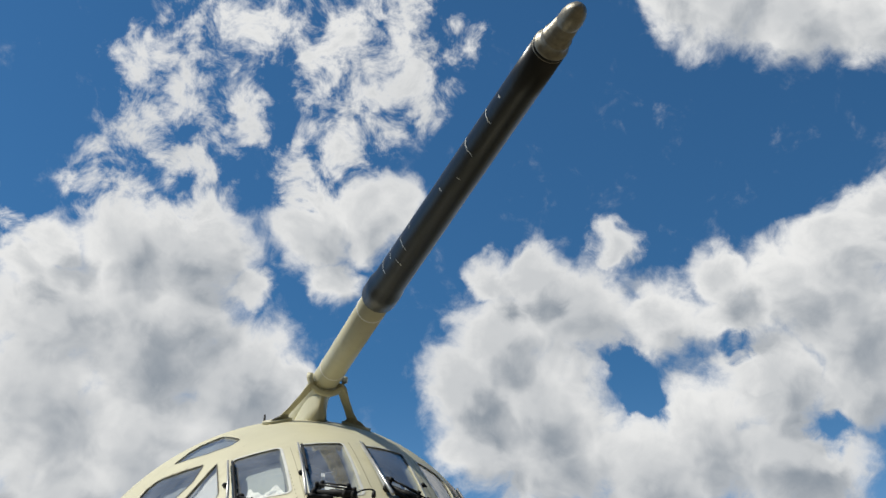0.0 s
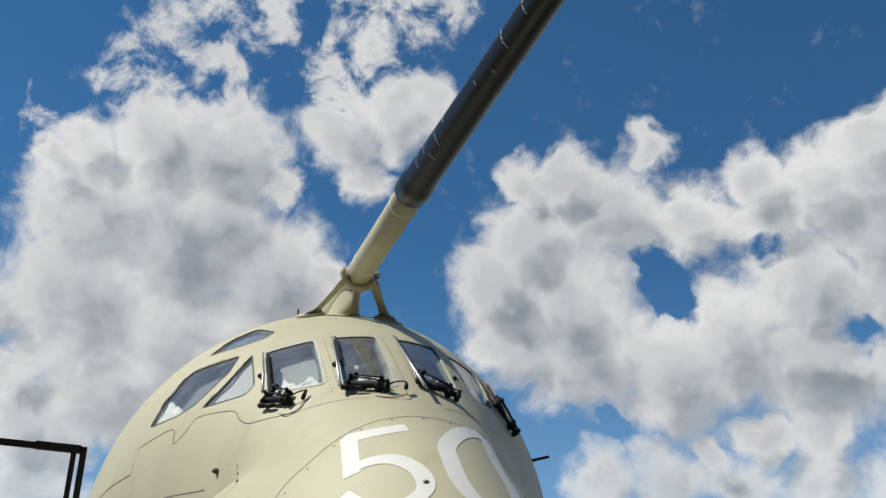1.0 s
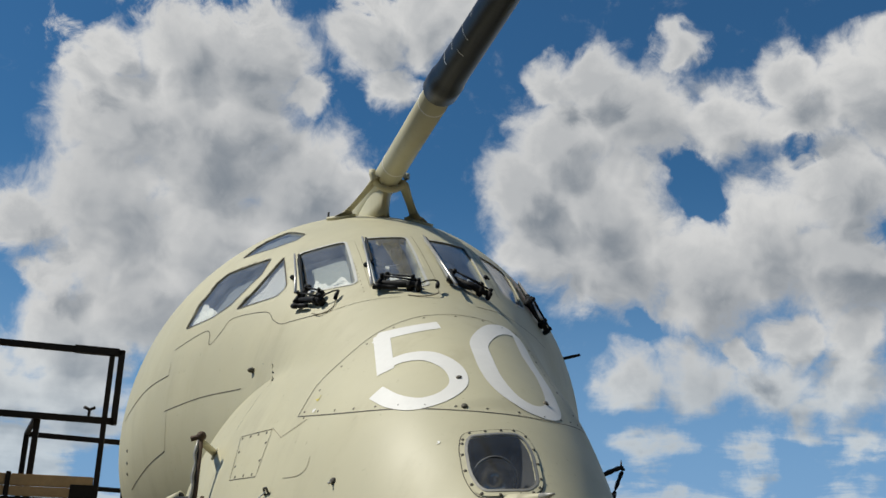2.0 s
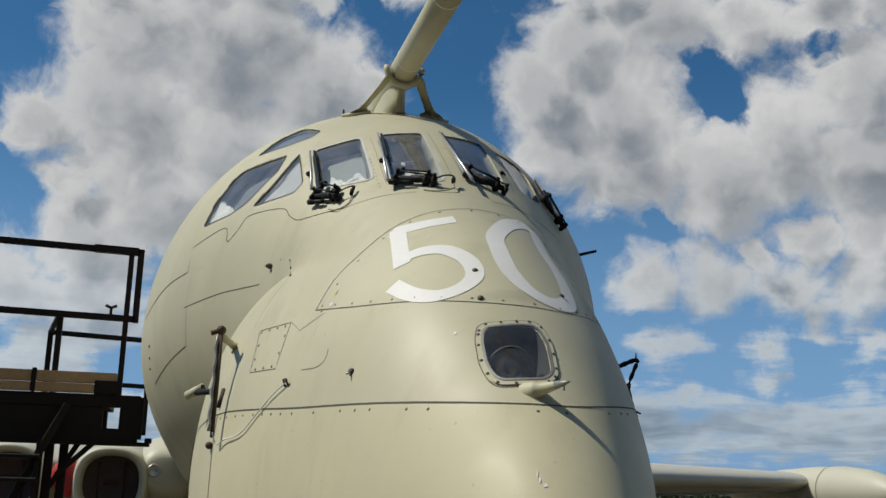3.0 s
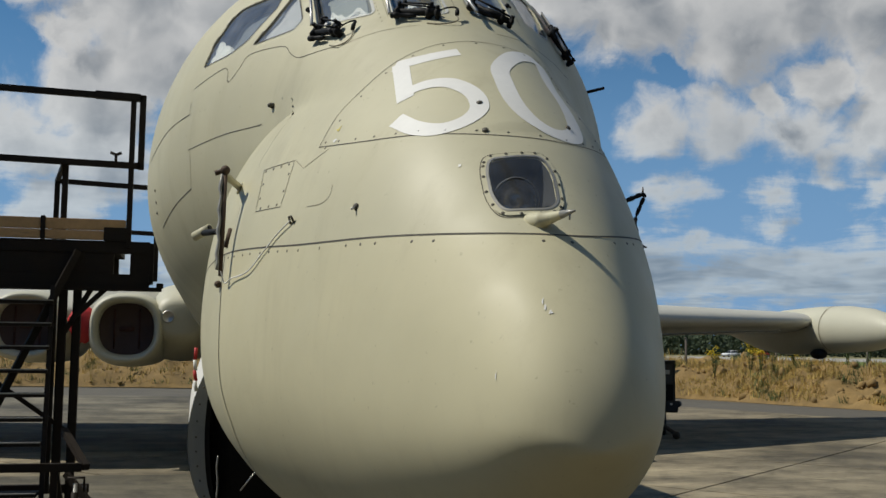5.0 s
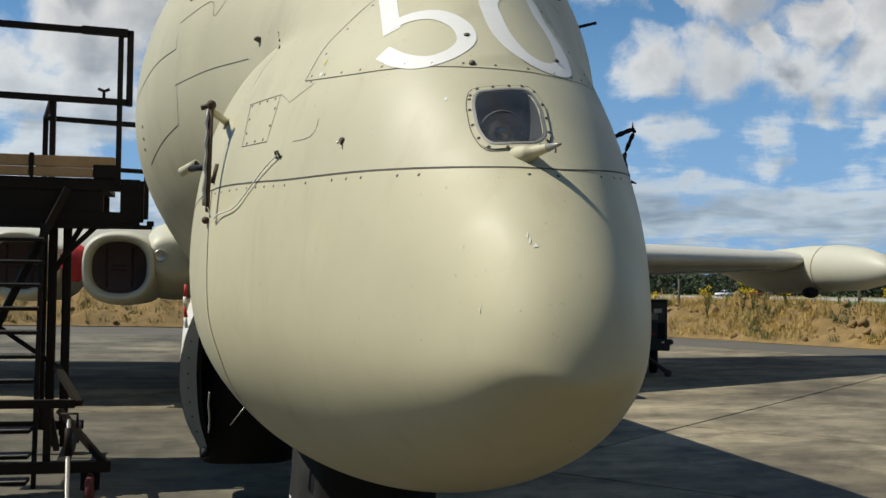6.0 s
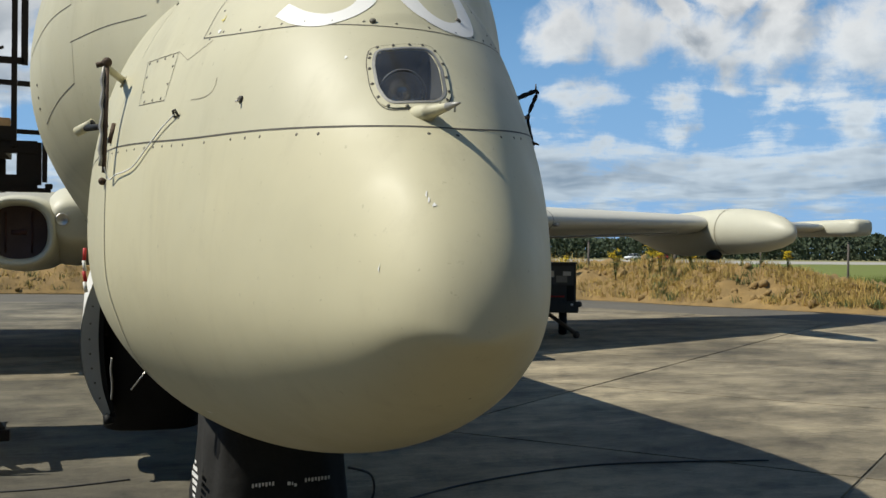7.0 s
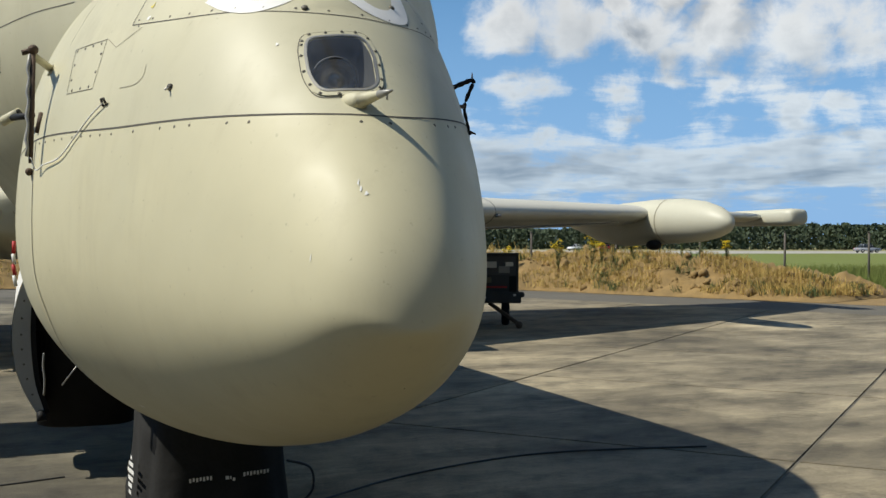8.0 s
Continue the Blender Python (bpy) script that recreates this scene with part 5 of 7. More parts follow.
def wing_pod(side):
    bm = bmesh.new()
    rings = []
    for y, r, z in ((14.02, 0.02, 1.97), (14.05, 0.09, 1.97), (14.18, 0.20, 1.98), (14.45, 0.30, 2.00), (14.9, 0.39, 2.02), (15.6, 0.445, 2.04), (16.6, 0.47, 2.03), (17.8, 0.47, 2.0), (18.8, 0.38, 2.0), (20.0, 0.16, 2.06), (20.8, 0.03, 2.1)):
        rings.append([(side * 10.92 + r * 0.92 * math.cos(k * math.tau / 32), y, z + r * math.sin(k * math.tau / 32)) for k in range(32)])
    loft(bm, rings)
    pd = part("wing_pod", bm, M_LIP, aircraft, "rounded beige leading-edge fuel pod")
    for y, r, z in ((16.0, 0.46, 2.036),):
        bm = bmesh.new()
        loft(bm, [[(side * 10.92 + (r + e) * 0.92 * math.cos(k * math.tau / 32), y + o, z + (r + e) * math.sin(k * math.tau / 32)) for k in range(32)] for o, e in ((-0.010, 0.002), (0.010, 0.005))], False, False)
        part("pod_seam", bm, M_SEAM_FAINT, pd, "thin joint round the pod")
    bm = bmesh.new()
    bmesh.ops.create_uvsphere(bm, u_segments=18, v_segments=10, radius=0.15, matrix=Matrix.Translation((side * 10.62, 16.2, 1.56)) @ Matrix.Diagonal((1, 1.3, 0.7, 1)))
    part("pod_lamp", bm, M_BLACK, pd, "dark dome under the pod")
    return pd


for s in (1, -1):
    w = wing(s)
    wing_pod(s)
    wingtip_pod(s)
    bm = bmesh.new()
    for x in (6.25, 6.32):
        le, te, z, t = (float(np.interp(x, [r[0] for r in WING], [r[i] for r in WING])) for i in (1, 2, 3, 4))
        loft(bm, [[(s * (x + o), le + (te - le) * u, z + (v * 1.01 + math.copysign(0.0007, v)) * (te - le)) for u, v in airfoil(32, t)] for o in (-0.012, 0.012)], False, False) if x == 6.25 else box(bm, (s * x - 0.05, le - 0.02, z - 0.11), (s * x + 0.05, le + 0.05, z - 0.05), bevel=0.01)
    part("landing_lamp_strip", bm, M_GREY_METAL, w, "grey strip and stub on the leading edge")
    # flap track and brackets below the wing
    bm = bmesh.new()
    bar(bm, (s * 3.2, 12.9, 1.72), (s * 9.6, 15.9, 2.0), 0.05, 0.03)
    part("leading_edge_strip", bm, M_RIVET, w, "dark strip under the leading edge")


def squircle(x, y, z, rx, rz, n=44, e=2 / 2.5):
    out = []
    for i in range(n):
        a = math.tau * i / n
        c, s = math.cos(a), math.sin(a)
        out.append((x + rx * math.copysign(abs(c) ** e, c), y, z + rz * math.copysign(abs(s) ** e, s)))
    return out


def intake(x, z, y, rx, rz, lean):
    """A rounded intake: outer cowl, lip, dark duct and blank."""
    bm = bmesh.new()
    prof = [(3.2, 1.16), (1.4, 1.12), (0.55, 1.06), (0.2, 1.01), (0.05, 0.95), (0.0, 0.89), (0.01, 0.83), (0.06, 0.775), (0.20, 0.735), (0.5, 0.72), (0.7, 0.715)]
    loft(bm, [squircle(x + lean * k * 0.0, y + dy, z, rx * k, rz * k) for dy, k in prof], False, False)
    ob = part("engine_intake", bm, M_LIP, aircraft, "beige rounded engine intake with worn lip")
    bm = bmesh.new()
    loft(bm, [squircle(x, y + 0.26, z, rx * 0.745, rz * 0.745), squircle(x, y + 0.30, z, rx * 0.70, rz * 0.70), squircle(x, y + 0.30, z, rx * 0.02, rz * 0.02)], False, True)
    bl = part("intake_blank", bm, M_INTAKE, ob, "dark red-brown intake blank")
    bm = bmesh.new()
    for k in (-0.33, 0.33):
        box(bm, (x + rx * k - 0.012, y + 0.285, z - rz * 0.56), (x + rx * k + 0.012, y + 0.31, z + rz * 0.56), bevel=0.003)
    box(bm, (x - rx * 0.2, y + 0.28, z - 0.03), (x + rx * 0.2, y + 0.31, z + 0.03), bevel=0.006)
    part("blank_ribs", bm, material("blank_red", (0.06, 0.022, 0.018), rough=0.7, vary=0.2, scale=8, fine=50, bump=0.1) if "blank_red" not in bpy.data.materials else bpy.data.materials["blank_red"], bl, "dull red blank ribs")
    bm = bmesh.new()
    loft(bm, [squircle(x, y + 0.56, z, rx * 1.064, rz * 1.064), squircle(x, y + 0.575, z, rx * 1.066, rz * 1.066)], False, False)
    part("cowl_seam", bm, M_SEAM_FAINT, ob, "joint behind the lip")
    return ob


for s in (-1, 1):
    intake(s * 2.06, 1.80, 11.9, 0.475, 0.465, 0)
    intake(s * 3.36, 1.83, 12.3, 0.475, 0.455, 0)
    # root fairing between the inner intake and the hull, with its round lamp
    bm = bmesh.new()
    rings = []
    for y, x0, x1, z0, z1 in ((11.98, 1.10, 1.62, 1.76, 2.12), (12.01, 1.05, 1.68, 1.70, 2.20), (12.15, 1.0, 1.72, 1.62, 2.28), (12.6, 1.0, 1.78, 1.5, 2.4), (14.0, 0.9, 1.9, 1.35, 2.5), (17.0, 0.8, 2.2, 1.4, 2.5)):
        rings.append([(s * p[0], p[1], p[2]) for p in squircle((x0 + x1) / 2, y, (z0 + z1) / 2, (x1 - x0) / 2, (z1 - z0) / 2, 28, 2 / 2.6)])
    loft(bm, rings)
    fr = part("root_fairing", bm, M_LIP, aircraft, "beige wing root fairing")
    bm = bmesh.new()
    loft(bm, [[(s * 1.53 + r * math.cos(k * math.tau / 20), y, 1.965 + r * math.sin(k * math.tau / 20)) for k in range(20)] for r, y in ((0.082, 12.00), (0.085, 11.965), (0.07, 11.96), (0.062, 11.972), (0.005, 11.974))], False, False)
    part("root_lamp", bm, M_METAL, fr, "round metal lamp in the wing root")
    bm = bmesh.new()
    rings = []
    for z, r in ((1.62, 0.05), (1.68, 0.12), (1.80, 0.165), (1.92, 0.17), (2.02, 0.13), (2.07, 0.06)):
        rings.append([(s * 2.60 + r * (1 + 0.14 * math.sin(3 * a + 9 * z)) * math.cos(a), 12.05 + 0.6 * r * math.sin(a), z + 0.02 * math.sin(2 * a)) for a in (k * math.tau / 20 for k in range(20))])
    loft(bm, rings)
    part("warning_flag", bm, M_RED, aircraft, "bunched red cloth cover between the intakes")

# ---------------------------------------------------------------- nose gear
gear = thing("nose_gear", "", "")
gear.parent = aircraft
bm = bmesh.new()
tube(bm, [(0, 4.25, 0.42), (0, 4.3, 1.2)], 0.07, 16)
tube(bm, [(-0.3, 4.25, 0.44), (0.3, 4.25, 0.44)], 0.045, 14)
part("strut", bm, M_GREY_METAL, gear, "grey oleo strut")


def tyre(x):
    bm = bmesh.new()
    R, w = 0.44, 0.13
    prof = [(0.20, -w), (0.34, -w), (0.41, -w * 0.8), (0.44, -w * 0.4), (0.44, w * 0.4), (0.41, w * 0.8), (0.34, w), (0.20, w)]
    loft(bm, [[(x + o, 4.25 + r * math.cos(k * math.tau / 36), 0.44 + r * math.sin(k * math.tau / 36)) for k in range(36)] for r, o in prof])
    part("tyre", bm, M_BLACK, gear, "black rubber tyre")


tyre(-0.24), tyre(0.24)


def flare(p):
    """The door's outer skin swings out towards its top."""
    return 0.055 * max(0.0, (p[1] - 1.0) / 0.47)


# bay door: a curved plate with a thick rim, hanging beside the bay
DY = 5.3
arc = catmull([(-1.00, 1.47), (-1.085, 1.25), (-1.125, 1.02), (-1.115, 0.82), (-1.06, 0.62), (-0.955, 0.42)], 4)
inner = [np.array(p) + np.array([0.115 * math.sin(math.pi * (0.12 + 0.80 * i / (len(arc) - 1))), 0.02]) for i, p in enumerate(arc)]
sec = list(arc) + inner[::-1]
bm = bmesh.new()
loft(bm, [[(p[0], DY, p[1]) for p in sec], [(p[0], DY + 1.1, p[1]) for p in sec]])
M_DOOR = material("door_grey", (0.34, 0.34, 0.31), rough=0.55, vary=0.12, scale=5, fine=40, bump=0.05)
door = part("bay_door", bm, M_DOOR, gear, "curved grey nose wheel bay door", smooth=False)
bm = bmesh.new()
for p, q in list(zip(arc, inner))[1:-1:2]:
    x, z = (p + q) / 2
    tube(bm, [(x, DY + 0.002, z), (x, DY - 0.006, z)], [0.008, 0.006], 8)
tagged(part("door_rivets", bm, M_RIVET, door, "dark rivets in the door rim"), kind="stuff")
bm = bmesh.new()
for a, b in zip(arc, arc[1:]):
    bm.faces.new([bm.verts.new(v) for v in ((a[0] - 0.004, DY + 0.01, a[1]), (b[0] - 0.004, DY + 0.01, b[1]), (b[0] - 0.004 - flare(b), DY + 0.9, b[1] + 0.05), (a[0] - 0.004 - flare(a), DY + 0.9, a[1] + 0.05))])
part("door_skin", bm, M_WHITE, door, "white outer door skin")
bm = bmesh.new()
for a, b in zip(inner, inner[1:]):
    bar(bm, (a[0] + 0.008, DY + 0.02, a[1]), (b[0] + 0.008, DY + 0.02, b[1]), 0.018, 0.05)
part("door_edge", bm, M_BLACK, door, "black rubber door edge", smooth=False)
bm = bmesh.new()
tube(bm, [(-0.95, DY, 0.46), (-0.94, DY - 0.02, 0.40)], [0.024, 0.034], 10)
part("door_stop", bm, M_BLACK, door, "black rubber door stop")
bm = bmesh.new()
tube(bm, [(-0.80, DY + 0.3, 1.40), (-0.98, DY + 0.15, 1.25), (-0.97, DY + 0.1, 1.0)], 0.022, 9)
part("door_link", bm, M_BLACK, door, "black door link")
# black block added for the dark mass of shade and wheels beside the bay
bm = bmesh.new()
rings = []
for z, w, d_ in ((0.30, 0.30, 0.30), (0.32, 0.34, 0.36), (0.9, 0.37, 0.40), (1.4, 0.37, 0.42)):
    rings.append([(-0.64 + w * math.copysign(abs(math.cos(k * math.tau / 24)) ** 0.5, math.cos(k * math.tau / 24)), 5.85 + d_ * math.copysign(abs(math.sin(k * math.tau / 24)) ** 0.5, math.sin(k * math.tau / 24)), z) for k in range(24)])
loft(bm, rings)
part("inner_door", bm, M_BLACK, gear, "black block filling the shaded dark beside the wheel bay")
bm = bmesh.new()
tube(bm, catmull([(-0.925, 4.60, 0.92), (-0.930, 4.60, 0.84), (-0.922, 4.60, 0.76), (-0.926, 4.60, 0.66)], 5), 0.006, 8)
part("hydraulic_pipe", bm, M_GREY_METAL, gear, "grey hydraulic pipe")
# thin striped streamer: short red and white lengths
for k, (z0, z1) in enumerate(((1.60, 1.53), (1.53, 1.47), (1.47, 1.41), (1.41, 1.35))):
    bm = bmesh.new()
    tube(bm, [(-1.075 - 0.006 * math.sin(k), 4.0, z0), (-1.078 + 0.004 * k, 4.0, z1)], 0.010, 8)
    part("streamer", bm, M_WHITE if k % 2 else M_RED, gear, "red and white safety streamer")

# wheel cover: black tarpaulin draped over the wheels, with unreadable white lettering as bars
cover = thing("wheel_cover", "black tarpaulin cover draped over the nose wheels", "wheel cover")
bm = bmesh.new()
rings = []
for z, f in ((0.0, 1.06), (0.10, 1.04), (0.25, 1.0), (0.45, 0.97), (0.62, 0.93), (0.74, 0.82), (0.80, 0.60), (0.83, 0.2)):
    ring = []
    for k in range(64):
        a = k * math.tau / 64
        c, s_ = math.cos(a), math.sin(a)
        x, y = 0.43 * f * math.copysign(abs(c) ** 0.45, c), 4.27 + 0.52 * f * math.copysign(abs(s_) ** 0.6, s_)
        fold = 0.018 * math.sin(a * 9 + 3 * z) * (1 - z / 0.9) + 0.025 * noise.noise(Vector((c * 3, s_ * 3, z * 4)))
        ring.append((x * (1 + fold) + 0.012 * noise.noise(Vector((a * 4, z * 9, 1))), y + (y - 4.27) * fold, z))
    rings.append(ring)
loft(bm, rings)
part("tarpaulin", bm, M_COVER, cover)


def bars(bm, o, u, v, rows):
    """Plain bars in place of writing: each (u0, u1, v0, v1) on the plane at o."""
    for a, b, c, d in rows:
        bm.faces.new([bm.verts.new(o + u * p + v * q) for p, q in ((a, c), (b, c), (b, d), (a, d))])


bm = bmesh.new()
side, up = Vector((0.12, -0.99, 0.0)), Vector((0.04, 0.0, 1.0))
bars(bm, Vector((-0.468, 3.98, 0.17)), side, up, [(-0.02, 0.02, 0.19, 0.21), (-0.06, 0.06, 0.15, 0.175), (-0.085, 0.085, 0.11, 0.135), (-0.06, 0.07, 0.07, 0.095), (-0.05, 0.05, 0.03, 0.055), (-0.035, 0.035, -0.005, 0.015)])
for x0, z0, n in ((-0.17, 0.255, 7), (0.13, 0.270, 8)):
    bars(bm, Vector((x0, 3.716, z0)), Vector((1, 0, 0.06)), Vector((0, 0, 1)), [(0.019 * k, 0.019 * k + 0.012, 0.004 * (k % 2), 0.024) for k in range(n)])
bars(bm, Vector((0.03, 3.716, 0.26)), Vector((1, 0, 0)), Vector((0, 0, 1)), [(0.0, 0.02, 0, 0.02), (0.026, 0.034, 0.0, 0.018), (0.04, 0.055, -0.01, 0.008)])
tagged(part("stencil", bm, M_WHITE, cover, "small white stencil bars", smooth=False), kind="stuff")

# ---------------------------------------------------------------- setting
M_ASPHALT = material("asphalt", (0.108, 0.096, 0.070), rough=0.9, vary=0.2, scale=0.7, fine=30, bump=0.5, bump_scale=60, tint=(0.06, 0.058, 0.055))


def concrete(name, color):
    """Slabs with broad stains, streaks and a fine pitted grain; each slab a little different."""
    m = bpy.data.materials.new(name)
    m.use_nodes = True
    nt = m.node_tree
    N, L = nt.nodes.new, nt.links.new
    b = nt.nodes["Principled BSDF"]
    geo = N("ShaderNodeNewGeometry")
    oi = N("ShaderNodeObjectInfo")

    def nz(scale, detail, rough, sx=1.0, sy=1.0, rot=0.0):
        mp, n = N("ShaderNodeMapping"), N("ShaderNodeTexNoise")
        mp.inputs["Scale"].default_value, mp.inputs["Rotation"].default_value = (sx, sy, 1), (0, 0, rot)
        L(geo.outputs["Position"], mp.inputs[0])
        L(mp.outputs[0], n.inputs["Vector"])
        n.inputs["Scale"].default_value, n.inputs["Detail"].default_value, n.inputs["Roughness"].default_value = scale, detail, rough
        return n.outputs["Fac"]

    def ramp(fac, lo, hi, a, z):
        r = N("ShaderNodeMapRange")
        L(fac, r.inputs[0])
        for i, v in ((1, lo), (2, hi), (3, a), (4, z)):
            r.inputs[i].default_value = v
        return r.outputs[0]

    def mul(a, c):
        n = N("ShaderNodeMath")
        n.operation = "MULTIPLY"
        L(a, n.inputs[0])
        L(c, n.inputs[1])
        return n.outputs[0]
    big = ramp(nz(0.28, 7, 0.68), 0.36, 0.62, 0.42, 1.22)
    streak = ramp(nz(0.7, 9, 0.72, 0.55, 1.25, radians(-41)), 0.38, 0.60, 0.50, 1.20)
    spot = ramp(nz(2.2, 6, 0.75), 0.34, 0.50, 0.55, 1.0)
    grain = ramp(nz(45, 4, 0.7), 0.3, 0.7, 0.82, 1.15)
    slab = ramp(oi.outputs["Random"], 0, 1, 0.86, 1.12)
    scuff = ramp(nz(1.6, 10, 0.78, 0.40, 1.8, radians(18)), 0.55, 0.68, 1.0, 1.55)
    f = mul(mul(mul(mul(mul(big, streak), spot), grain), slab), scuff)
    mix = N("ShaderNodeMix")
    mix.data_type, mix.blend_type = "RGBA", "MULTIPLY"
    mix.inputs[0].default_value = 1
    mix.inputs[6].default_value = (*color, 1)
    comb = N("ShaderNodeCombineColor")
    for i in range(3):
        L(f, comb.inputs[i])
    L(comb.outputs[0], mix.inputs[7])
    L(mix.outputs[2], b.inputs["Base Color"])
    b.inputs["Roughness"].default_value = 0.88
    bp = N("ShaderNodeBump")
    L(nz(70, 5, 0.7), bp.inputs["Height"])
    bp.inputs["Strength"].default_value, bp.inputs["Distance"].default_value = 0.6, 0.01
    L(bp.outputs[0], b.inputs["Normal"])
    return m


M_CONC = concrete("concrete", (0.258, 0.216, 0.138))
M_OLD_ASPHALT = concrete("old_asphalt", (0.165, 0.145, 0.098))
M_FIELD = material("dry_grass_field", (0.16, 0.17, 0.06), rough=0.95, vary=0.3, scale=0.06, fine=1.5, bump=0.4, tint=(0.25, 0.19, 0.09))
M_GREEN = material("green_grass", (0.105, 0.15, 0.035), spec=0.1, rough=0.95, vary=0.33, scale=0.5, fine=9, bump=0.5, tint=(0.16, 0.15, 0.05))
M_BANK = material("dry_earth", (0.255, 0.160, 0.050), rough=0.95, vary=0.33, scale=1.6, fine=14, bump=0.9, bump_scale=9, tint=(0.12, 0.085, 0.04))
M_DRY = material("dry_grass", (0.50, 0.33, 0.085), rough=0.9, vary=0.3, scale=1.2, fine=9, bump=0, tint=(0.22, 0.19, 0.07))
M_WEED = material("weed_green", (0.09, 0.12, 0.035), rough=0.8, vary=0.3, scale=3, fine=20, bump=0)
M_FLOWER = material("ragwort_yellow", (0.78, 0.58, 0.015), rough=0.7, vary=0.15, scale=20, fine=60, bump=0)
M_LEAF = material("far_leaves", (0.042, 0.062, 0.026), rough=0.8, vary=0.35, scale=0.12, fine=1.2, bump=0, tint=(0.016, 0.026, 0.012))
M_RUNWAY = material("far_runway", (0.33, 0.31, 0.27), rough=0.9, vary=0.12, scale=0.03, fine=0.6, bump=0)

bm = bmesh.new()
bmesh.ops.create_circle(bm, cap_ends=True, radius=2500, segments=96)
bmesh.ops.transform(bm, matrix=Matrix.Translation((0, 0, -0.06)), verts=bm.verts)
tagged(part("ground", bm, M_FIELD, smooth=False), "flat airfield of green and dry grass", "ground", kind="structure")
EDGE = [(-60, 45), (-4, 37.4), (8, 34), (14.4, 29.9), (15.8, 26.3), (17.5, 22.9), (19.3, 19.0), (24, 8.5), (30, -4), (40, -26), (36, -34), (-60, -34)]
bm = bmesh.new()
top = [bm.verts.new((x, y, -0.012)) for x, y in EDGE]
bm.faces.new(top)
bmesh.ops.recalc_face_normals(bm, faces=bm.faces)
apron = tagged(part("apron", bm, M_ASPHALT, smooth=False), "worn concrete and asphalt aircraft apron with dark stains", "apron", kind="structure")

# verge of dry earth along the apron, green field beyond, far runway
def strip(name, mat, pts, z, label, cat):
    bm = bmesh.new()
    bm.faces.new([bm.verts.new((x, y, z)) for x, y in pts])
    bmesh.ops.recalc_face_normals(bm, faces=bm.faces)
    if bm.faces[:][0].normal.z < 0:
        bmesh.ops.reverse_faces(bm, faces=bm.faces)
    return tagged(part(name, bm, mat, smooth=False), label, cat, kind="structure")


# extended unseen below and ahead of the nose to cut light bounced onto it
strip("asphalt_strip", M_OLD_ASPHALT, [(-34, -33), (0.45, -33), (0.45, 11.3), (-34, 11.8)], 0.004, "darker worn asphalt strip over the slabs, extended unseen under the nose", "asphalt")
strip("asphalt_strip", M_OLD_ASPHALT, [(-34, 14.4), (3.0, 14.2), (3.0, 30.0), (-34, 37.0)], 0.004, "darker worn asphalt strip behind the aircraft", "asphalt")
strip("verge", M_BANK, [(14.2, 30.2), (17.3, 22.9), (19.1, 19.0), (23.8, 8.5), (29.8, -4), (43.8, -34), (47, -33), (33.5, -2), (27.5, 10.5), (23.6, 21.0), (22.2, 26.5), (20, 33)], -0.008, "bare sandy verge beside the apron", "verge")
strip("grass_field", M_GREEN, [(20, 32), (22.2, 26.3), (23.6, 20.8), (27.5, 10.5), (33.5, -2), (47, -33), (200, 20), (150, 130), (80, 145), (40, 130)], -0.02, "green rough grass beyond the fence", "grass")


def polar(az, d):
    return (-0.9 + d * math.sin(radians(az)), -2.2 + d * math.cos(radians(az)))


strip("far_runway", M_RUNWAY, [polar(a, d) for a, d in ((-20, 175), (0, 170), (25, 165), (45, 160), (70, 165), (70, 250), (45, 245), (25, 250), (0, 255), (-20, 260))], -0.03, "pale far runway across the field", "runway")

# bank of dry earth along the apron's edge
bm = bmesh.new()
line = catmull([(-40, 43), (-20, 40.5), (-4, 38.2), (8, 34.8), (14.7, 30.4), (16.2, 26.7), (18.0, 23.0), (19.2, 20.6)], 40)


def bank_height(i, u, q):
    hh = 1.22 * min(1, max(0.0, (len(line) - 1 - i) / 78)) ** 0.8
    h = hh * (math.sin(min(1, u * 3.0) * math.pi / 2) if u < 0.75 else max(0, (1 - u) / 0.25))
    if h > 0.02:
        h *= 0.86 + 0.35 * noise.noise(q * 0.55)
        h += (0.26 * noise.noise(q * 1.5) + 0.22 * abs(noise.noise(q * 3.7)) - 0.16 * max(0, noise.noise(q * 2.9 + Vector((5, 1, 0)))) + 0.06 * noise.noise(q * 9)) * min(1, h * 3)
    return max(h, -0.03)


rows, spots = [], []
rnd = random.Random(8)
for i, p in enumerate(line):
    t = np.array(line[min(i + 1, len(line) - 1)]) - np.array(line[max(i - 1, 0)])
    t /= np.linalg.norm(t)
    nrm = np.array([-t[1], t[0]])
    if nrm[1] < 0:
        nrm = -nrm
    row = []
    for j in range(44):
        u = j / 43
        q = Vector((*(p + nrm * (-0.5 + 6.5 * u)), 0))
        z = bank_height(i, u, q)
        row.append(bm.verts.new((q.x, q.y, z)))
        if z > 0.12 and u < 0.6:
            spots.append(Vector((q.x, q.y, z)))
    rows.append(row)
for a, b in zip(rows, rows[1:]):
    for j in range(43):
        bm.faces.new((a[j], a[j + 1], b[j + 1], b[j]))
bmesh.ops.recalc_face_normals(bm, faces=bm.faces)
tagged(part("earth_bank", bm, M_BANK), "low bank of dry brown earth and clods", "earth bank", kind="structure")

# clods and stones on the bank
bm = bmesh.new()
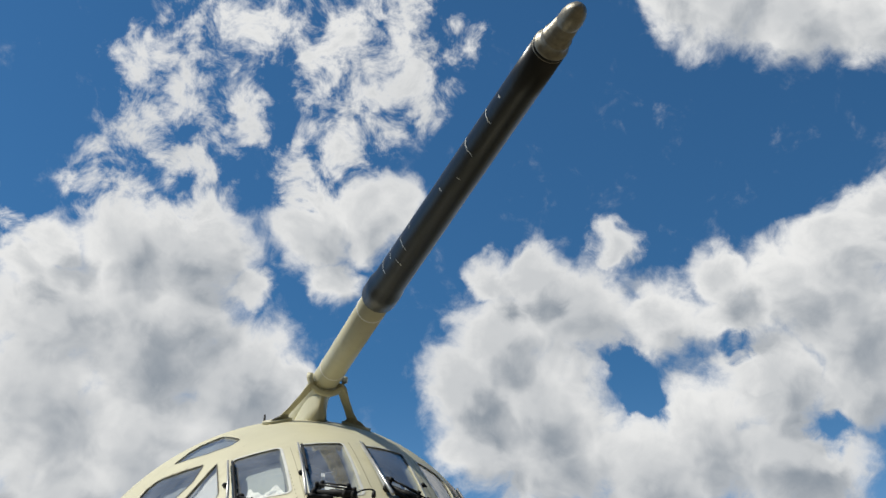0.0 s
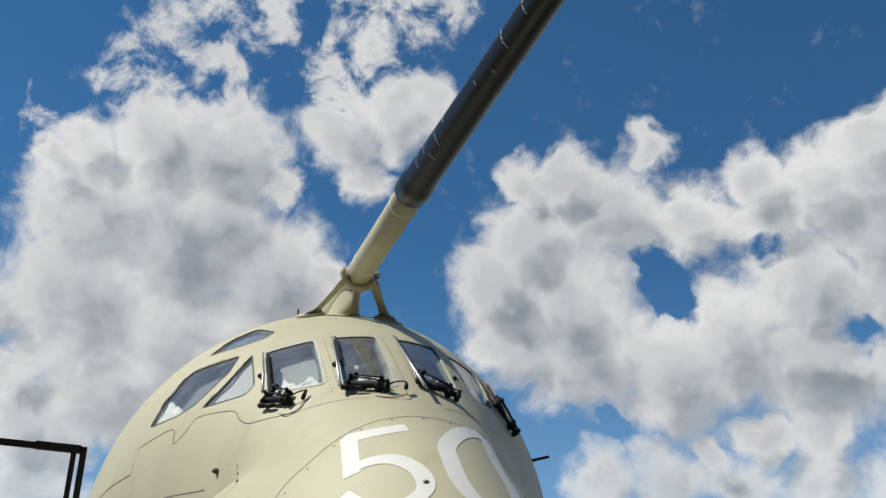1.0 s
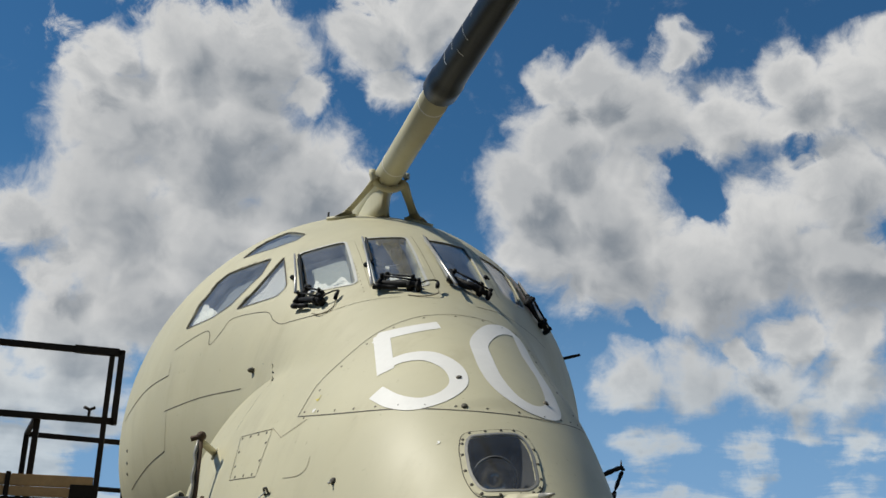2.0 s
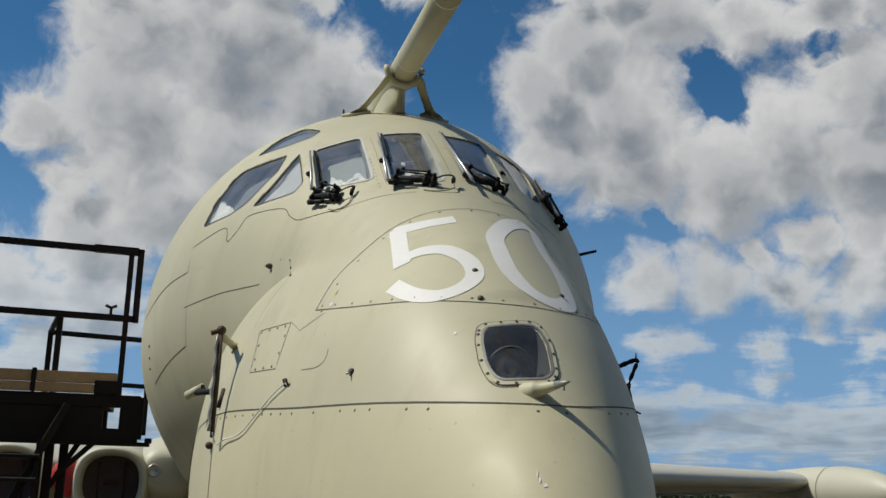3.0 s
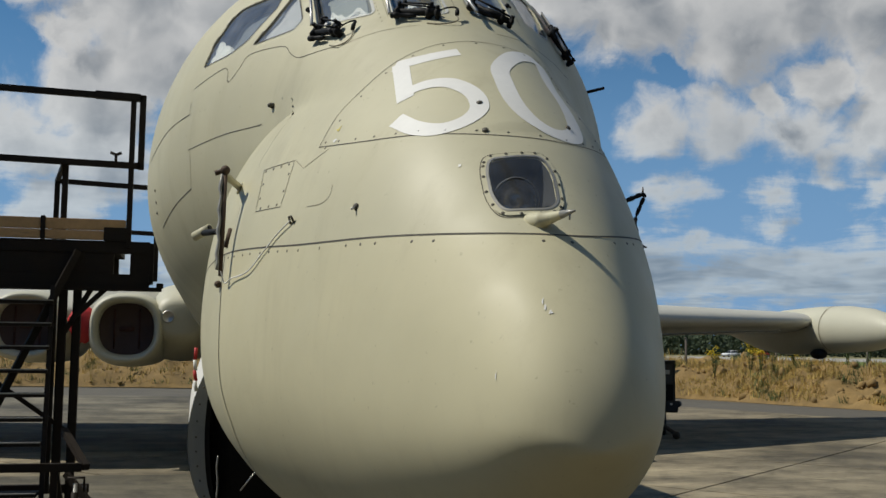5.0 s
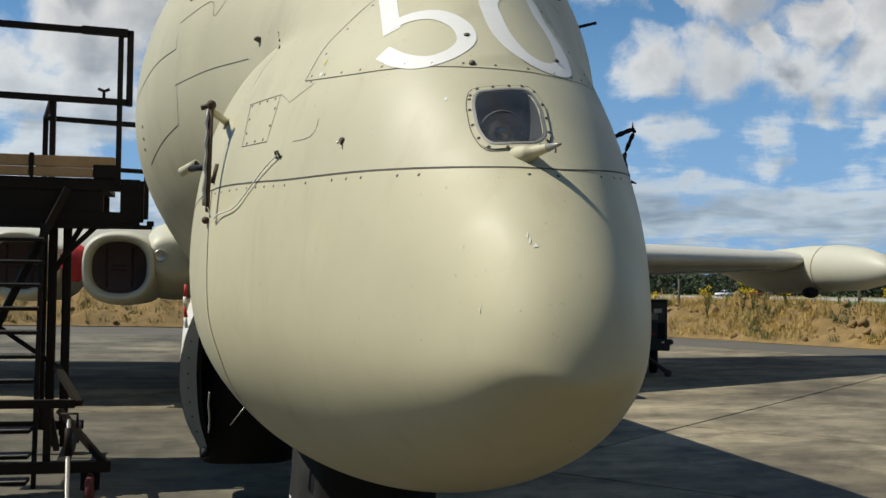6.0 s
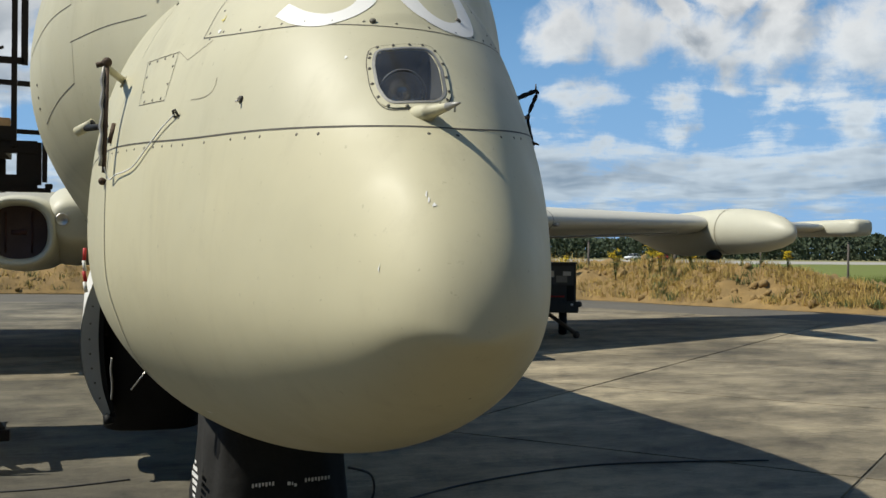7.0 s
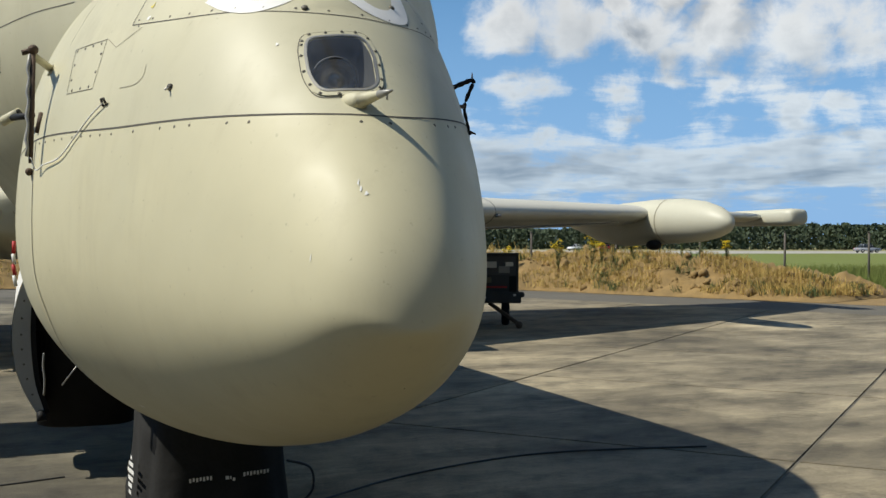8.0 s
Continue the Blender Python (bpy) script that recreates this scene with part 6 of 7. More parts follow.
for p in rnd.sample(spots, min(900, len(spots))):
    r = 0.025 + 0.12 * rnd.random() ** 2
    vs = bmesh.ops.create_icosphere(bm, subdivisions=1, radius=r, matrix=Matrix.Translation(p + Vector((rnd.uniform(-0.1, 0.1), rnd.uniform(-0.1, 0.1), 0.2 * r))))["verts"]
    for v in vs:
        v.co += noise.noise_vector(v.co * 14) * r * 0.9
tagged(part("clods", bm, M_BANK), "loose dry clods of earth on the bank", "clods", kind="stuff")


def tufts(name, mat, places, count, h0, h1, label):
    bm = bmesh.new()
    for p in places:
        lean0 = Vector((rnd.uniform(-1, 1), rnd.uniform(-1, 1), 0)) * 0.1
        for _ in range(count):
            h = rnd.uniform(h0, h1)
            o = p + Vector((rnd.gauss(0, 0.09), rnd.gauss(0, 0.09), -0.03))
            lean = lean0 + Vector((rnd.gauss(0, 0.22), rnd.gauss(0, 0.22), 1))
            side = Vector((rnd.uniform(-1, 1), rnd.uniform(-1, 1), 0)).normalized() * (0.006 + 0.008 * rnd.random())
            a, b = bm.verts.new(o - side), bm.verts.new(o + side)
            c, d = bm.verts.new(o + lean * h * 0.6 + side * 0.7), bm.verts.new(o + lean * h * 0.6 - side * 0.7)
            e = bm.verts.new(o + lean * h + lean0 * h)
            bm.faces.new((a, b, c, d))
            bm.faces.new((d, c, e))
    return tagged(part(name, bm, mat, smooth=False), label, "grass", kind="stuff")


near = [p for p in spots if p.x > -14]
patch = [p for p in near if noise.noise(p * 0.55) > -0.25]
tufts("dry_grass", M_DRY, rnd.sample(patch, min(3000, len(patch))), 11, 0.06, 0.30, "dry yellow grass tufts on the bank")
crest = [p for p in near if p.z > 0.75 and (p.x < 14.6 or noise.noise(p * 0.9) > 0.35)]
tufts("tall_grass", M_DRY, rnd.sample(crest, min(420, len(crest))), 6, 0.25, 0.65, "tall dry grass stems on the bank")
tufts("weeds", M_WEED, rnd.sample([p for p in near if noise.noise(p * 0.8 + Vector((3, 3, 0))) > 0.1], 320), 22, 0.06, 0.30, "low green weeds on the bank")
gr = [Vector((rnd.uniform(21.5, 40), rnd.uniform(14, 42), -0.02)) for _ in range(6000)]
gr = [p for p in gr if p.x - 20.5 > (33 - p.y) * 0.28]
tufts("field_grass", M_GREEN, gr, 7, 0.20, 0.75, "rough green field grass")


def ragwort(p, s, seed):
    r2 = random.Random(seed)
    t = thing("ragwort", "yellow-flowered ragwort plant on the dry bank", "plant", "ragwort on the bank", at=Matrix.Translation(p))
    st, lf, fl = bmesh.new(), bmesh.new(), bmesh.new()
    for k in range(7):
        a = r2.uniform(0, math.tau)
        top = Vector((math.cos(a) * 0.16 * r2.random(), math.sin(a) * 0.16 * r2.random(), r2.uniform(0.55, 0.85))) * s
        tube(st, [Vector((0, 0, -0.05)), top * 0.5 + Vector((0, 0, 0.02)), top], [0.009, 0.007, 0.004], 5)
        for _ in range(9):
            q = top * r2.uniform(0.15, 0.9)
            d = Vector((r2.uniform(-1, 1), r2.uniform(-1, 1), r2.uniform(-0.1, 0.6))).normalized() * 0.11 * s
            sd = d.cross(Vector((0, 0, 1))).normalized() * 0.025
            lf.faces.new([lf.verts.new(v) for v in (q, q + d * 0.5 + sd, q + d, q + d * 0.5 - sd)])
        for _ in range(14):
            q = top + Vector((r2.gauss(0, 0.06), r2.gauss(0, 0.06), r2.gauss(0, 0.035))) * s
            n = 6
            ring = [fl.verts.new(q + Vector((0.032 * math.cos(j * math.tau / n), 0.032 * math.sin(j * math.tau / n), 0.004 * (j % 2)))) for j in range(n)]
            cen = fl.verts.new(q + Vector((0, 0, 0.012)))
            und = fl.verts.new(q + Vector((0, 0, -0.012)))
            for j in range(n):
                fl.faces.new((ring[j], ring[(j + 1) % n], cen))
                fl.faces.new((ring[(j + 1) % n], ring[j], und))
    tagged(part("stems", st, M_WEED, t), kind="stuff")
    tagged(part("leaves", lf, M_WEED, t, smooth=False), kind="stuff")
    tagged(part("flower_heads", fl, M_FLOWER, t, "yellow flower heads"), kind="stuff")
    return t


def bank_z(x, y):
    q = min(spots, key=lambda p: (p.x - x) ** 2 + (p.y - y) ** 2)
    return q


for k, (x, y, s_) in enumerate([(15.6, 30.3, 1.15), (16.6, 28.9, 0.9), (16.5, 29.5, 1.25), (17.3, 28.2, 1.1), (18.6, 27.2, 1.2), (18.9, 26.6, 1.15), (18.2, 27.9, 0.9), (19.4, 25.9, 0.8), (14.3, 31.6, 0.9), (17.6, 28.6, 0.8)]):
    ragwort(bank_z(x, y), s_, k)

# fence posts
post_group = "fence posts along the field"
base = Vector((-0.897, -2.207, 0))
ca, sa = math.cos(radians(20.64)), math.sin(radians(20.64))
first = None
for k in range(8):
    lat = 15.75 + 3.12 * (1 - k)
    x, y = base.x + 38.7 * sa + lat * ca, base.y + 38.7 * ca - lat * sa
    mtx = Matrix.Translation((x, y, -0.05)) @ Matrix.Rotation(0.02 * math.sin(k * 3.3), 4, "X")
    if first is None:
        first = thing("fence_post", "thin weathered fence post in the grass", "fence post", post_group, at=mtx)
        bm = bmesh.new()
        tube(bm, [(0, 0, -0.1), (0, 0, 1.0), (0.01, 0, 2.05)], [0.045, 0.042, 0.038], 8)
        part("post", bm, material("post_wood", (0.10, 0.085, 0.07), rough=0.9, vary=0.3, scale=6, fine=60, bump=0.3), first)
        bm = bmesh.new()
        tube(bm, [(0, 0, 2.05), (0.0, 0.0, 2.09)], [0.045, 0.03], 8)
        part("post_cap", bm, M_RIVET, first)
    else:
        copy_thing(first, mtx)

# far woods: many leaf clumps in an uneven belt
rnd = random.Random(4)


def clumps(name, lo, hi, d0, d1, count, height, size, label):
    verts, faces = [], []
    for i in range(count):
        a = radians(rnd.uniform(lo, hi))
        d = rnd.uniform(d0, d1)
        top = height * (1 + 0.22 * noise.noise(Vector((a * 9, 0.3, 0))) + 0.20 * noise.noise(Vector((a * 34, 3, 0))) + 0.10 * noise.noise(Vector((a * 120, 7, 0))))
        z = top * rnd.random() ** 0.8
        c = Vector((d * math.sin(a), d * math.cos(a), z))
        q = Euler((rnd.uniform(0, 6), rnd.uniform(0, 6), rnd.uniform(0, 6))).to_matrix()
        s = size * rnd.uniform(0.5, 1.1)
        k = len(verts)
        verts += [c + q @ Vector(v) * s for v in ((-1, -0.6, 0), (0.2, -1.0, 0.2), (1, -0.3, 0.1), (0.8, 0.7, 0), (-0.3, 1.0, 0.15), (-0.9, 0.5, -0.1))]
        faces += [(k, k + 1, k + 2, k + 3), (k, k + 3, k + 4, k + 5)]
    me = bpy.data.meshes.new(name)
    me.from_pydata([tuple(v) for v in verts], [], faces)
    me.materials.append(M_LEAF)
    return tagged(new(name, me), label, "trees", kind="stuff")


clumps("far_woods", -45, 90, 290, 335, 110000, 6.4, 0.50, "distant belt of dark green trees")
# unseen belt added behind the camera to keep low sky light off the nose
clumps("far_woods", 98, 262, 40, 60, 26000, 17.0, 1.1, "unseen tall belt of dark green trees added to block low sky light")

# ---------------------------------------------------------------- work stand
stand = thing("work_stand", "black steel mobile work platform with guard rails and plank toe boards", "work platform")


def steel(name, segs, w, h=None, mat=None, label="", parent=None):
    bm = bmesh.new()
    for a, b in segs:
        bar(bm, a, b, w, h, 0.004)
    return part(name, bm, mat or M_STAND, parent or stand, label, smooth=False)


FY, BY, XR, XL = 6.70, 8.02, -1.60, -3.9
steel("guard_rail", [((XR, FY, 3.65), (XL, FY, 3.70))], 0.05)
steel("guard_rail", [((XR, FY, 3.08), (XL, FY, 3.12))], 0.05)
steel("rail_sleeve", [((XR - 0.02, FY - 0.004, 3.652), (XR - 0.38, FY - 0.004, 3.660))], 0.062, mat=M_STAND)
steel("guard_post", [((XR, FY, 3.05), (XR, FY, 3.675))], 0.05)
steel("guard_post", [((XR - 0.075, FY, 2.40), (XR - 0.075, FY, 3.65))], 0.042)
steel("guard_post", [((-3.1, FY, 2.40), (-3.1, FY, 3.68))], 0.045)
bm = bmesh.new()
tube(bm, [(-1.80, FY, 3.10), (-1.80, FY, 3.17)], 0.012, 8)
tube(bm, [(-1.845, FY, 3.185), (-1.80, FY, 3.165), (-1.755, FY, 3.185)], 0.013, 8)
part("locking_screw", bm, M_STAND, stand, "wing-headed locking screw")
steel("back_rail", [((-2.43, BY, 3.12), (XR + 0.02, BY, 3.09))], 0.045)
steel("back_rail", [((-1.80, BY, 2.66), (-1.45, BY, 2.65))], 0.04)
steel("back_post", [((-2.43, BY, 2.45), (-2.43, BY, 3.14))], 0.045)
steel("back_post", [((-1.52, BY, 2.2), (-1.52, BY, 3.15))], 0.045)
steel("side_rail", [((-2.205, FY + 0.04, 3.09), (-2.43, BY, 3.13))], 0.04)
steel("side_post", [((-2.195, FY + 0.05, 2.45), (-2.195, FY + 0.05, 3.10))], 0.045)
for x0, x1, tone in ((-2.325, -1.87, 1), (-3.9, -2.36, 0)):
    bm = bmesh.new()
    box(bm, (x0, FY - 0.02, 2.455), (x1, FY + 0.03, 2.53), bevel=0.006)
    part("toe_board", bm, M_PLANK, stand, "weathered brown plank", smooth=False)
    bm = bmesh.new()
    box(bm, (x0, FY - 0.015, 2.535), (x1 + (0.17 if tone else 0), FY + 0.03, 2.625), bevel=0.006)
    part("toe_board", bm, M_PLANK, stand, "weathered brown plank", smooth=False)
bm = bmesh.new()
box(bm, (-1.87, FY - 0.022, 2.45), (-1.67, FY + 0.02, 2.56), bevel=0.004)
part("board_bracket", bm, M_STAND, stand, smooth=False)
bm = bmesh.new()
box(bm, (-2.36, FY - 0.026, 2.45), (-2.325, FY + 0.02, 2.64), bevel=0.004)
part("board_bracket", bm, M_STAND, stand, smooth=False)
# deck frame with an open bay at its end
bm = bmesh.new()
box(bm, (XL, FY, 2.35), (-1.50, FY + 0.07, 2.45), bevel=0.004)
part("deck_beam", bm, M_STAND, stand, smooth=False)
bm = bmesh.new()
box(bm, (XL, FY, 2.06), (-1.50, FY + 0.07, 2.18), bevel=0.004)
part("deck_beam", bm, M_STAND, stand, smooth=False)
bm = bmesh.new()
box(bm, (XL, FY + 0.01, 2.18), (-1.785, FY + 0.06, 2.35), bevel=0.003)
part("deck_panel", bm, M_STAND, stand, smooth=False)
bm = bmesh.new()
box(bm, (-1.655, FY + 0.01, 2.10), (-1.47, FY + 0.06, 2.44), bevel=0.003)
part("deck_panel", bm, M_STAND, stand, smooth=False)
bm = bmesh.new()
box(bm, (XL, FY - 0.03, 2.045), (-1.40, FY + 0.09, 2.075), bevel=0.004)
box(bm, (-1.44, FY - 0.03, 2.07), (-1.385, FY + 0.04, 2.11), bevel=0.004)
part("lower_flange", bm, M_STAND, stand, smooth=False)
bm = bmesh.new()
box(bm, (XL, FY + 0.07, 2.40), (-1.80, BY, 2.45), bevel=0.003)
part("deck", bm, M_STAND, stand, smooth=False)
steel("deck_beam", [((XL, BY, 2.25), (-1.85, BY, 2.25))], 0.05, 0.3)
for x, y in ((-2.17, FY + 0.1), (-2.06, FY + 0.1), (-2.40, BY - 0.1), (-3.7, FY + 0.1), (-3.7, BY - 0.1)):
    steel("leg", [((x, y, 0.27), (x, y, 2.06))], 0.055)
steel("inner_leg", [((-2.09, FY + 0.16, 0.35), (-2.09, FY + 0.16, 2.06))], 0.032)
steel("brace", [((-2.10, FY + 0.03, 1.80), (-1.84, FY + 0.03, 2.06))], 0.040)
steel("brace", [((-2.15, FY + 0.06, 1.70), (-1.955, FY + 0.06, 2.06))], 0.040)
steel("brace", [((-2.1, FY + 0.1, 0.9), (-3.65, FY + 0.1, 2.0))], 0.035)
# stair: stringers, handrail and treads
steel("stringer", [((-2.235, 6.62, 2.06), (-2.17, 6.02, 0.08))], 0.035, 0.09)
steel("stringer", [((-3.05, 6.62, 2.06), (-3.02, 6.02, 0.08))], 0.035, 0.09)
steel("handrail", [((-2.06, 6.66, 2.36), (-2.68, 6.40, 0.90))], 0.055)
for i in range(11):
    z = 1.95 - 0.18 * i
    y = 6.60 - 0.055 * i
    bm = bmesh.new()
    box(bm, (-3.02, y - 0.11, z - 0.03), (-2.21, y + 0.08, z), bevel=0.004)
    tr = part("tread", bm, M_STAND, stand, smooth=False)
    bm = bmesh.new()
    box(bm, (-3.02, y - 0.115, z - 0.006), (-2.21, y - 0.09, z + 0.003), bevel=0.002)
    part("nosing", bm, M_GREY_METAL, tr, "worn bright tread edge", smooth=False)
for k in range(5):
    x = -2.2 - 0.34 * k
    steel("under_deck_rib", [((x, FY + 0.07, 2.33), (x, BY, 2.33))], 0.04, 0.10)
steel("ladder_post", [((-2.20, 6.9, 0.25), (-2.20, 6.9, 2.06))], 0.045)
# base frame, jacks and castors
steel("base_beam", [((XL, 5.80, 0.27), (-1.61, 5.80, 0.27))], 0.07, 0.08)
steel("base_beam", [((XL, 8.15, 0.27), (-2.05, 8.15, 0.27))], 0.07, 0.08)
steel("base_beam", [((-1.95, 5.80, 0.27), (-2.10, 8.15, 0.27))], 0.07, 0.08)
steel("base_beam", [((-3.7, 5.80, 0.27), (-3.7, 8.15, 0.27))], 0.07, 0.08)
steel("upper_base_beam", [((XL, 5.85, 0.72), (-1.87, 5.85, 0.72))], 0.06)
steel("outrigger", [((-2.06, 6.3, 0.95), (-1.84, 5.84, 0.72))], 0.05)
steel("outrigger", [((-2.0, 6.0, 0.66), (-1.66, 5.8, 0.30))], 0.045)
steel("upright", [((-2.06, 5.85, 0.27), (-2.06, 5.85, 0.75))], 0.05)
steel("base_post", [((-2.1, FY, 0.27), (-2.06, 5.85, 0.72))], 0.045)


def jack(x, y):
    bm = bmesh.new()
    tube(bm, [(x, y, 0.0), (x, y, 0.02), (x, y, 0.022), (x, y, 0.62)], [0.06, 0.055, 0.016, 0.016], 12)
    j = part("jack", bm, M_GREY_METAL, stand, "bare metal levelling jack")
    bm = bmesh.new()
    tube(bm, [(x, y, 0.36), (x, y, 0.56)], 0.026, 12)
    tube(bm, [(x - 0.05, y, 0.61), (x - 0.05, y, 0.66), (x + 0.06, y, 0.66), (x + 0.06, y, 0.56)], 0.010, 8)
    part("jack_sleeve", bm, M_STAND, j, "grey sleeve and handle")


jack(-1.90, 5.74), jack(-3.75, 5.74)


def castor(x, y):
    bm = bmesh.new()
    prof = [(0.03, -0.028), (0.085, -0.030), (0.105, -0.018), (0.108, 0.0), (0.105, 0.018), (0.085, 0.030), (0.03, 0.028)]
    loft(bm, [[(x + o, y + r * math.cos(k * math.tau / 24), 0.108 + r * math.sin(k * math.tau / 24)) for k in range(24)] for r, o in prof])
    c = part("castor", bm, material("castor_red", (0.16, 0.035, 0.03), rough=0.7, vary=0.25, scale=10, fine=60, bump=0.2) if "castor_red" not in bpy.data.materials else bpy.data.materials["castor_red"], stand, "dusty red castor wheel")
    bm = bmesh.new()
    for o in (-0.042, 0.042):
        bar(bm, (x + o, y, 0.10), (x + o, y + 0.02, 0.235), 0.05, 0.008)
    tube(bm, [(x - 0.05, y, 0.108), (x + 0.05, y, 0.108)], 0.012, 10)
    tube(bm, [(x, y + 0.02, 0.225), (x, y + 0.02, 0.26)], 0.035, 12)
    part("fork", bm, M_STAND, c, "dark castor fork", smooth=False)


castor(-1.75, 5.80), castor(-3.6, 5.80), castor(-2.15, 8.15), castor(-3.6, 8.15)

# ---------------------------------------------------------------- ground power cart
cart = thing("ground_power_cart", "dark grey wheeled ground power cart under the wing", "equipment cart")
A = Matrix.Translation((7.55, 16.1, 0)) @ Matrix.Rotation(radians(-24), 4, "Z")


def cpart(name, boxes, mat, label="", parent=None, bevel=0.008):
    bm = bmesh.new()
    for lo, hi in boxes:
        box(bm, lo, hi, A, bevel)
    return part(name, bm, mat, parent or cart, label, smooth=False)


body = cpart("body", [((-2.0, 0.0, 0.52), (0.0, 1.5, 1.38))], M_CART, "dark grey sheet metal body", bevel=0.02)
cpart("roof_lip", [((-2.02, -0.02, 1.37), (0.02, 1.52, 1.40))], M_CART, parent=body)
cpart("upper_panel", [((-1.9, -0.012, 0.98), (-0.05, 0.0, 1.34))], material("cart_panel", (0.065, 0.07, 0.072), rough=0.5, vary=0.2, scale=5, fine=40, bump=0.05), parent=body)
cpart("label_plate", [((-0.62, -0.02, 1.12), (-0.42, -0.013, 1.24))], M_WHITE, "white unreadable label plate", body, 0.002)
cpart("label_plate", [((-0.25, -0.02, 1.15), (-0.10, -0.013, 1.23))], M_WHITE, "white unreadable label plate", body, 0.002)
cpart("grille", [((-0.38, -0.018, 1.02), (-0.17, -0.013, 1.15))], M_GREY_METAL, "grey grille plate", body, 0.002)
# black plate on the face, painted as the dark of a recess
cpart("recess", [((-0.18, -0.010, 0.66), (-0.04, 0.0, 0.96))], M_BLACK, parent=body)
cpart("red_stripe", [((-1.9, -0.016, 0.735), (-0.22, -0.002, 0.765))], M_RED, "red stripe", body, 0.002)
cpart("buff_plate", [((-0.85, -0.018, 0.83), (-0.52, -0.003, 0.94))], material("buff_plate", (0.16, 0.14, 0.09), rough=0.6, vary=0.2, scale=6, fine=40, bump=0.05), "dull buff plate", body, 0.002)
cpart("chassis", [((-2.05, -0.04, 0.44), (0.04, 1.54, 0.54))], M_CART)
cpart("bumper", [((-2.05, -0.07, 0.46), (0.05, -0.03, 0.66))], M_CART)
cpart("stencil", [((-0.76, -0.076, 0.53), (-0.62, -0.07, 0.57))], M_WHITE, "white stencil bar", None, 0.001)
cpart("stencil", [((-0.10, -0.076, 0.58), (-0.05, -0.07, 0.62))], M_WHITE, "white stencil bar", None, 0.001)
for x, y in ((-0.25, 0.2), (-0.25, 1.3), (-1.75, 0.2), (-1.75, 1.3)):
    bm = bmesh.new()
    prof = [(0.06, -0.07), (0.20, -0.08), (0.235, -0.05), (0.24, 0.0), (0.235, 0.05), (0.20, 0.08), (0.06, 0.07)]
    loft(bm, [[A @ Vector((x + o, y + r * math.cos(k * math.tau / 24), 0.24 + r * math.sin(k * math.tau / 24))) for k in range(24)] for r, o in prof])
    wh = part("wheel", bm, M_BLACK, cart, "black rubber wheel")
    bm = bmesh.new()
    tube(bm, [A @ Vector((x - 0.082, y, 0.24)), A @ Vector((x + 0.082, y, 0.24))], 0.07, 14)
    part("hub", bm, M_GREY_METAL, wh)
bm = bmesh.new()
bar(bm, A @ Vector((-0.55, -0.1, 0.44)), A @ Vector((-0.02, -0.65, 0.10)), 0.07, 0.05)
bmesh.ops.create_uvsphere(bm, u_segments=12, v_segments=8, radius=0.07, matrix=A @ Matrix.Translation((0.0, -0.68, 0.075)))
part("tow_bar", bm, M_RUST, cart, "rusty lowered tow bar")
bm = bmesh.new()
bmesh.ops.create_uvsphere(bm, u_segments=12, v_segments=8, radius=0.06, matrix=A @ Matrix.Translation((0.06, 0.1, 0.60)))
part("side_lamp", bm, M_CART, cart)

# cables lying on the apron near the wheel cover
M_CABLE = material("cable_rubber", (0.025, 0.025, 0.025), rough=0.6, vary=0.2, scale=10, fine=60, bump=0.1)
for pts, label in (([(0.30, 3.35, 0.42), (0.44, 3.4, 0.36), (0.46, 3.45, 0.22), (0.40, 3.7, 0.05), (0.7, 4.1, 0.008), (1.5, 4.6, 0.008), (2.6, 4.9, 0.008), (3.9, 4.7, 0.008)], "black cable hanging to the apron"),
                   ([(-0.55, 3.9, 0.008), (-1.0, 4.15, 0.008), (-1.5, 4.05, 0.008), (-2.2, 4.2, 0.008), (-3.2, 4.1, 0.008)], "thin black cable lying on the apron"),
                   ([(-0.55, 4.1, 0.008), (-1.1, 4.5, 0.008), (-1.9, 4.75, 0.008), (-3.2, 4.9, 0.008)], "thin black cable lying on the apron"),
                   ([(-0.8, 5.3, 0.008), (-1.4, 5.15, 0.008), (-2.2, 5.2, 0.008), (-3.2, 5.4, 0.008)], "thin black cable lying on the apron")):
    bm = bmesh.new()
    tube(bm, catmull(pts, 8), 0.007, 8)
    ob = new("cable")
    tagged(ob, label, "cable", "cables on the apron")
    part("sheath", bm, M_CABLE, ob)

# ---------------------------------------------------------------- far cars
M_TYRE, M_CARGLASS = M_BLACK, material("car_glass", (0.02, 0.025, 0.03), rough=0.1, vary=0.05, scale=5, fine=30, bump=0)


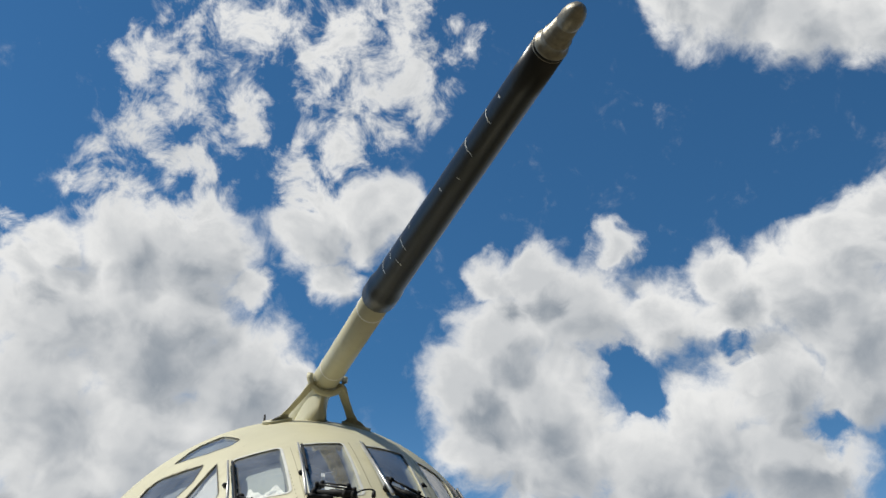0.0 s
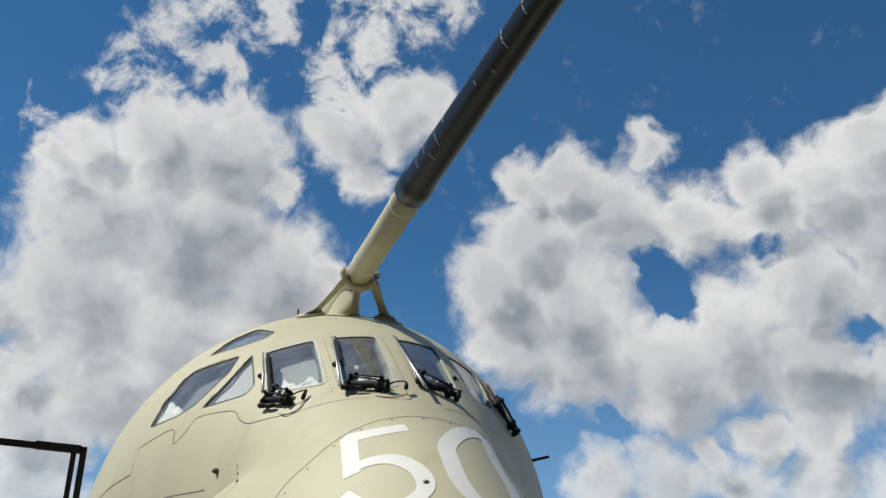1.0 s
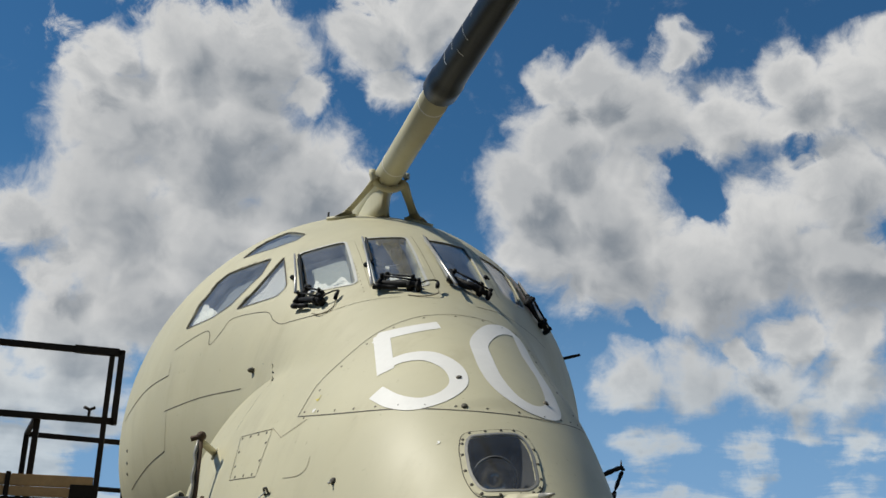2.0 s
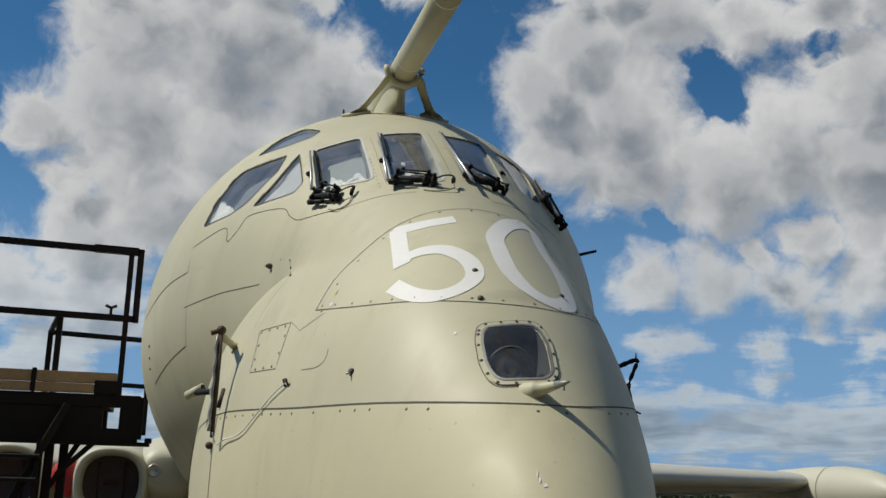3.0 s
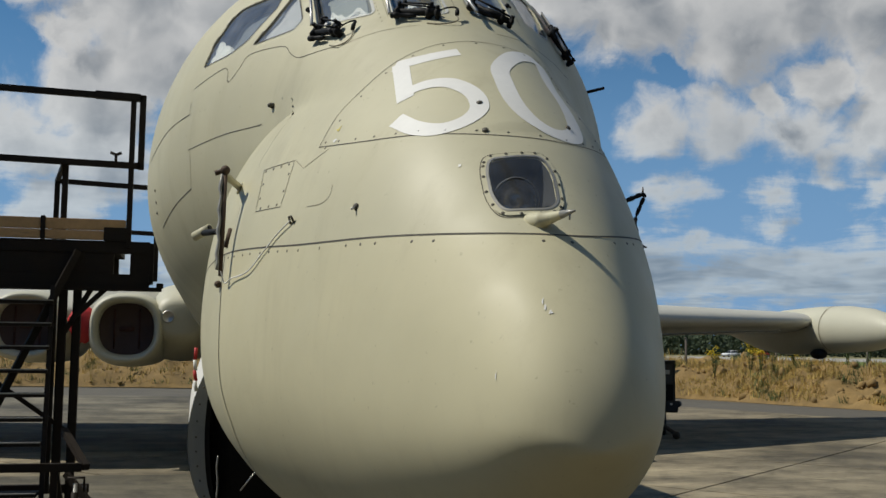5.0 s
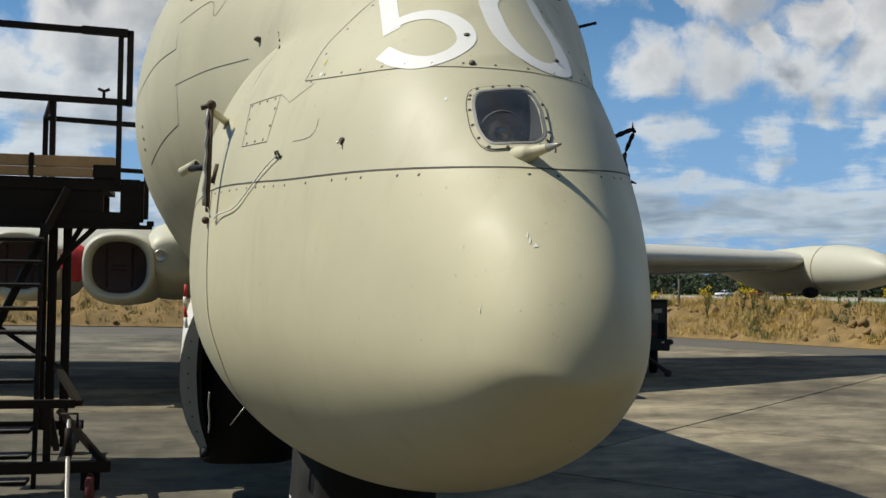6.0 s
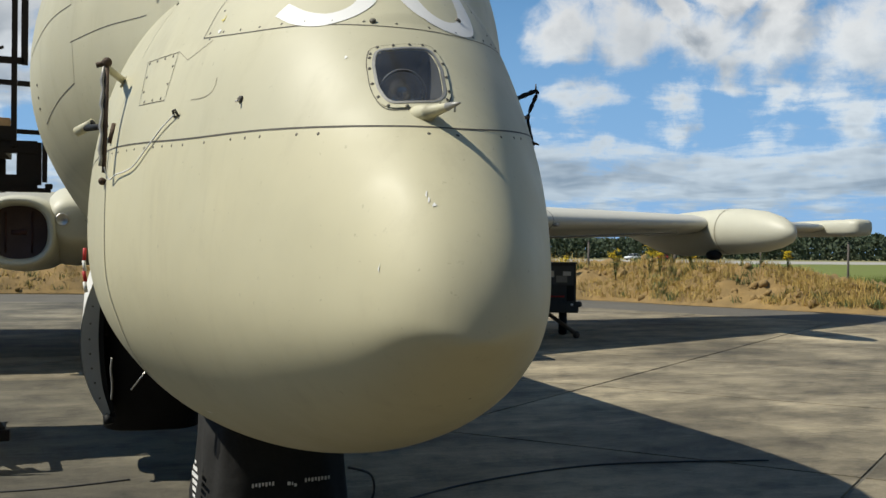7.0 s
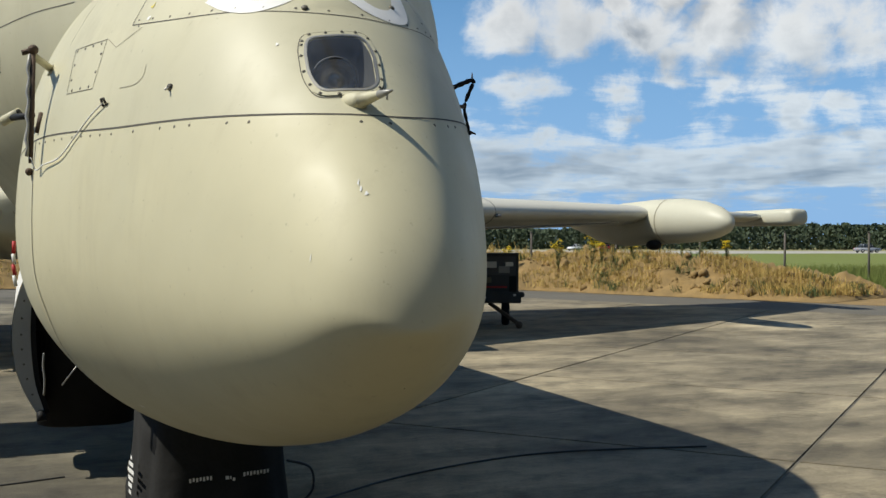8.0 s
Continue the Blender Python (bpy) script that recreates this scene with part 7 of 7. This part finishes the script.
def car(label, paint, m, L=4.2, H=1.45, group="far cars"):
    t = thing("car", label, "car", group, at=m)
    bm = bmesh.new()
    prof = [(-L / 2, 0.35), (-L / 2, 0.72), (-L / 2 + 0.25, 0.82), (-L * 0.22, 0.90), (L * 0.30, 0.92), (L / 2 - 0.1, 0.86), (L / 2, 0.70), (L / 2, 0.35)]
    loft(bm, [[(x, y * (1 if z < 0.8 else 0.96), z) for x, z in prof] for y in (-0.85, -0.80, 0.80, 0.85)])
    part("body", bm, paint, t)
    bm = bmesh.new()
    cab = [(-L * 0.24, 0.88), (-L * 0.08, H - 0.05), (0, H), (L * 0.22, H - 0.02), (L * 0.36, 0.9)]
    loft(bm, [[(x, y * (1.0 if z < 1.0 else 0.82), z) for x, z in cab] for y in (-0.74, -0.70, 0.70, 0.74)])
    cb = part("cabin", bm, M_CARGLASS, t, "dark car windows")
    bm = bmesh.new()
    box(bm, (-L * 0.06, -0.6, H - 0.03), (L * 0.22, 0.6, H + 0.015), bevel=0.01)
    for x in (-L * 0.16, L * 0.06, L * 0.29):
        for y in (-0.72, 0.72):
            bar(bm, (x, y, 0.9), (x * 0.75, y * 0.84, H - 0.02), 0.07, 0.03)
    part("roof", bm, paint, t)
    for x in (-L * 0.31, L * 0.31):
        for y in (-0.80, 0.80):
            bm = bmesh.new()
            tube(bm, [(x, y - 0.1, 0.31), (x, y + 0.1, 0.31)], 0.31, 18)
            w = part("wheel", bm, M_TYRE, t)
            bm = bmesh.new()
            tube(bm, [(x, y - 0.105, 0.31), (x, y + 0.105, 0.31)], 0.18, 14)
            part("rim", bm, M_METAL, w)
    for x, mt in ((-L / 2 - 0.005, M_WHITE), (L / 2 + 0.005, M_RED)):
        for y in (-0.6, 0.6):
            bm = bmesh.new()
            box(bm, (x - 0.02, y - 0.15, 0.62), (x + 0.02, y + 0.15, 0.74), bevel=0.01)
            part("lamp", bm, mt, t)
    return t


def far(az, d, turn):
    x, y = polar(az, d)
    return Matrix.Translation((x, y, -0.03)) @ Matrix.Rotation(radians(turn), 4, "Z")


car("white car far off on the runway", material("car_white", (0.75, 0.75, 0.75), rough=0.3, vary=0.03, scale=2, fine=20, bump=0), far(27.9, 245, 10))
car("red car far off on the runway", material("car_red", (0.55, 0.03, 0.02), rough=0.3, vary=0.03, scale=2, fine=20, bump=0), far(29.4, 262, 15))
car("silver car far off beside the runway", material("car_silver", (0.33, 0.34, 0.36), rough=0.35, metal=0.4, vary=0.03, scale=2, fine=20, bump=0), far(42.7, 205, 170), 4.5, 1.6)

# ---------------------------------------------------------------- apron slabs
S, GAP, TURN = 3.67, 0.011, radians(41)
origin = Vector((4.53, 4.29, 0))
ux, uy = Vector((math.cos(TURN), math.sin(TURN), 0)), Vector((-math.sin(TURN), math.cos(TURN), 0))
CUTS = [((14.4 - 3.5, 29.9 - 1.5), (0.91, 0.42)), ((19.3 - 3.5, 19.0 - 1.5), (0.912, 0.41)), ((8, 27.5), (0.25, 1.0))]
shared = None
slabs = []
for i in range(-9, 10):
    for j in range(-9, 9):
        c = origin + ux * (S * (i + 0.38)) + uy * (S * (j + 0.5))
        if not (-16 < c.x < 26 and -16 < c.y < 33):
            continue
        inside = all(((c.x - p[0]) * n[0] + (c.y - p[1]) * n[1]) < -2.7 for p, n in CUTS)
        m = Matrix.Translation((c.x, c.y, 0)) @ Matrix.Rotation(TURN, 4, "Z")
        if inside and shared is not None:
            ob = new("slab", shared)
        else:
            bm = bmesh.new()
            h = S / 2 - GAP / 2
            box(bm, (-h, -h, -0.10), (h, h, 0.0), None, 0.012)
            if not inside:
                inv = m.inverted()
                for p, n in CUTS:
                    g = list(bm.verts) + list(bm.edges) + list(bm.faces)
                    if g:
                        bmesh.ops.bisect_plane(bm, geom=g, plane_co=inv @ Vector((p[0], p[1], 0)), plane_no=inv.to_3x3() @ Vector((n[0], n[1], 0)).normalized(), clear_outer=True)
                if len(bm.faces) < 3:
                    bm.free()
                    continue
            ob = part("slab", bm, M_CONC, smooth=False)
            if inside:
                shared = ob.data
        ob.parent = apron
        ob.matrix_world = m
